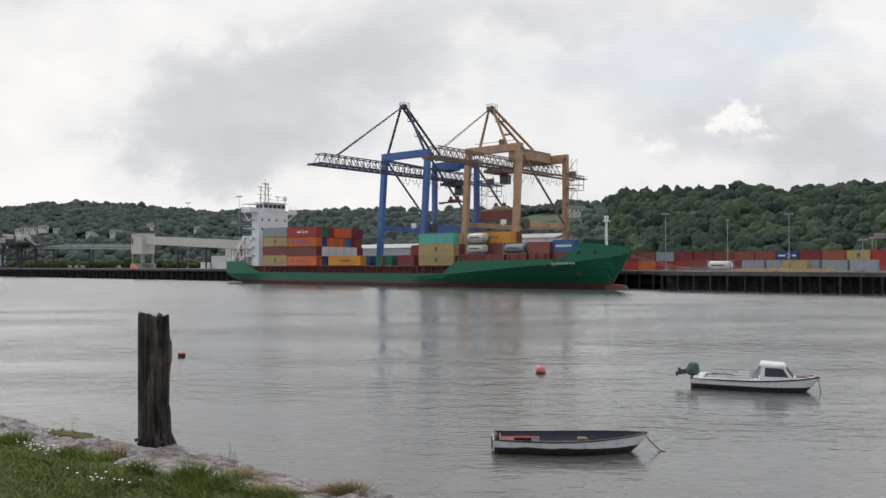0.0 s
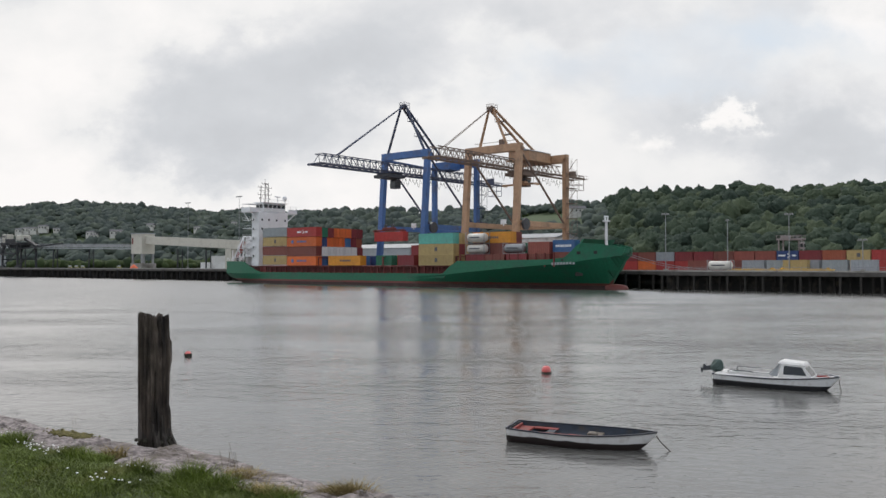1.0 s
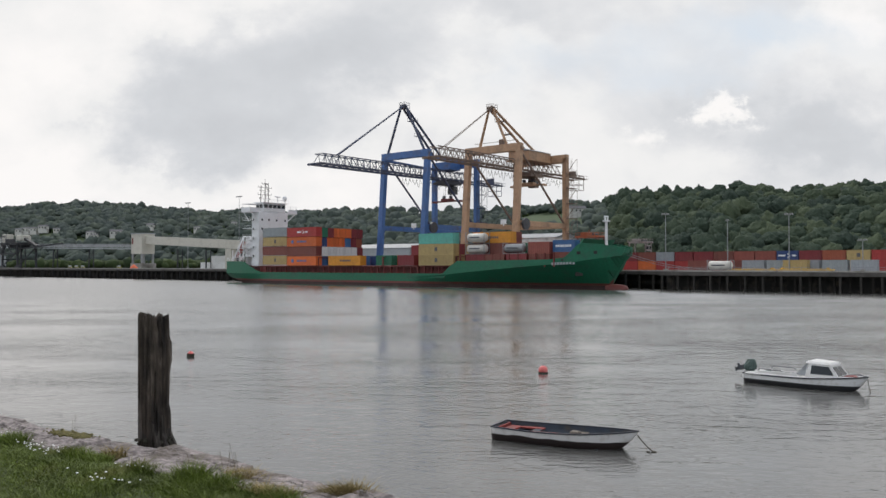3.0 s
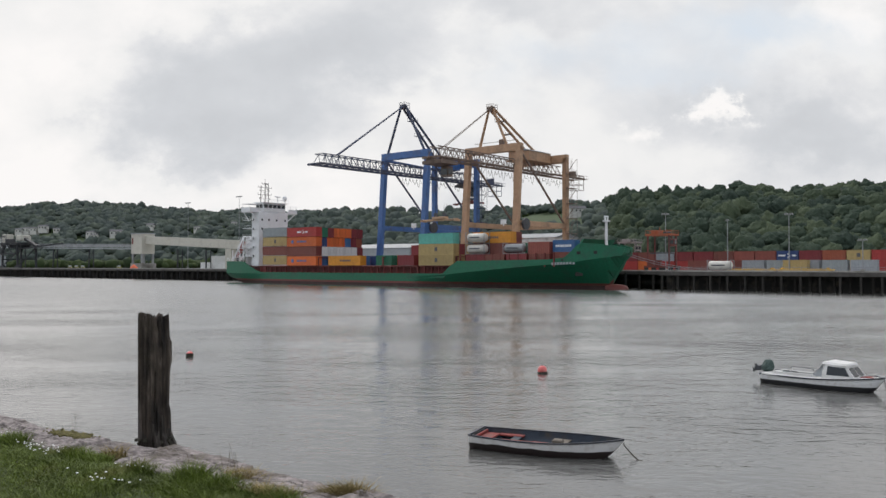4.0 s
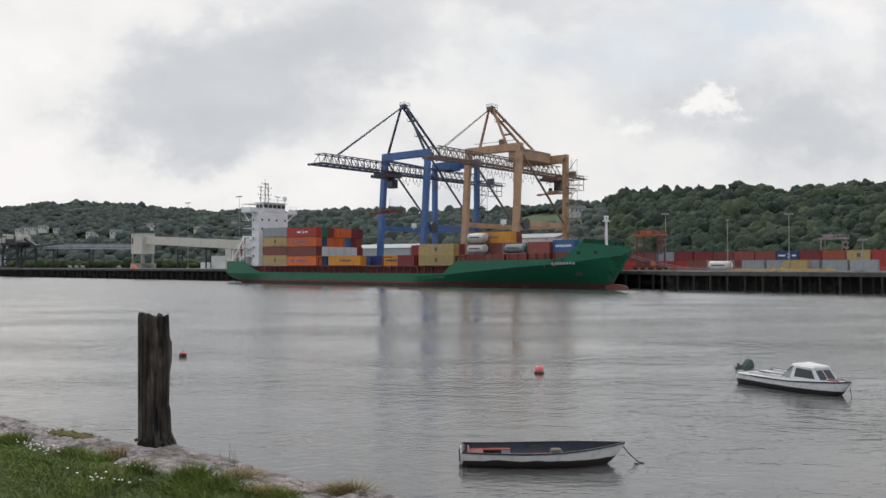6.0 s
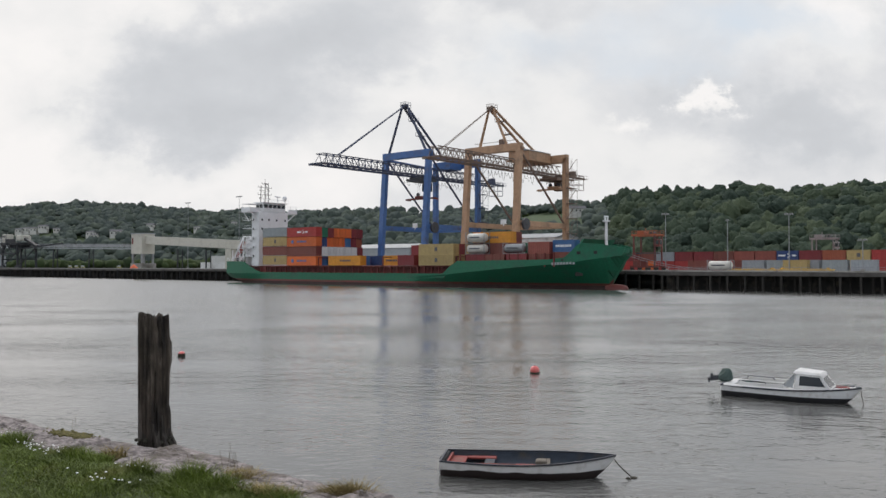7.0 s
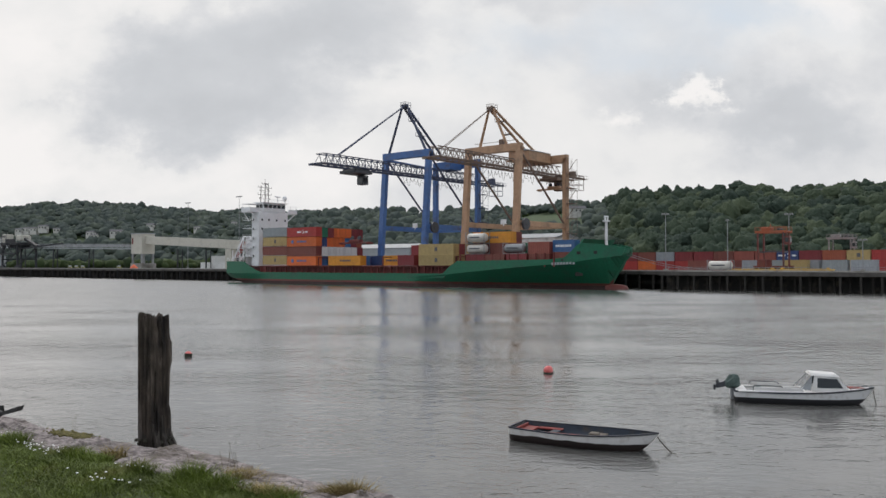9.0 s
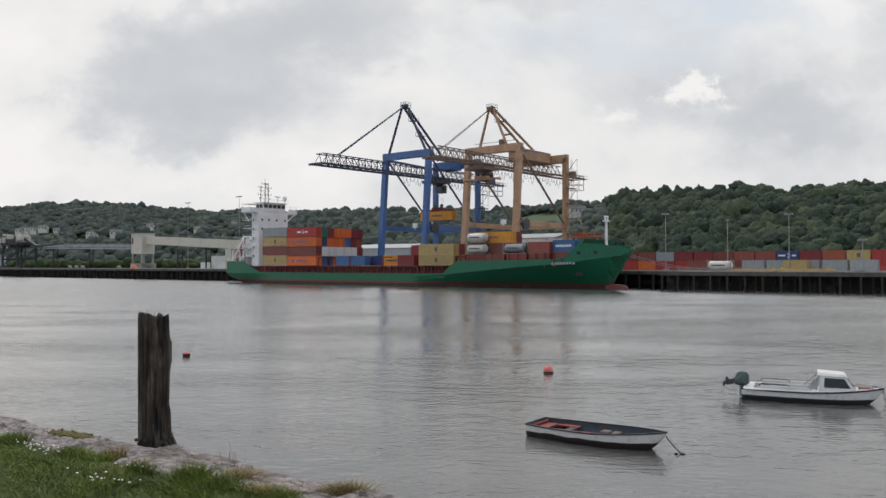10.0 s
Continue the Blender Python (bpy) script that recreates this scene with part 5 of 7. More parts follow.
# ------------------------------------------------------------------ terminal yard
def yard():
    rng = random.Random(3)
    pal = ["maroon", "red", "rust", "brick", "brown", "orange", "maroon", "brick", "red"]
    g = "containers in the yard"
    w = "stacked in the terminal yard"
    z0, hh = QUAY_Z, 2.88
    # a long two-high row parallel to the quay, low boxes on the apron before it
    upper = ["maroon", "brick", "brown", "maroon", "brick", "maroon", "brown", "silver", "maroon", "maroon", "brown", "brick", "brick", "navy", "maroon", "rust", "tan", "red", "maroon", "brick", "tan"]
    lower = ["red", "brown", "maroon", "red", "maroon", "red", "orange", "red", "red", "maroon", "red", "brown", "maroon", "brick", "maroon", "red", "tan", "red", "brown", "maroon", "red"]
    for i in range(21):
        x = -16.4 + i * 6.32
        mk = [("block", 0.0, M_ROOF)] if upper[i] == "tan" else [("chevron", 0.0, M_WHITE)] if upper[i] == "navy" else ()
        container(berth(x, 72, z0 + hh), upper[i], 6.06, where=w, group=g, marks=mk)
        container(berth(x, 72, z0), lower[i], 6.06, where=w, group=g)
    for i in range(12):
        x = -60 + i * 12.7
        for z in (0, 1):
            container(berth(x, 88, z0 + z * hh), rng.choice(pal), where=w, group=g)
    for x, c, l in ((63.5, "silver", 6.06), (70.2, "grey", 6.06), (77.5, "silver", 6.06), (84.2, "grey", 6.06), (48.0, "brown", 6.06), (91.0, "silver", 6.06)):
        container(berth(x, 50, z0 - 0.0), c, l, where="set down on the yard apron", group=g)
    container(berth(75.5, 46.5, z0), "tan", 6.06, where="set down on the yard apron", group=g)
    tank_container(berth(63.4, 26, z0), M_TANK, "white cylindrical tank container standing on the quay", g)
    for i, c in enumerate(("amber", "amber")):
        f = thing("flat_rack", berth(70 + i * 12.8, 30, z0), "yellow flat rack frame lying on the quay apron", "flat rack", "flat racks")
        part("base", MB().box(-6, 6, -1.2, 1.2, 0.15, 0.6, c=0.05), M_YELLOW, f)
        for x in (-5.2, 5.2):
            part("foot", MB().box(x - 0.4, x + 0.4, -1.2, 1.2, 0, 0.15), M_DSTEEL, f)
            part("end_frame", MB().box(x - 0.5, x - 0.3, -1.2, 1.2, 0.6, 0.95), M_YELLOW, f)


yard()


def lamp_mast(x, y, top, heads, label):
    r = thing("light_mast", berth(x, y, QUAY_Z), label, "light mast", "light masts")
    h = top - QUAY_Z
    part("pole", MB().tube((0, 0, 0), (0, 0, h), 0.15, 8, r2=0.09), M_STEEL, r)
    part("base", MB().box(-0.5, 0.5, -0.5, 0.5, 0, 0.5, c=0.05), M_CONC, r)
    part("crossarm", MB().bar((-heads * 0.6, 0, h), (heads * 0.6, 0, h), 0.14), M_STEEL, r)
    lamp = MB().box(-0.35, 0.35, -0.35, 0.25, -0.18, 0.16, c=0.05).mesh("floodlight", M_STEEL)
    for i in range(heads):
        part("floodlight", lamp, None, r).location = (-heads * 0.6 + (i + 0.5) * 1.2, -0.15, h + 0.2)


for x, y, top, n in ((40.0, 45, 20.4, 2), (58.0, 45, 18.0, 1), (74.2, 45, 19.0, 2), (91.7, 45, 11.9, 2), (-226.0, 60, 37.6, 4), (-183.0, 60, 38.5, 4), (-103, 75, 30.5, 4), (4.0, 75, 18.0, 2), (-158, 42, 15.0, 1)):
    lamp_mast(x, y, top, n, "tall galvanised floodlight mast standing in the terminal yard")


def straddle_carrier(body_m, top_m, label):
    r = thing("straddle_carrier", berth(60, 34, QUAY_Z), label, "straddle carrier", "straddle carriers")
    for x in (-3.1, 3.1):
        for y in (-2.2, 2.2):
            part("leg", MB().bar((x, y, 0.9), (x, y, 9.6), 0.36, 0.42), body_m, r)
    for y in (-2.2, 2.2):
        part("top_beam", MB().bar((-3.8, y, 9.8), (3.8, y, 9.8), 0.4, 0.6), top_m, r)
        lo = part("wheel_beam", MB().bar((-4.2, y, 1.1), (4.2, y, 1.1), 0.5, 0.5).box(-3.0, -1.2, y - 0.45, y + 0.45, 1.3, 2.9, c=0.1), body_m, r)
        tyre = MB().tube((0, -0.2, 0), (0, 0.2, 0), 0.6, 14).mesh("tyre", M_BLACK)
        for x in (-3.6, -1.3, 1.3, 3.6):
            part("tyre", tyre, None, lo).location = (x, y, 0.6)
        rail = MB().bar((-3.8, y, 11.0), (3.8, y, 11.0), 0.09).bar((-3.8, y, 10.6), (3.8, y, 10.6), 0.07)
        for k in range(7):
            rail.bar((-3.8 + k * 1.266, y, 10.1), (-3.8 + k * 1.266, y, 11.0), 0.08)
        part("hand_rail", rail, top_m, r)
        for x in (-2.4, 2.4):
            part("hoist_chain", MB().tube((x, y * 0.5, 5.0), (x, y * 0.5, 9.5), 0.05, 5), M_BLACK, r)
    for x in (-3.5, -1.2, 1.2, 3.5):
        part("cross_beam", MB().bar((x, -2.2, 9.9), (x, 2.2, 9.9), 0.35), top_m, r)
    part("engine", MB().box(-2.6, -0.4, -1.5, 1.5, 10.1, 11.0, c=0.1).tube((-0.9, 0.6, 11.0), (-0.9, 0.6, 11.8), 0.1), top_m, r)
    part("hoist_winch", MB().tube((1.6, -1.4, 10.4), (1.6, 1.4, 10.4), 0.32, 10), M_DSTEEL, r)
    cab = part("cab", MB().box(3.4, 4.7, -2.6, -1.0, 6.6, 8.6, c=0.1).bar((3.7, -1.8, 8.6), (3.7, -1.8, 9.8), 0.25), body_m, r)
    part("cab_window", MB().box(3.6, 4.5, -2.66, -2.6, 7.2, 8.3).box(4.7, 4.76, -2.4, -1.2, 7.2, 8.3), M_GLASS, cab)
    ld = MB()
    for y in (-2.75, -2.35):
        ld.bar((3.3, y, 1.2), (3.3, y, 9.8), 0.06)
    for k in range(16):
        ld.bar((3.3, -2.75, 1.5 + k * 0.5), (3.3, -2.35, 1.5 + k * 0.5), 0.05)
    part("ladder", ld, M_DSTEEL, r)
    part("spreader", MB().box(-3.0, 3.0, -0.5, 0.5, 4.7, 5.0).box(-3.05, -2.7, -1.15, 1.15, 4.6, 5.0).box(2.7, 3.05, -1.15, 1.15, 4.6, 5.0), M_DSTEEL, r)
    return r


CARRIER_A = straddle_carrier(M_CARRIER, M_CARRIERTOP, "red straddle carrier driving between the stacks in the yard")
CARRIER_B = straddle_carrier(M_CARRIERG, M_CARRIERG, "grey straddle carrier working among the yard's rear stacks")


# ------------------------------------------------------------------ bulk terminal, upstream
def bulk_terminal():
    t = thing("transfer_tower", berth(-217, 30, QUAY_Z), "cream-clad conveyor transfer tower on a concrete plinth", "industrial building")
    part("cladding", MB().box(-4.7, 4.7, -3.4, 3.4, 7.0, 16.4, c=0.15), M_CREAM, t)
    part("roof", MB().box(-4.9, 4.9, -3.6, 3.6, 16.4, 16.8), M_GREYCLAD, t)
    part("plinth", MB().box(-5.4, 6, -3.4, 3.4, 0, 2.6, c=0.1), M_CONC, t)
    for x in (-4.0, 4.0):
        for y in (-2.8, 2.8):
            part("column", MB().box(x - 0.4, x + 0.4, y - 0.4, y + 0.4, 0, 7.0), M_STEEL, t)
    part("door", MB().box(-4.0, -2.8, -3.46, -3.4, 11.6, 14.6), M_DECKRED, t, "dull red door in the cladding")
    g = thing("conveyor_gallery", berth(-207.5, 30, QUAY_Z), "long cream enclosed conveyor gallery sloping down from the tower", "conveyor")
    part("gallery", MB().bar((-4.9, 0, 13.45), (78, 0, 9.6), 3.2, 3.7), M_CREAM, g)
    for x in (22, 44, 66):
        part("trestle", MB().bar((x, -1.2, 0), (x, -1.2, 12 - x * 0.046 - 2), 0.5).bar((x, 1.2, 0), (x, 1.2, 12 - x * 0.046 - 2), 0.35).bar((x, -1.2, 4), (x, 1.2, 6), 0.2), M_LOADER, g)
    part("gallery_leg", MB().box(58, 62, -1.4, 1.4, 0, 8.4, c=0.1), M_CREAM, g)
    o = thing("conveyor_bridge", berth(-227, 30, QUAY_Z), "grey steel conveyor bridge on slim trestles", "conveyor")
    part("walkway", MB().bar((4.3, 0, 9.5), (-330, 0, 15.5), 3.0, 0.5), M_GREYCLAD, o)
    rb = MB()
    for i in range(64):
        x = -i * 5.2
        z = 9.6 - x * 5.9 / 330
        rb.bar((x, -1.5, z), (x, -1.5, z + 2.2), 0.18).bar((x, -1.5, z), (x - 5.2, -1.5, z + 2.3), 0.16)
    rb.bar((0, -1.5, 11.8), (-330, -1.5, 17.7), 0.3)
    part("side_truss", rb, M_STEEL, o)
    part("belt_cover", MB().bar((0, 0, 10.9), (-330, 0, 16.8), 1.8, 1.4), M_GREYCLAD, o)
    for x in (-40, -80, -120, -160, -200):
        z = 9.6 - x * 5.9 / 330
        part("trestle", MB().bar((x, -1.3, 0), (x, -1.0, z), 0.45).bar((x, 1.3, 0), (x, 1.0, z), 0.45).bar((x, -1.3, 2), (x, 1.1, z - 1), 0.2), M_LOADER, o)
    ld = thing("ship_loader", berth(-338, 24, QUAY_Z), "dark travelling ship loader with cab and hopper on the quay", "ship loader")
    for x in (-10, 10):
        for y in (-5, 5):
            part("leg", MB().bar((x, y, 0), (x * 0.92, y, 13), 0.95), M_LOADER, ld)
        part("cross_beam", MB().bar((x, -5, 5), (x, 5, 5), 0.7).bar((x, -5, 1), (x, 5, 12), 0.5), M_LOADER, ld)
        part("bogie", MB().box(x - 3.2, x + 3.2, -5.6, -4.4, 0.1, 1.5, c=0.2), M_LOADER, ld)
        for k in (-1, 1):
            part("knee_brace", MB().bar((x + 4.2 * k, -5, 12.8), (x * 0.96, -5, 7.0), 0.45), M_LOADER, ld)
    part("platform", MB().box(-10.5, 10.5, -6, 6, 13, 14.4, c=0.2), M_LOADER, ld)
    for z in (15.2, 16.0):
        part("hand_rail", MB().bar((-10.5, -6, z), (10.5, -6, z), 0.15), M_STEEL, ld)
    part("operator_cab", MB().box(-9.5, -5.0, -5.5, -1, 15.6, 19.2, c=0.3).box(-9.2, -5.3, -5.3, -1.2, 14.4, 15.6), M_CREAM, ld)
    part("cab_window", MB().box(-9.2, -5.3, -5.58, -5.5, 17.2, 18.5), M_GLASS, ld)
    part("roof_railing", MB().bar((-10, -5.6, 20.2), (-4, -5.6, 20.2), 0.18).bar((-10, -5.6, 14.4), (-10, -5.6, 20.2), 0.2).bar((-4, -5.6, 14.4), (-4, -5.6, 20.2), 0.2), M_LOADER, ld)
    part("hopper", MB().box(2, 8, -3, 3, 15.4, 18.6, c=0.5), M_CREAM, ld)
    part("side_truss", MB().bar((-10, -6.2, 8), (-2, -6.2, 14), 0.5).bar((-2, -6.2, 8), (-10, -6.2, 14), 0.5).bar((-2, -6.2, 14), (6, -6.2, 8), 0.5).bar((-10, -6.2, 8), (10, -6.2, 8), 0.6).box(-3, 9, -6.4, -5.9, 14.4, 16.2), M_LOADER, ld)
    part("chute", MB().bar((8, 0, 16.4), (22, 0, 12.0), 1.8, 1.3), M_LOADER, ld)
    part("boom", MB().bar((8, -2, 11), (56, -2, 13.0), 1.0, 0.7), M_LOADER, ld)
    part("machinery", MB().box(-6, 6, -3, 3, 11.4, 13), M_LOADER, ld)
    for x, y, z, l, c in ((-166, 33, 0, 12.19, "white"), (-154, 33, 0, 12.19, "white"), (-163, 36, 0, 12.19, "silver"), (-163, 36, 1, 12.19, "white")):
        container(berth(x, y, QUAY_Z + z * 2.88), c, l, where="beside the conveyor", group="site stores")
    k = thing("shed", berth(-390, 28, QUAY_Z), "low grey metal-clad shed on the quay", "shed")
    part("body", MB().box(-12, 12, -5, 5, 0, 7, c=0.1), M_GREYCLAD, k)
    part("roof", MB().add([(-12.4, -5.4, 7), (12.4, -5.4, 7), (12.4, 5.4, 7), (-12.4, 5.4, 7), (-12.4, 0, 8.4), (12.4, 0, 8.4)], [(0, 1, 5, 4), (3, 4, 5, 2), (0, 4, 3), (1, 2, 5), (0, 3, 2, 1)]), M_STEEL, k)
    c = thing("tarpaulin_heap", berth(-196, 13.6, QUAY_Z), "bright orange tarpaulin covered heap at the quay edge", "tarpaulin")
    rows = [[(3.2 * math.cos(a * 0.5236) * r + 0.25 * noise.noise(Vector((a, r * 4, 1))), 1.2 * math.sin(a * 0.5236) * r, 2.0 * (1 - r ** 1.7)) for a in range(12)] for r in (1.0, 0.8, 0.55, 0.3, 0.02)]
    part("cover", MB().grid(rows, 0, True), M_ORANGE, c, smooth=True)
    for i in range(4):
        y = thing("plant_machine", berth(-290 + i * 7 + (30 if i > 2 else 0), 30, QUAY_Z) @ Matrix.Scale(0.75, 4), "small yellow works vehicle parked behind the quay", "vehicle", "works vehicles")
        part("chassis", MB().box(-1.7, 1.7, -0.9, 0.9, 0.5, 1.1, c=0.1), M_HIVIS, y)
        part("cab", MB().box(-0.8, 0.6, -0.8, 0.8, 1.1, 2.1, c=0.15), M_GREYCLAD, y)
        for x in (-1.1, 1.1):
            for yy in (-0.9, 0.9):
                part("wheel", MB().tube((x, yy - 0.12, 0.45), (x, yy + 0.12, 0.45), 0.45, 12), M_BLACK, y)


bulk_terminal()


def warehouses():
    for x, y, w, d, h, m, lab in ((-103, 82, 40, 22, 8.8, M_GREYCLAD, "long pale grey transit warehouse behind the quay"), (-46, 112, 24, 18, 12.8, M_RENDER, "white-walled warehouse behind the cranes")):
        k = thing("warehouse", berth(x, y, QUAY_Z), lab, "warehouse")
        part("body", MB().box(-w / 2, w / 2, -d / 2, d / 2, 0, h, c=0.1), m, k)
        part("roof", MB().add([(-w / 2 - 0.5, -d / 2 - 0.5, h), (w / 2 + 0.5, -d / 2 - 0.5, h), (w / 2 + 0.5, d / 2 + 0.5, h), (-w / 2 - 0.5, d / 2 + 0.5, h), (-w / 2 - 0.5, 0, h + 2), (w / 2 + 0.5, 0, h + 2)], [(0, 1, 5, 4), (3, 4, 5, 2), (0, 4, 3), (1, 2, 5), (0, 3, 2, 1)]), M_STEEL, k)
        for i in range(3):
            part("loading_door", MB().box(-w / 3 + i * w / 3 - 2, -w / 3 + i * w / 3 + 2, -d / 2 - 0.08, -d / 2 - 0.01, 0, 4.5), M_DSTEEL, k)


warehouses()


def house(a, k, w, h, label="white rendered house with a slate roof among the trees", up=0.0):
    p = hill_point(a, k)
    r = thing("house", Matrix.Translation((p.x, p.y, p.z + up)) @ Matrix.Rotation(0.3 * math.sin(a * 90), 4, "Z"), label, "house", "houses on the hillside")
    d = w * 0.55
    part("body", MB().box(-w / 2, w / 2, -d / 2, d / 2, -3, h, c=0.05), M_RENDER, r)
    part("roof", MB().add([(-w / 2 - 0.4, -d / 2 - 0.4, h), (w / 2 + 0.4, -d / 2 - 0.4, h), (w / 2 + 0.4, d / 2 + 0.4, h), (-w / 2 - 0.4, d / 2 + 0.4, h), (-w / 2 - 0.4, 0, h + d * 0.33), (w / 2 + 0.4, 0, h + d * 0.33)], [(0, 1, 5, 4), (3, 4, 5, 2), (0, 4, 3), (1, 2, 5), (0, 3, 2, 1)]), M_ROOF, r)
    n = max(2, int(w / 3))
    for i in range(n):
        x = -w / 2 + (i + 0.5) * w / n
        part("window", MB().box(x - 0.6, x + 0.6, -d / 2 - 0.06, -d / 2 - 0.01, h - 2.2, h - 0.8), M_GLASS, r)


for a, k, w, h in HOUSES[:13]:
    house(a, k, w, h, up=4.0)
house(0.472, 0.80, 11, 3, "low pale house half hidden by trees near the crest", up=3.5)
house(0.163, 0.74, 14, 5, "large grey house at the edge of the hillside field", up=2.0)


# ------------------------------------------------------------------ small craft
def boat_rows(length, beam, bow, stern, depth, full, n=18, m=9, inset=0.0, transom=0.8):
    """Cross sections of an open boat from transom to stem, port gunwale to starboard."""
    rows = []
    for i in range(n + 1):
        t = i / n
        x = -length / 2 + length * t
        b = beam / 2 * (transom + (1 - transom) * math.sin(min(1.0, t / 0.45) * math.pi / 2)) * (1 - max(0.0, (t - 0.42) / 0.58) ** full)
        b = max(b - inset, 0.012)
        sh = stern + (bow - stern) * t ** 2.2 - 0.04 * math.sin(math.pi * t)
        kl = -depth + inset * 1.6 + (sh + depth) * 0.92 * max(0.0, (t - 0.80) / 0.20) ** 1.7
        row = []
        for j in range(-m, m + 1):
            u = abs(j) / m
            y = b * math.sin(u * math.pi / 2) ** 0.62
            z = kl + (sh - kl) * u ** 2.3
            row.append((x + 0.10 * length * max(0.0, t - 0.8) * (z - kl), math.copysign(y, j) if j else 0.0, z))
        rows.append(row)
    return rows


def waterline_material(name, level, above, below, wavy):
    """White topsides over a dark, uneven, fouled bottom."""
    m, n, l, p = nodes_of(name)
    tc, sep, no, no2 = n.new("ShaderNodeTexCoord"), n.new("ShaderNodeSeparateXYZ"), n.new("ShaderNodeTexNoise"), n.new("ShaderNodeTexNoise")
    no.inputs["Scale"].default_value, no2.inputs["Scale"].default_value, no2.inputs["Detail"].default_value = 2.2, 5.0, 8
    l.new(tc.outputs["Object"], sep.inputs[0]), l.new(tc.outputs["Object"], no.inputs["Vector"]), l.new(tc.outputs["Object"], no2.inputs["Vector"])
    ad, rg, mix, dirt, r2 = n.new("ShaderNodeMath"), n.new("ShaderNodeMapRange"), n.new("ShaderNodeMix"), n.new("ShaderNodeMix"), n.new("ShaderNodeMapRange")
    ad.operation = "MULTIPLY_ADD"
    ad.inputs[1].default_value = wavy
    l.new(no.outputs[0], ad.inputs[0]), l.new(sep.outputs["Z"], ad.inputs[2])
    rg.inputs["From Min"].default_value, rg.inputs["From Max"].default_value = level + wavy * 0.5 - 0.006, level + wavy * 0.5 + 0.006
    l.new(ad.outputs[0], rg.inputs["Value"])
    mix.data_type = dirt.data_type = "RGBA"
    r2.inputs["From Min"].default_value, r2.inputs["From Max"].default_value, r2.inputs["To Max"].default_value = 0.5, 0.75, 0.5
    l.new(no2.outputs[0], r2.inputs["Value"]), l.new(r2.outputs[0], dirt.inputs[0])
    dirt.inputs[6].default_value, dirt.inputs[7].default_value = (*above, 1), (0.42, 0.38, 0.33, 1)
    mix.inputs[6].default_value = (*below, 1)
    l.new(rg.outputs[0], mix.inputs[0]), l.new(dirt.outputs[2], mix.inputs[7]), l.new(mix.outputs[2], p.inputs["Base Color"])
    p.inputs["Roughness"].default_value = 0.45
    return m


def hull_mesh(rows, level, mat_above, mat_below, wavy=0.0):
    mb, w = MB(), len(rows[0])
    for i in range(len(rows) - 1):
        for j in range(w - 1):
            q = [rows[i][j], rows[i + 1][j], rows[i + 1][j + 1], rows[i][j + 1]]
            z = sum(p[2] for p in q) / 4
            mb.add(q, [(0, 1, 2, 3)], 1 if z < level + wavy * math.sin(i * 1.9) else 0)
    mb.add(rows[0], [tuple(range(w))], 0)
    me = mb.mesh("hull", [mat_above, mat_below], True)
    bm = bmesh.new()
    bm.from_mesh(me)
    bmesh.ops.remove_doubles(bm, verts=bm.verts, dist=0.001)
    bmesh.ops.recalc_face_normals(bm, faces=bm.faces)
    bm.to_mesh(me)
    bm.free()
    return me


def gunwale(rows, r, m, parent, name="gunwale"):
    """One continuous strip round the sheer."""
    line = [Vector(q[0]) for q in rows] + [Vector(q[-1]) for q in reversed(rows)]
    n, out = len(line), []
    for i, p in enumerate(line):
        d = line[(i + 1) % n] - line[i - 1]
        side = Vector((d.y, -d.x, 0))
        side = side.normalized() if side.length > 1e-6 else Vector((1, 0, 0))
        up = Vector((0, 0, r * 0.8))
        out.append([p + side * r * a + up * b for a, b in ((-1, -1), (1, -1), (1.1, 0), (1, 1), (-1, 1))])
    out.append(out[0])
    return part(name, MB().grid(out, 0, True), m, parent)


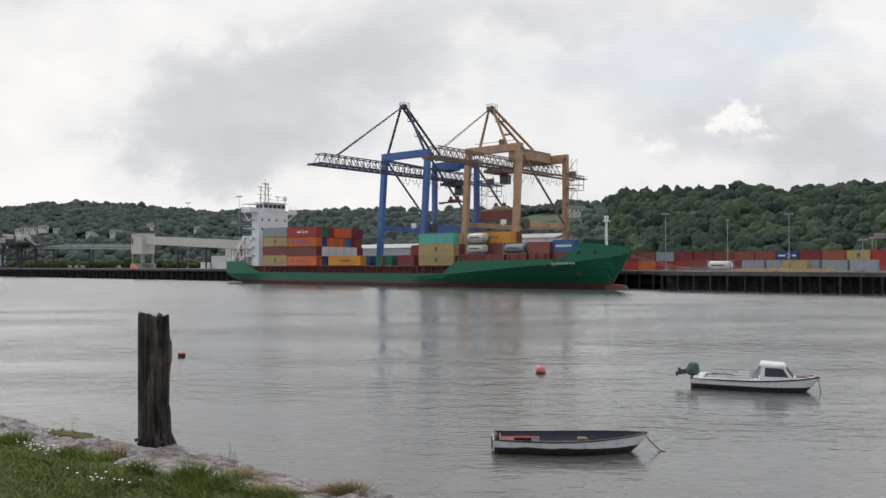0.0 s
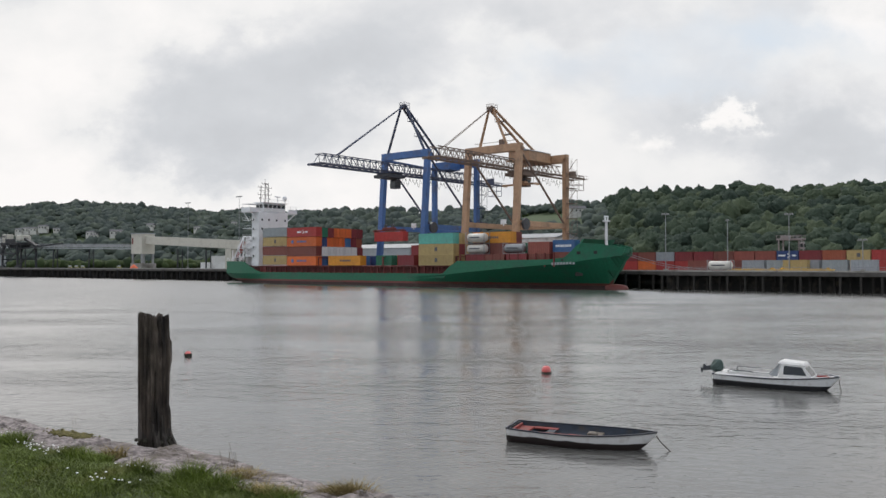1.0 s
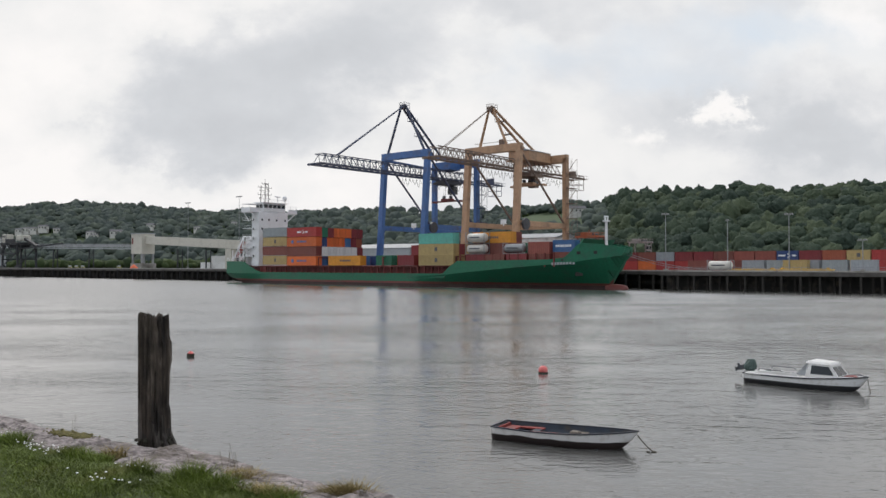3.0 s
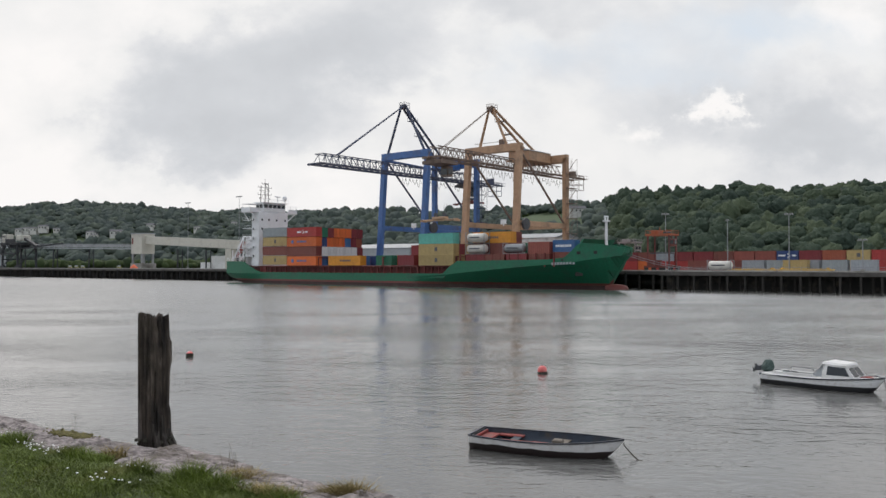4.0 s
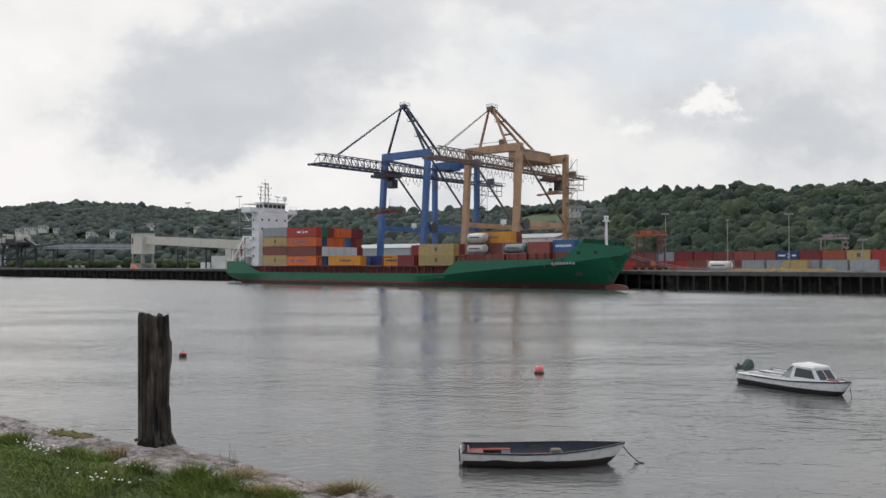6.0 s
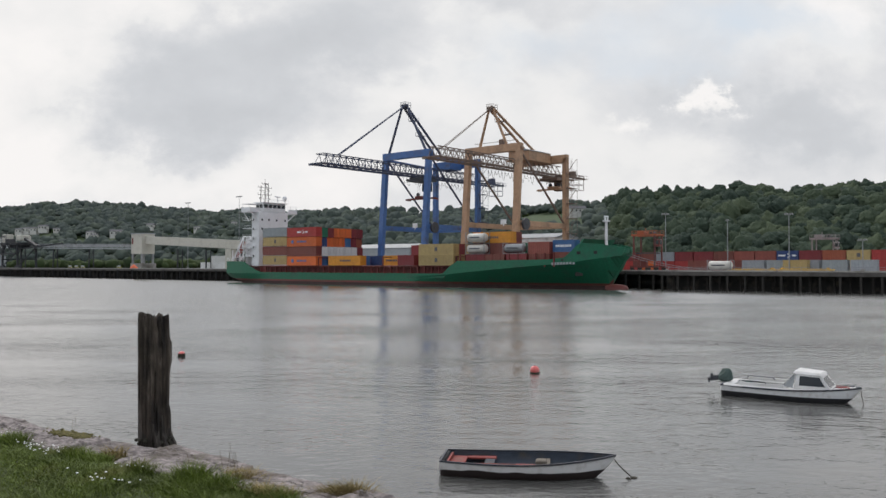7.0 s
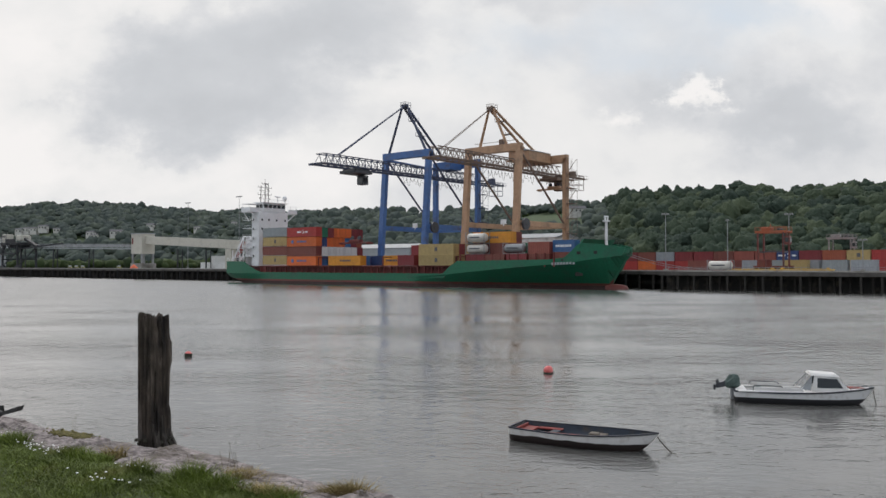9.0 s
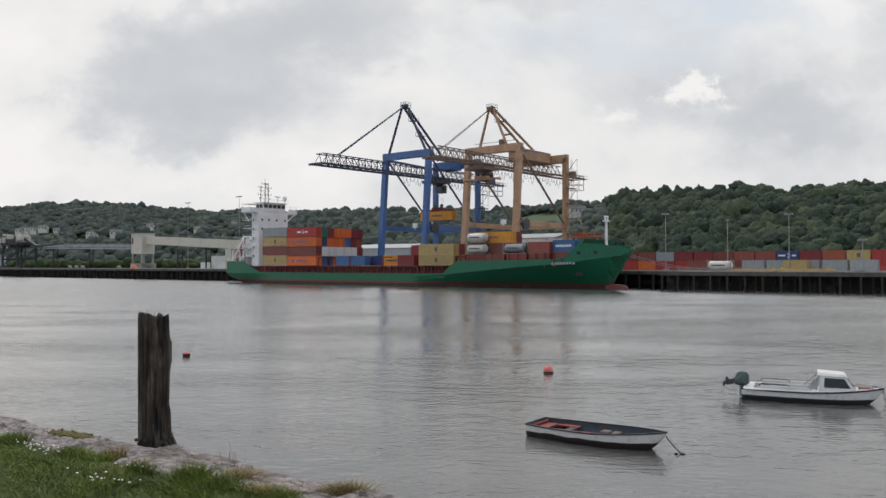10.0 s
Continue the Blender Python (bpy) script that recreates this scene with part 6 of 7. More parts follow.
def dinghy():
    r = thing("rowing_dinghy", pose(3.8, 24.7, 0), "white wooden rowing dinghy with navy gunwale and red seat, moored", "dinghy")
    outer = boat_rows(4.6, 1.62, 0.57, 0.43, 0.16, 2.3, n=26, m=12)
    part("hull", hull_mesh(outer, -9, waterline_material("dinghy_hull", 0.22, (0.72, 0.71, 0.69), (0.025, 0.016, 0.014), 0.10), M_FOUL), None, r)
    inner = boat_rows(4.40, 1.56, 0.56, 0.42, 0.06, 2.3, n=22, m=8, inset=0.05)
    part("lining", hull_mesh(inner, 0.06, M_INBLUE, M_INBLUE), None, r, "faded blue painted inside")
    gunwale(outer, 0.026, M_TRIM, r)
    for x, m in ((-1.05, M_INBLUE), (0.45, M_BENCH), (1.35, M_INBLUE)):
        hw = 0.62 if x < 1 else 0.44
        part("thwart", MB().box(x - 0.13, x + 0.13, -hw, hw, 0.24, 0.28, c=0.01), m, r)
    part("stern_seat", MB().box(-2.14, -1.70, -0.52, 0.52, 0.26, 0.31, c=0.01), M_INRED, r, "red painted stern seat")
    part("inner_transom", MB().box(-2.16, -2.10, -0.54, 0.54, 0.05, 0.40, c=0.01), M_INRED, r)
    part("bottom_boards", MB().box(-1.65, 1.2, -0.5, 0.5, -0.01, 0.03), M_INBLUE, r)
    part("oar", MB().tube((-1.9, -0.50, 0.34), (-0.3, -0.52, 0.36), 0.03).box(-0.3, 0.2, -0.6, -0.44, 0.35, 0.38), M_INRED, r, "red painted oar")
    part("bailer_box", MB().box(0.2, 0.5, -0.25, 0.05, 0.285, 0.42, c=0.03), M_BENCH, r)
    part("side_seat", MB().box(-1.70, -0.9, 0.38, 0.62, 0.26, 0.30, c=0.01), M_INRED, r, "red painted side seat")
    part("transom_board", MB().box(-2.36, -2.30, -0.50, 0.50, 0.08, 0.40, c=0.01), M_BOATW, r)
    part("rudder_pintle", MB().box(-2.40, -2.33, -0.05, 0.05, 0.05, 0.40), M_TRIM, r)
    pts = [(2.28 + 0.50 * k / 8, 0, 0.46 - 0.50 * (k / 8) ** 0.8) for k in range(9)]
    part("mooring_line", MB().path(pts, 0.018, 6), M_ROPE, r)
    part("weed_tuft", MB().ball((2.78, 0, -0.01), 0.09, squash=0.4).ball((2.62, -0.08, -0.01), 0.06, squash=0.5), M_WEED, r)
    return r


DINGHY = dinghy()


def motor_boat():
    r = thing("cabin_boat", pose(14, 36, 0), "small white motor boat with cuddy cabin and tilted outboard, moored", "motor boat")
    outer = boat_rows(5.35, 1.95, 0.66, 0.47, 0.24, 2.6, n=28, m=12, transom=0.88)
    part("hull", hull_mesh(outer, -9, waterline_material("cabin_boat_hull", 0.23, (0.74, 0.74, 0.73), (0.02, 0.02, 0.022), 0.02), M_FOUL), None, r)
    gunwale(outer, 0.035, M_TRIM, r, "rubbing_strake")
    # side decks and foredeck
    dk = MB()
    for i in range(9, 28):
        a, b = outer[i], outer[i + 1]
        dk.add([(a[0][0], a[0][1] * 0.97, a[0][2] + 0.02), (b[0][0], b[0][1] * 0.97, b[0][2] + 0.02), (b[0][0], 0, b[0][2] + 0.06), (a[0][0], 0, a[0][2] + 0.06)], [(0, 1, 2, 3)])
        dk.add([(a[-1][0], a[-1][1] * 0.97, a[-1][2] + 0.02), (b[-1][0], b[-1][1] * 0.97, b[-1][2] + 0.02), (b[-1][0], 0, b[-1][2] + 0.06), (a[-1][0], 0, a[-1][2] + 0.06)], [(3, 2, 1, 0)])
    me = fix_normals(dk.mesh("foredeck", M_BOATW))
    # only the part ahead of the cockpit
    keep = MB()
    for f in me.polygons:
        if sum(me.vertices[i].co.x for i in f.vertices) / 4 > 0.05:
            keep.add([me.vertices[i].co[:] for i in f.vertices], [tuple(range(4))])
    part("foredeck", keep, M_BOATW, r)
    inner = boat_rows(5.1, 1.88, 0.64, 0.45, 0.02, 2.6, n=22, m=8, inset=0.10, transom=0.88)
    part("lining", hull_mesh(inner, -9, M_BOATW, M_BOATW), None, r)
    for y in (-0.86, 0.86):
        part("side_deck", MB().box(-2.55, 0.1, y - 0.1, y + 0.1, 0.46, 0.52, c=0.02), M_BOATW, r)
        part("cockpit_coaming", MB().box(-1.95, -0.1, y - (0.02 if y > 0 else 0) - 0.0, y + 0.04, 0.52, 0.66, c=0.015), M_BOATW, r)
        part("side_bench", MB().box(-2.2, -0.3, min(y, y * 0.55), max(y, y * 0.55), 0.20, 0.26, c=0.02), M_BENCH, r)
    part("aft_deck", MB().box(-2.62, -2.2, -0.80, 0.80, 0.44, 0.51, c=0.02), M_BOATW, r)
    # cabin: sloping sides and windscreen
    x0, x1, z0, z1 = 0.25, 1.50, 0.53, 1.16
    low = [(x0, -0.80, z0), (x1 + 0.20, -0.62, z0), (x1 + 0.20, 0.62, z0), (x0, 0.80, z0)]
    top = [(x0 + 0.12, -0.62, z1), (x1 - 0.22, -0.54, z1 - 0.05), (x1 - 0.22, 0.54, z1 - 0.05), (x0 + 0.12, 0.62, z1)]
    cab = part("cabin", MB().add(low + top, [(0, 1, 5, 4), (1, 2, 6, 5), (2, 3, 7, 6), (4, 5, 6, 7)]), M_BOATW, r)
    part("cabin_roof", MB().add([(x0 - 0.02, -0.66, z1 + 0.0), (x1 - 0.16, -0.57, z1 - 0.05), (x1 - 0.16, 0.57, z1 - 0.05), (x0 - 0.02, 0.66, z1), (x0 + 0.02, -0.55, z1 + 0.09), (x1 - 0.25, -0.48, z1 + 0.04), (x1 - 0.25, 0.48, z1 + 0.04), (x0 + 0.02, 0.55, z1 + 0.09)], [(0, 3, 2, 1), (4, 5, 6, 7), (0, 1, 5, 4), (1, 2, 6, 5), (2, 3, 7, 6), (3, 0, 4, 7)]), M_BOATW, cab)

    def pane(a, b, c, d, u0, u1, v0, v1, name):
        a, b, c, d = (Vector(p) for p in (a, b, c, d))
        n = (b - a).cross(d - a).normalized() * 0.012

        def at(u, v):
            return (a * (1 - u) + b * u) * (1 - v) + (d * (1 - u) + c * u) * v
        q = [at(u0, v0), at(u1, v0), at(u1, v1), at(u0, v1)]
        part(name, MB().add([p + n for p in q] + [p - n for p in q], [(0, 1, 2, 3), (7, 6, 5, 4), (0, 4, 5, 1), (1, 5, 6, 2), (2, 6, 7, 3), (3, 7, 4, 0)]), M_GLASS, cab)
    pane(low[0], low[1], top[1], top[0], 0.14, 0.88, 0.24, 0.86, "side_window")
    pane(low[3], low[2], top[2], top[3], 0.14, 0.88, 0.24, 0.86, "side_window")
    pane(low[1], low[2], top[2], top[1], 0.08, 0.47, 0.2, 0.85, "windscreen")
    pane(low[1], low[2], top[2], top[1], 0.53, 0.92, 0.2, 0.85, "windscreen")
    for y in (-0.72, 0.72):
        sup = MB().tube((-0.25, y, 0.55), (0.3, y * 0.9, 1.15), 0.018).tube((0.0, y, 0.55), (0.3, y * 0.9, 1.15), 0.016)
        part("canopy_support", sup, M_STEEL, cab)
    part("canopy_flap", MB().add([(0.22, -0.74, 0.56), (0.3, -0.62, 1.15), (-0.12, -0.75, 0.62), (0.22, -0.72, 0.56), (0.3, -0.60, 1.15), (-0.12, -0.73, 0.62)], [(0, 1, 2), (5, 4, 3), (0, 3, 4, 1), (1, 4, 5, 2), (2, 5, 3, 0)]), M_GREYCLAD, cab, "clear grey canopy side flap")
    part("hatch", MB().box(1.75, 2.30, -0.25, 0.25, 0.62, 0.665, c=0.01), M_INRED, r, "dull red foredeck hatch")
    part("bow_cleat", MB().box(2.25, 2.45, -0.04, 0.04, 0.68, 0.76).box(2.5, 2.66, -0.10, 0.10, 0.66, 0.72), M_STEEL, r)
    for y in (-1, 1):
        part("bow_rail", MB().path([(1.7, y * 0.5, 0.62), (1.9, y * 0.42, 0.72), (2.3, y * 0.2, 0.76)], 0.012), M_STEEL, r)
    om = part("outboard_bracket", MB().box(-2.80, -2.64, -0.14, 0.14, 0.05, 0.60, c=0.02), M_STEEL, r)
    cow = MB()
    rows = []
    for k, (zz, rx, ry) in enumerate(((0.50, 0.20, 0.16), (0.60, 0.31, 0.24), (0.74, 0.34, 0.25), (0.92, 0.25, 0.20), (1.05, 0.13, 0.11), (1.08, 0.02, 0.02))):
        rows.append([(-2.74 + rx * math.cos(a * 0.5236) + 0.10 * k / 5 + 0.12 * noise.noise(Vector((a * 1.3, k * 1.7, 3))), ry * math.sin(a * 0.5236) + 0.10 * noise.noise(Vector((a * 1.3, k * 1.7, 7))), zz) for a in range(12)])
    part("outboard_cover", cow.grid(rows, 0, True), M_MOTOR, r, "green tarpaulin wrapped outboard head")
    part("outboard_leg", MB().bar((-2.80, 0, 0.72), (-3.36, 0, 0.56), 0.16, 0.26, w2=0.10, h2=0.18).bar((-3.26, 0, 0.58), (-3.34, 0, 0.80), 0.06, 0.12), M_DSTEEL, om)
    prop = MB().tube((-3.32, 0, 0.55), (-3.48, 0, 0.53), 0.06)
    for a in range(3):
        c, s_ = math.cos(a * 2.094 + 0.4), math.sin(a * 2.094 + 0.4)
        prop.bar((-3.43, 0, 0.54), (-3.44, 0.15 * c, 0.54 + 0.15 * s_), 0.09, 0.03)
    part("propeller", prop, M_DSTEEL, om)
    part("steering_ladder", MB().bar((-2.70, 0.3, 0.0), (-2.68, 0.3, 0.48), 0.06).bar((-2.70, 0.5, 0.0), (-2.68, 0.5, 0.48), 0.06), M_STEEL, r)
    part("cockpit_bundle", MB().ball((-1.72, -0.2, 0.45), 0.23, 9, 6, 0, 0.8), M_MOTOR, r, "dark bundled sheet in the cockpit")
    for y in (-0.74, 0.74):
        part("cockpit_rail", MB().path([(-2.0, y, 0.62), (-1.9, y, 0.72), (-0.9, y, 0.70), (-0.8, y, 0.62)], 0.02), M_DSTEEL, r)
    part("mooring_line", MB().path([(2.66, 0, 0.60), (2.70, 0, 0.3), (2.78, 0, -0.06)], 0.015), M_ROPE, r)
    return r


MOTOR_BOAT = motor_boat()


def mooring_buoy(d, label, m, band):
    r = thing("mooring_buoy", pose(0, 0, 0), label, "buoy", "mooring buoys")
    part("float", MB().ball((0, 0, d * 0.30), d / 2, 16, 10), m, r, smooth=True)
    part("collar", MB().tube((0, 0, -0.06), (0, 0, d * band), d * 0.5, 16, r2=d * 0.53), M_WEED, r, "dark weedy waterline band")
    part("lifting_eye", MB().tube((0, 0, d * 0.78), (0, 0, d * 0.88), 0.035, 8), M_DSTEEL, r)
    return r


BUOY_A = mooring_buoy(0.50, "faded pink round mooring buoy with weedy waterline", M_BUOY, 0.16)
BUOY_B = mooring_buoy(0.44, "dark red mooring buoy covered in weed", M_BUOY, 0.48)


# ------------------------------------------------------------------ near bank: stone coping, lawn, timber post
EDGE_D, EDGE_N = Vector((0.814, -0.581, 0)), Vector((0.581, 0.814, 0))
TOP = 4.1


def bank_at(t, n, z):
    return EDGE_D * t + EDGE_N * n + Vector((0, 0, z))


def near_bank():
    q = [bank_at(-60, 3.6, 0), bank_at(60, 3.6, 0), bank_at(60, -60, 0), bank_at(-60, -60, 0)]
    rows = []
    for i in range(41):
        t = -60 + 3 * i if not 12 <= i <= 28 else -24 + (i - 12) * 3.0
        rows.append([bank_at(t, n, TOP + 0.02 + 0.03 * noise.noise(Vector((t * 0.8, n * 1.3, 0))) - 0.06) for n in (3.80, 3.5, 3.2, 2.6, 1.8, 0.5, -3, -15, -60)])
    mb = MB().grid(rows)
    structure("lawn", mb, M_GRASSG, "short green grass on the near river bank", "lawn", smooth=True)
    wall = [bank_at(-60, 4.06, 0), bank_at(60, 4.06, 0), bank_at(60, 3.5, 0), bank_at(-60, 3.5, 0)]
    root = structure("river_wall", MB().add([p + Vector((0, 0, -2)) for p in wall] + [p + Vector((0, 0, TOP - 0.28)) for p in wall], [(3, 2, 1, 0), (4, 5, 6, 7), (0, 1, 5, 4), (1, 2, 6, 5), (2, 3, 7, 6), (3, 0, 4, 7)]), M_STONE, "old rough stone river wall with worn coping", "wall")
    rng = random.Random(8)
    edge = [(-30, 4.2), (-8.6, 4.16), (-7.95, 4.20), (-7.6, 4.10), (-6.9, 4.14), (-6.4, 4.20), (-5.8, 4.27), (-4.8, 4.25), (-4.62, 4.13), (-4.0, 4.18), (-3.4, 4.14), (-2.0, 4.16), (14, 4.18)]
    joints = [-30, -28.4, -26.9, -25, -23.6, -22, -20.3, -19, -17.2, -15.6, -14, -12.5, -11, -9.4, -7.92, -6.55, -5.72, -4.70, -3.62, -2.5, -1.1, 0.3, 1.9, 3.2, 4.8, 6.3, 8, 9.6, 11.2, 12.6, 14]
    for t, t1 in zip(joints, joints[1:]):
        w = t1 - t
        near = -9.5 < t < -2
        bm = bmesh.new()
        bmesh.ops.create_grid(bm, x_segments=52 if near else 14, y_segments=26 if near else 8, size=0.5)
        off = Vector((rng.uniform(0, 50), rng.uniform(0, 50), 0))
        dz, tilt, skew = rng.uniform(-0.025, 0.02), rng.uniform(-0.02, 0.02), rng.uniform(-0.12, 0.12)
        split = rng.uniform(0.45, 0.7)
        for v in bm.verts:
            u, k = v.co.x + 0.5, v.co.y + 0.5
            along = t + 0.008 + u * (w - 0.016) + skew * (k - 0.5)
            n0, n1 = lerp(along, [(-30, 3.6), (-7.5, 3.62), (-5.3, 3.62), (-4.7, 3.70), (-3.8, 3.71), (14, 3.68)]), lerp(along, edge)
            p3 = Vector((along * 5, k * 3, 0)) + off
            rim = min(min(u, 1 - u) * w, min(k, 1 - k) * 0.75)
            z = TOP + dz + tilt * (u - 0.5) * 2
            z += 0.014 * noise.noise(p3 * 0.4) + 0.004 * noise.noise(p3 * 1.7) + 0.003 * noise.noise(p3 * 5.0)
            # split layers of the slab stand in low steps, a long crack runs through it
            z += 0.010 * round(1.2 * noise.noise(Vector((along * 1.4, k * 4.0, 5)) + off))
            z -= 0.030 * max(0.0, 1 - abs(k - split - 0.12 * noise.noise(Vector((along * 1.7, 0, 2)))) / 0.03)
            z -= 0.022 * max(0.0, 1 - abs(noise.noise(p3 * 0.32 + Vector((3, 7, 0)))) / 0.04)
            z -= 0.035 * max(0.0, 1 - rim / 0.05) ** 2
            v.co = bank_at(along + 0.02 * noise.noise(p3 * 0.9), n0 + (n1 - n0) * k + (0.035 * noise.noise(p3 * 1.1 + Vector((9, 0, 0))) + 0.015 * noise.noise(p3 * 3.3)) * k, z)
        ext = bmesh.ops.extrude_face_region(bm, geom=list(bm.faces))
        for g in ext["geom"]:
            if isinstance(g, bmesh.types.BMVert):
                g.co.z = TOP - 0.29
        bmesh.ops.recalc_face_normals(bm, faces=bm.faces)
        me = bpy.data.meshes.new("coping_stone")
        bm.to_mesh(me)
        bm.free()
        me.materials.append(M_STONE)
        part("coping_stone", me, None, root)


near_bank()


def timber_post():
    c = Vector((-2.68, 7.62, 0))
    r = thing("timber_post", Matrix.Translation(c), "old weathered split timber mooring post standing in the river", "post")
    mb, rows, N = MB(), [], 96
    side = [(-1.5, 0.185), (3.90, 0.200), (3.95, 0.195), (4.01, 0.165), (4.06, 0.145), (4.26, 0.138), (4.285, 0.122), (4.56, 0.130), (4.66, 0.138), (4.72, 0.152), (4.90, 0.150), (4.93, 0.130), (5.2, 0.122)]

    def splinter(a, z):
        """Long fibres that have broken away at different heights."""
        out = 0.0
        for cells, depth, seed in ((9, 0.024, 1.0), (21, 0.009, 5.0)):
            c = math.floor(a / 6.28319 * cells + 0.35 * noise.noise(Vector((z * 1.1, seed, 0))))
            h = 0.35 + 0.5 * abs(math.sin(c * 12.9 + seed))
            out += depth * math.sin(c * 78.2 + 37.7 * math.floor(z / h + c * 0.37) + seed)
        return out

    for i in range(120):
        z = 1.0 + i * (4.135 / 119)
        row = []
        for j in range(N):
            a = 6.28319 * j / N
            right, left = max(0.0, math.cos(a)), max(0.0, -math.cos(a))
            rad = 0.126 * (1 - right) + (lerp(z, side) - 0.008) * right + splinter(a, z) * (0.8 - 0.35 * left)
            rad += 0.010 * noise.noise(Vector((math.cos(a) * 9, math.sin(a) * 9, z * 0.7)))
            rad -= 0.05 * max(0.0, 1 - abs(noise.noise(Vector((math.cos(a) * 3.0, math.sin(a) * 3.0, z * 0.3 + 4)))) / 0.05)
            top = z
            if i > 108:
                # the head is broken: a spike at one side, a gap beside it, a flat shoulder
                top += (i - 108) / 11 * (0.045 * noise.noise(Vector((math.cos(a) * 2.2, math.sin(a) * 2.2, 9))) - 0.16 * math.exp(-((math.cos(a) - 0.66) / 0.11) ** 2) + 0.02 * math.sin(j * 2.3))
            row.append((rad * math.cos(a) - 0.010 * (z - 4), rad * math.sin(a), top))
        rows.append(row)
    rows.append([(x * 0.72, y * 0.72, z - 0.01 + 0.03 * noise.noise(Vector((x * 14, y * 14, 0)))) for x, y, z in rows[-1]])
    rows.append([(x * 0.3, y * 0.3, z - 0.03) for x, y, z in rows[-1]])
    rows.append([(-0.01, 0, rows[-1][0][2] - 0.02)] * N)
    for a, b in zip(rows, rows[1:]):
        for j in range(N):
            q = [a[j], a[(j + 1) % N], b[(j + 1) % N], b[j]]
            wet = q[0][2] < 4.12 + 0.30 * noise.noise(Vector((q[0][0] * 22, q[0][1] * 22, q[0][2] * 0.5)))
            mb.add(q, [(0, 1, 2, 3)], 1 if wet else 0)
    me = mb.mesh("timber", [M_WOOD, M_WETWOOD])
    bm = bmesh.new()
    bm.from_mesh(me)
    bmesh.ops.remove_doubles(bm, verts=bm.verts, dist=0.0005)
    bmesh.ops.recalc_face_normals(bm, faces=bm.faces)
    bm.to_mesh(me)
    bm.free()
    part("timber", me, None, r)
    ms = MB()
    rng = random.Random(4)
    for _ in range(60):
        a, z = rng.uniform(-3.1, 0.2), rng.uniform(3.7, 4.02)
        ms.ball((0.150 * math.cos(a), 0.140 * math.sin(a), z), rng.uniform(0.012, 0.03), 6, 4, 0, 0.7)
    tagged(part("moss", ms, M_WEED, r, "dark wet weed round the foot"), kind="stuff")


timber_post()


def lawn_grass():
    rng = np.random.default_rng(2)
    V, Fc = [], []

    def blades(count, t0, t1, n0, n1, h0, h1, lean):
        t, n = rng.uniform(t0, t1, count), rng.uniform(n0, n1, count)
        dens = np.array([noise.noise(Vector((a * 1.6, b * 2.2, 3))) for a, b in zip(t, n)])
        h = rng.uniform(h0, h1, count) * (1 + 1.3 * dens)
        for a, b, hh in zip(t, n, h):
            p = bank_at(a, b, TOP - 0.05 + 0.03 * noise.noise(Vector((a * 0.8, b * 1.3, 0))))
            an = rng.uniform(0, 6.28)
            w = 0.0024 + 0.002 * rng.random()
            dx, dy = math.cos(an) * w, math.sin(an) * w
            lx, ly = rng.normal(0, lean) * hh, rng.normal(0, lean) * hh
            k = len(V)
            V.extend([(p.x - dx, p.y - dy, p.z), (p.x + dx, p.y + dy, p.z), (p.x + dx * 0.7 + lx * 0.4, p.y + dy * 0.7 + ly * 0.4, p.z + hh * 0.6), (p.x - dx * 0.7 + lx * 0.4, p.y - dy * 0.7 + ly * 0.4, p.z + hh * 0.6), (p.x + lx, p.y + ly, p.z + hh)])
            Fc.extend([(k, k + 1, k + 2, k + 3), (k + 3, k + 2, k + 4)])
    blades(150000, -9.4, -1.0, 1.9, 3.62, 0.018, 0.050, 0.9)
    blades(26000, -9.4, -5.0, 3.35, 3.66, 0.025, 0.060, 0.8)
    blades(16000, -5.4, -2.0, 3.40, 3.74, 0.030, 0.075, 0.7)
    for tc, nc in ((-7.1, 3.64), (-6.2, 3.64), (-5.9, 3.66), (-5.3, 3.66), (-4.8, 3.72), (-4.45, 3.76), (-4.25, 3.74), (-4.0, 3.76), (-3.9, 3.72)):
        blades(700, tc - 0.12, tc + 0.12, nc - 0.10, nc + 0.05, 0.05, 0.115, 0.55)
    blades(45000, -10.5, 3.0, -2.5, 2.2, 0.03, 0.07, 0.9)
    blades(9000, -1.0, 4.0, 2.0, 3.62, 0.03, 0.07, 0.9)
    me = bpy.data.meshes.new("grass")
    me.from_pydata(V, [], Fc)
    me.materials.append(M_BLADE)
    tagged(new("grass", me), "uneven short green grass with dry tufts", "grass", kind="stuff")
    V, Fc = [], []
    for tc, nc, cnt in ((-4.62, 3.98, 900), (-4.52, 3.92, 500), (-3.74, 4.02, 1100), (-3.60, 4.06, 600), (-3.95, 3.86, 160), (-5.9, 3.80, 180), (-4.15, 3.76, 420), (-4.0, 3.72, 300)):
        blades(cnt, tc - 0.09, tc + 0.09, nc - 0.05, nc + 0.05, 0.07, 0.14, 0.7)
    me = bpy.data.meshes.new("dry_grass")
    me.from_pydata(V, [], Fc)
    me.materials.append(M_DRYBLADE)
    tagged(new("dry_grass", me), "straw-coloured dry grass tufts in the wall joints", "grass", kind="stuff")
    # moss cushions and dry stalks on the coping
    r2 = random.Random(6)
    items = []
    for tc, nc, cnt, sp in ((-7.05, 4.05, 420, 0.10), (-6.85, 4.07, 260, 0.07), (-4.58, 3.98, 240, 0.06), (-3.70, 4.03, 260, 0.07), (-5.9, 3.80, 120, 0.08)):
        for _ in range(cnt):
            p = bank_at(tc + r2.gauss(0, sp), nc + r2.gauss(0, 0.035), TOP - 0.004)
            items.append((p[:], r2.uniform(0.006, 0.014), 0.6))
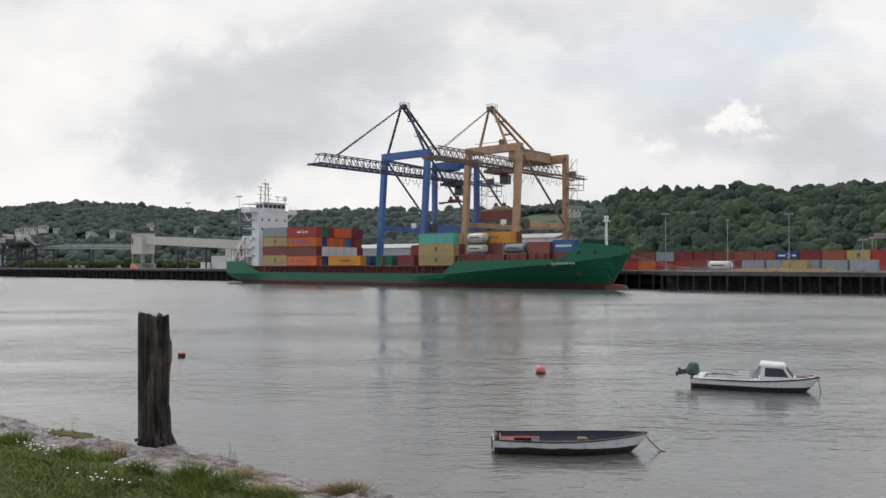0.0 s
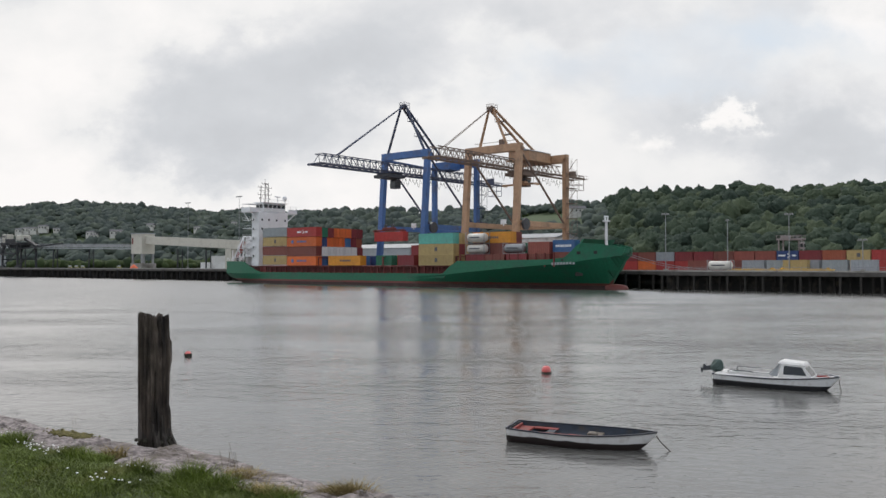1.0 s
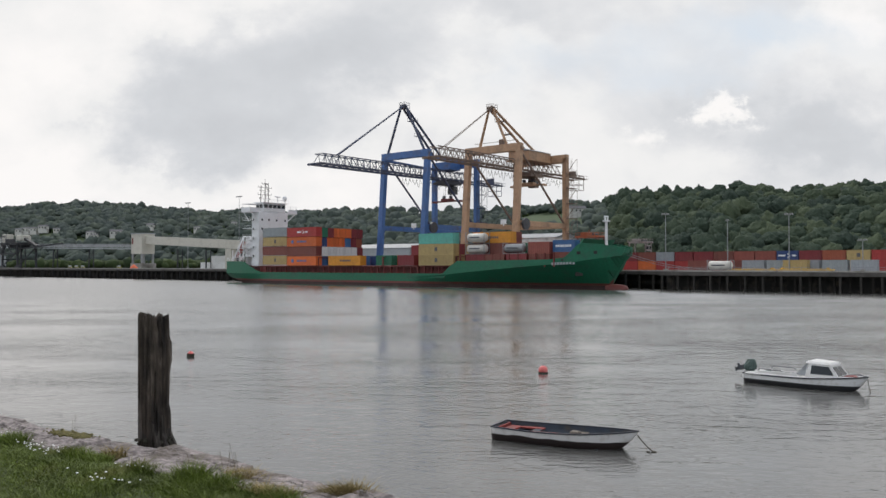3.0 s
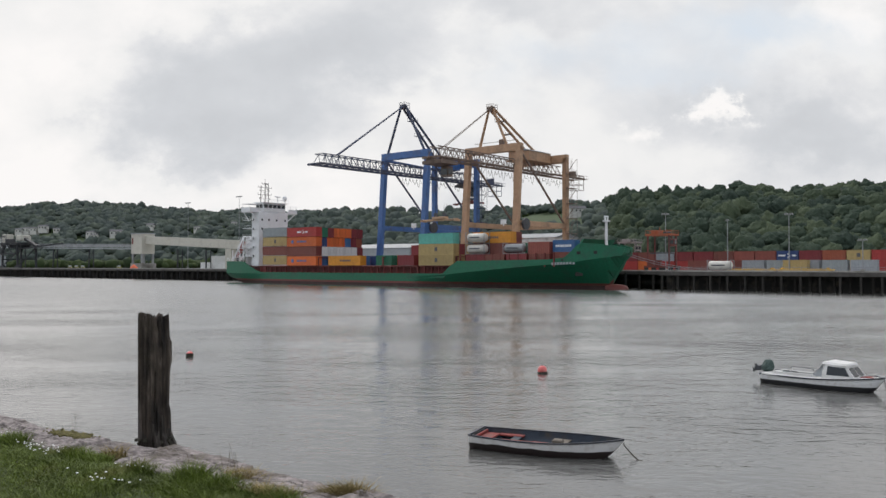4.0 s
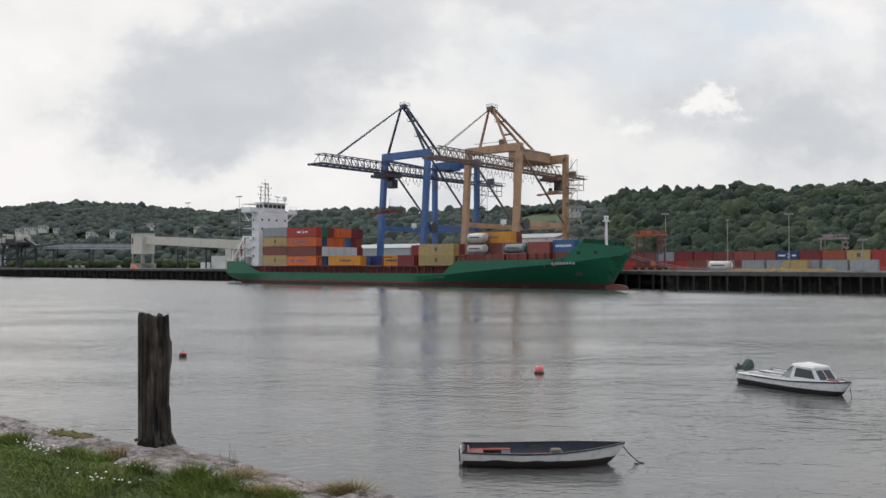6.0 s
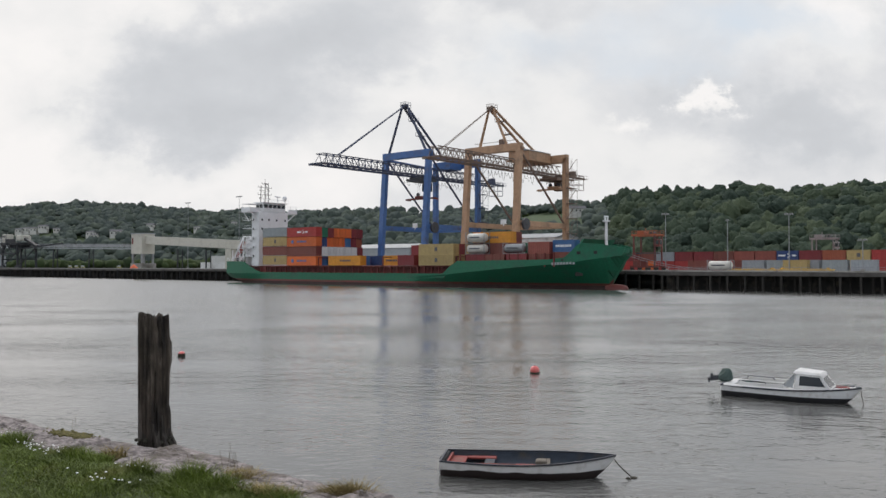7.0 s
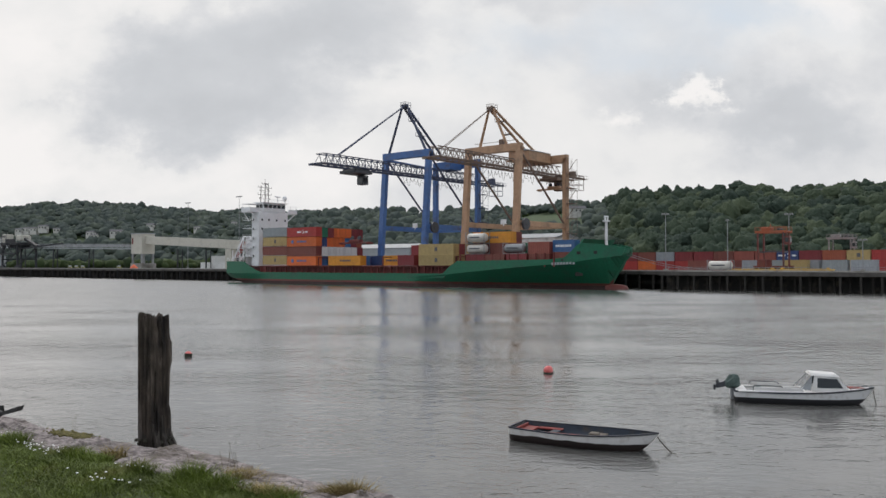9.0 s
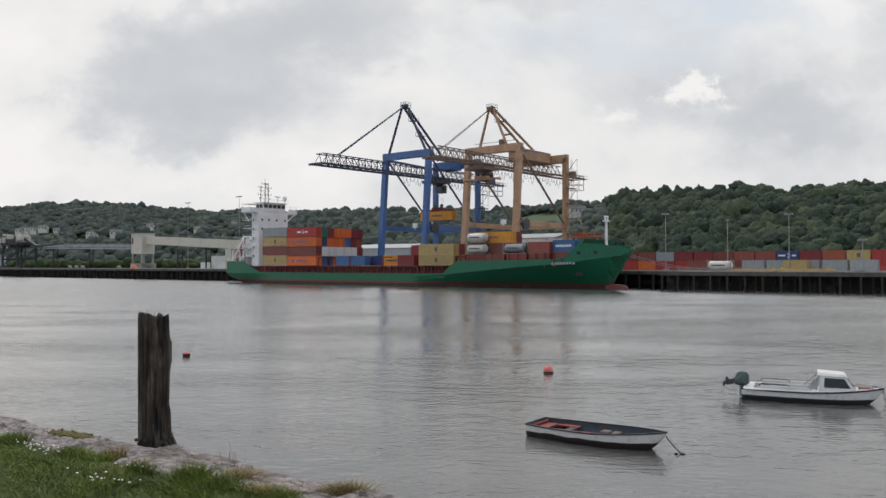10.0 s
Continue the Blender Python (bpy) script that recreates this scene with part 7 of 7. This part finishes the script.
    clumps("moss", items, M_MOSS, "yellow-green moss cushions on the coping stones", "moss")
    st = MB()
    for tc, nc in ((-4.85, 4.1), (-4.75, 4.05), (-7.0, 4.08), (-5.0, 3.8), (-4.6, 3.85)):
        for _ in range(3):
            p = bank_at(tc + r2.uniform(-0.05, 0.05), nc, TOP)
            h = r2.uniform(0.08, 0.2)
            st.bar(p, p + Vector((r2.uniform(-0.06, 0.06), r2.uniform(-0.03, 0.03), h)), 0.0018)
    tagged(new("dry_stalks", st.mesh("dry_stalks", M_STRAW)), "thin dry weed stalks rising from wall joints", "weeds", kind="stuff")
    fl = MB()
    for tc, nc, cnt, sp in ((-7.48, 3.62, 9, 0.12), (-6.70, 3.55, 14, 0.10), (-6.42, 3.50, 16, 0.12), (-6.45, 3.62, 8, 0.10), (-5.30, 3.26, 10, 0.10), (-5.05, 3.36, 6, 0.10), (-5.3, 3.60, 6, 0.12), (-4.25, 3.28, 4, 0.08)):
        for _ in range(cnt):
            p = bank_at(tc + r2.gauss(0, sp), nc + r2.gauss(0, 0.05), TOP + r2.uniform(0.02, 0.05))
            fl.ball(p, r2.uniform(0.006, 0.011), 6, 4, 0, 0.5)
    tagged(new("daisies", fl.mesh("daisies", M_PETAL)), "scattered small white daisies in the grass", "flowers", kind="stuff")


lawn_grass()


def crow():
    r = thing("crow", Matrix.Translation(bank_at(-9.3, 4.0, TOP)), "dark grey hooded crow hopping on the coping stones", "bird")
    rows = [[(x, 0.055 * k * math.cos(j * 0.7854), 0.13 + z + 0.05 * k * math.sin(j * 0.7854)) for j in range(8)] for x, k, z in ((0.13, 0.05, 0.05), (0.10, 0.7, 0.045), (0.04, 1.1, 0.02), (-0.05, 1.1, 0.0), (-0.12, 0.7, -0.01), (-0.16, 0.3, -0.01))]
    part("body", MB().grid(rows, 0, True), M_CROW, r, smooth=True)
    part("head", MB().ball((0.15, 0, 0.21), 0.036, 10, 7), M_CROW, r, smooth=True)
    part("beak", MB().tube((0.18, 0, 0.21), (0.235, 0, 0.20), 0.012, 6, r2=0.002), M_BLACK, r)
    part("tail", MB().add([(-0.13, -0.025, 0.13), (-0.13, 0.025, 0.13), (-0.34, 0.05, 0.20), (-0.34, -0.05, 0.20), (-0.13, -0.03, 0.10), (-0.13, 0.03, 0.10), (-0.32, 0.05, 0.15), (-0.32, -0.05, 0.15)], [(0, 1, 2, 3), (7, 6, 5, 4), (0, 4, 5, 1), (1, 5, 6, 2), (2, 6, 7, 3), (3, 7, 4, 0)]), M_CROW, r)
    for y in (-0.03, 0.03):
        part("wing", MB().grid([[(x, y * 1.9 + math.copysign(0.006, y) * s, 0.14 + dz + h) for s, dz in ((1, 0.045), (2, 0.0), (1, -0.03), (-1, 0.0))] for x, h in ((0.08, 0.03), (0.0, 0.02), (-0.08, 0.0), (-0.12, 0.0))], 0, True), M_BLACK, r)
        part("leg", MB().tube((0, y * 0.8, 0.10), (0.01, y * 0.8, 0.0), 0.006, 5).bar((-0.01, y * 0.8, 0.004), (0.04, y * 0.8, 0.004), 0.012, 0.006), M_BLACK, r)
    return r


CROW = crow()


# ------------------------------------------------------------------ what moves
def motions():
    # clouds drift towards the left and rise
    walk(SKY, [(t, pose(0, 0, 0, 0.22 * t, 0, 0.27 * t)) for t in (0.0, 2.5, 5.0, 7.5, 10.0)])
    # ripples run with the current
    walk(WATER, [(t, pose(0.9 * t, 0.5 * math.sin(t), 0)) for t in (0.0, 1.0, 2.0, 3.0, 4.0, 5.0, 6.0, 7.0, 8.0, 9.0, 10.0)])
    walk(DINGHY, [(t, pose(x, y, 0, 1.2 * math.sin(t * 2.1), 0.5 * math.sin(t * 1.7), a)) for t, x, y, a in (
        (0.0, 3.87, 25.0, -3), (0.5, 3.80, 25.46, -17), (1.0, 4.38, 25.91, -23), (1.5, 4.42, 26.2, -27), (2.0, 4.50, 26.15, -29), (2.5, 4.32, 26.15, -29), (4.0, 3.15, 24.84, -24), (4.5, 3.0, 23.6, -28),
        (5.0, 2.42, 23.0, 0), (5.5, 3.0, 23.68, 2), (7.0, 2.30, 22.2, -9), (7.5, 2.24, 21.8, 6), (8.0, 2.86, 23.16, 2), (8.5, 3.22, 24.5, -12), (9.0, 4.45, 25.87, -28), (9.5, 5.15, 26.1, -46), (10.0, 4.93, 26.2, -38))])
    walk(MOTOR_BOAT, [(t, pose(x, y, 0, 1.0 * math.sin(t * 1.9 + 1), 0.5 * math.sin(t * 1.3), a)) for t, x, y, a in (
        (0.0, 14.21, 37.5, -24), (0.5, 14.71, 37.9, -29), (1.0, 15.48, 38.2, -35), (1.5, 15.87, 38.3, -37), (2.0, 16.35, 38.4, -39), (2.5, 16.79, 38.4, -44), (4.0, 17.61, 38.0, -50), (4.5, 18.4, 38.1, -61),
        (5.0, 17.75, 37.9, -66), (5.5, 17.0, 37.9, -66), (7.0, 14.73, 34.8, -35), (7.5, 14.89, 33.9, -20), (8.0, 14.50, 33.5, -13), (8.5, 14.75, 33.7, -11), (9.0, 14.81, 33.9, -15), (9.5, 15.25, 34.2, -22), (10.0, 15.31, 34.2, -23))])
    walk(BUOY_A, [(t, pose(x, 42.9, 0, 4 * math.sin(t * 3), 3 * math.cos(t * 2.3), 0)) for t, x in ((0.0, 5.1), (0.5, 5.1), (1.0, 5.4), (1.5, 5.2), (2.0, 5.35), (2.5, 5.25), (4.0, 5.2), (4.5, 5.1), (5.0, 5.0), (5.5, 5.1), (7.0, 4.8), (7.5, 5.2), (8.0, 5.4), (8.5, 5.4), (9.0, 5.5), (9.5, 5.35), (10.0, 5.5))])
    walk(BUOY_B, [(t, pose(x, 50.6, 0, 4 * math.sin(t * 2.7), 3 * math.cos(t * 2.1), 0)) for t, x in ((0.0, -16.1), (0.5, -15.7), (1.0, -15.7), (1.5, -15.5), (2.0, -15.6), (2.5, -15.55), (4.0, -15.6), (4.5, -15.8), (5.0, -16.0), (5.5, -16.0), (7.0, -16.1), (7.5, -16.1), (8.0, -15.6), (8.5, -15.9), (9.0, -15.7), (9.5, -15.7), (10.0, -15.8))])
    # a crow hops into view on the wall for a moment, tail first
    away, near = bank_at(-9.6, 3.9, TOP + 0.02), bank_at(-8.0, 3.82, TOP - 0.01)
    spot = [(0.0, away), (8.85, away), (8.93, near), (9.03, near), (9.12, away), (10.0, away)]
    walk(CROW, [(t, Matrix.Translation(p) @ Matrix.Rotation(radians(172), 4, "Z")) for t, p in spot])
    walk(BLUE, [(0.0, berth(-35.2, 0, QUAY_Z)), (5.7, berth(-35.2, 0, QUAY_Z)), (6.8, berth(-34.7, 0, QUAY_Z)), (10.0, berth(-34.7, 0, QUAY_Z))])
    zt = 34.2 - QUAY_Z
    blue = ((0.0, 41.1), (0.2, 53.9), (0.5, 27.0), (0.8, 6.6), (1.0, 8.9), (1.3, 52.0), (1.5, 49.6), (1.7, 18.6), (2.0, 3.9), (2.3, 2.6), (2.5, 4.4), (2.7, 28.1), (3.3, 40.0), (3.9, 52.0), (4.0, 49.0), (4.3, 13.3), (4.5, 0.7), (4.8, 2.6), (5.0, 36.0), (5.3, 53.0), (5.5, 21.4), (5.7, -0.8),
            (6.2, 20.0), (6.8, 54.0), (7.0, 23.6), (7.2, -3.7), (7.5, 4.4), (7.8, 33.9), (8.0, 41.1), (8.5, 57.0), (8.8, 7.4), (9.0, -6.0), (9.2, -8.0), (9.5, 8.2), (9.8, 28.6), (10.0, 31.0))
    walk(BLUE_T, [(t, pose(0, y, zt)) for t, y in blue])
    drop_b = {0.8: 12.0, 1.0: 16.2, 4.5: 28.5, 4.8: 13.2, 7.2: 12.0, 7.5: 17.5, 7.8: 23.0, 8.0: 24.5, 9.0: 12.0, 9.2: 9.4, 9.5: 23.0, 9.8: 23.6, 10.0: 23.6, 2.3: 9.5, 2.0: 9.5, 2.5: 10.0, 5.7: 12.0}
    walk(BLUE_S, [(t, pose(0.8 if t > 9.1 else 0, y, drop_b.get(t, 27.0) - QUAY_Z)) for t, y in blue])
    tan = ((0.0, 19.8), (0.2, 46.2), (0.5, 49.7), (0.8, 45.0), (1.0, 30.4), (1.3, -5.8), (1.5, -6.9), (1.6, -7.2), (1.7, -6.25), (1.8, -3.3), (1.9, 8.9), (2.0, 18.4), (2.1, 31.0), (2.2, 42.9), (2.35, 51.8), (2.5, 49.7), (2.7, 45.0), (3.3, 20.0), (3.9, -7.4), (4.0, -7.6), (4.3, -8.75), (4.5, 2.6), (4.8, 39.8), (5.0, 49.7), (7.5, 49.7), (8.0, 31.0), (8.5, 16.1), (9.0, 49.7), (9.5, 49.7), (9.8, 30.4), (10.0, 11.0))
    walk(TAN_T, [(t, pose(0, y, zt)) for t, y in tan])
    drop_t = {0.0: 21.8, 0.2: 16.9, 1.3: 23.7, 1.5: 17.5, 1.6: 15.6, 1.7: 14.36, 1.8: 18.5, 1.9: 21.4, 2.0: 21.4, 2.1: 20.4, 2.2: 17.3, 2.35: 7.2, 2.5: 16.0, 3.9: 18.2, 4.0: 17.5, 4.3: 14.6, 4.5: 20.3, 4.8: 20.0, 5.0: 23.0}
    walk(TAN_S, [(t, pose(0, y, drop_t.get(t, 30.0) - QUAY_Z)) for t, y in tan])
    # boxes lifted ashore, then standing on the quay behind the ship
    up = 2.86
    q = QUAY_Z
    teal0 = berth(0, -8.75, 5.74 + 2 * 2.87)
    walk(MOVERS["teal"], [(0.0, teal0), (4.3, teal0), (4.5, berth(0, 2.6, 20.3 - up)), (4.8, berth(0, 39.0, 20.0 - up)), (5.0, berth(0, 49.0, 12.0)), (5.2, berth(0, 49.0, q)), (10.0, berth(0, 49.0, q))])
    sand0 = berth(0, -6.25, 5.74 + 2 * 2.87)
    walk(MOVERS["sand"], [(0.0, sand0), (1.7, sand0), (1.8, berth(0, -3.3, 15.6)), (1.9, berth(0, 8.9, 18.5)), (2.0, berth(0, 18.4, 18.5)), (2.1, berth(0, 31.0, 17.5)), (2.2, berth(0, 42.9, 14.4)), (2.35, berth(0, 51.8, q)), (10.0, berth(0, 51.8, q))])
    walk(MOVERS["umber"], [(0.0, berth(-0.4, 19.8, 18.9)), (0.1, berth(-0.4, 32.0, 17.5)), (0.2, berth(-0.4, 46.2, 14.0)), (0.35, berth(-0.4, 46.2, q)), (10.0, berth(-0.4, 46.2, q))])
    red0 = berth(-34.4, 6.0, 5.74)
    walk(MOVERS["red"], [(0.0, red0), (0.8, berth(-34.4, 6.6, 9.1)), (1.0, berth(-34.4, 8.9, 16.2 - up)), (1.15, berth(-34.4, 30, 17.5)), (1.3, berth(-34.4, 47.0, 14.0)), (1.5, berth(-34.4, 47.0, q)), (10.0, berth(-34.4, 47.0, q))])
    green0 = berth(-21.0, -7.0, 5.74)
    walk(MOVERS["green"], [(0.0, green0), (4.5, green0), (4.8, berth(-33.0, 2.6, 10.4)), (4.95, berth(-33, 30.0, 20.0)), (5.1, berth(-33, 43.5, 17.0)), (5.3, berth(-33, 43.5, q)), (10.0, berth(-33, 43.5, q))])
    brown0 = berth(-34.4, 1.25, 5.74)
    walk(MOVERS["brown"], [(0.0, brown0), (7.2, brown0), (7.5, berth(-34.6, 4.4, 14.6)), (7.8, berth(-34.6, 33.9, 20.1)), (8.0, berth(-34.6, 41.1, 21.6)), (8.2, berth(-34.6, 50.0, 16.0)), (8.5, berth(-34.6, 50.5, q)), (10.0, berth(-34.6, 50.5, q))])
    amber0 = berth(-35.6, -8.75, 5.74)
    walk(MOVERS["amber"], [(0.0, amber0), (9.0, amber0), (9.2, berth(-34.4, -8.0, 6.6)), (9.5, berth(-33.9, 8.2, 23.0 - up)), (9.8, berth(-33.9, 28.6, 23.6 - up)), (10.0, berth(-33.9, 31.0, 23.6 - up))])
    walk(CARRIER_A, [(t, berth(x, 34, QUAY_Z)) for t, x in ((0.0, 112.0), (0.5, 66.6), (1.0, 108.0), (1.5, 56.0), (2.0, 22.0), (2.5, 21.0), (4.0, 44.0), (4.5, 64.0), (5.0, 63.2), (5.5, 42.8), (7.0, 39.8), (7.5, 39.8), (7.8, 35.1), (8.0, 21.6), (8.5, 40.6), (9.0, 73.8), (9.5, 31.2), (10.0, 20.6))])
    walk(CARRIER_B, [(t, berth(x, 95, QUAY_Z)) for t, x in ((0.0, 86.5), (0.5, 34.9), (1.0, 59.4), (1.5, 74.4), (2.5, 16.9), (4.0, 3.1), (5.0, 75.0), (5.5, 73.9), (7.0, 69.5), (7.5, 64.8), (8.0, 6.5), (8.5, 41.3), (9.0, 74.4), (9.5, 77.6), (10.0, 91.3))])


motions()
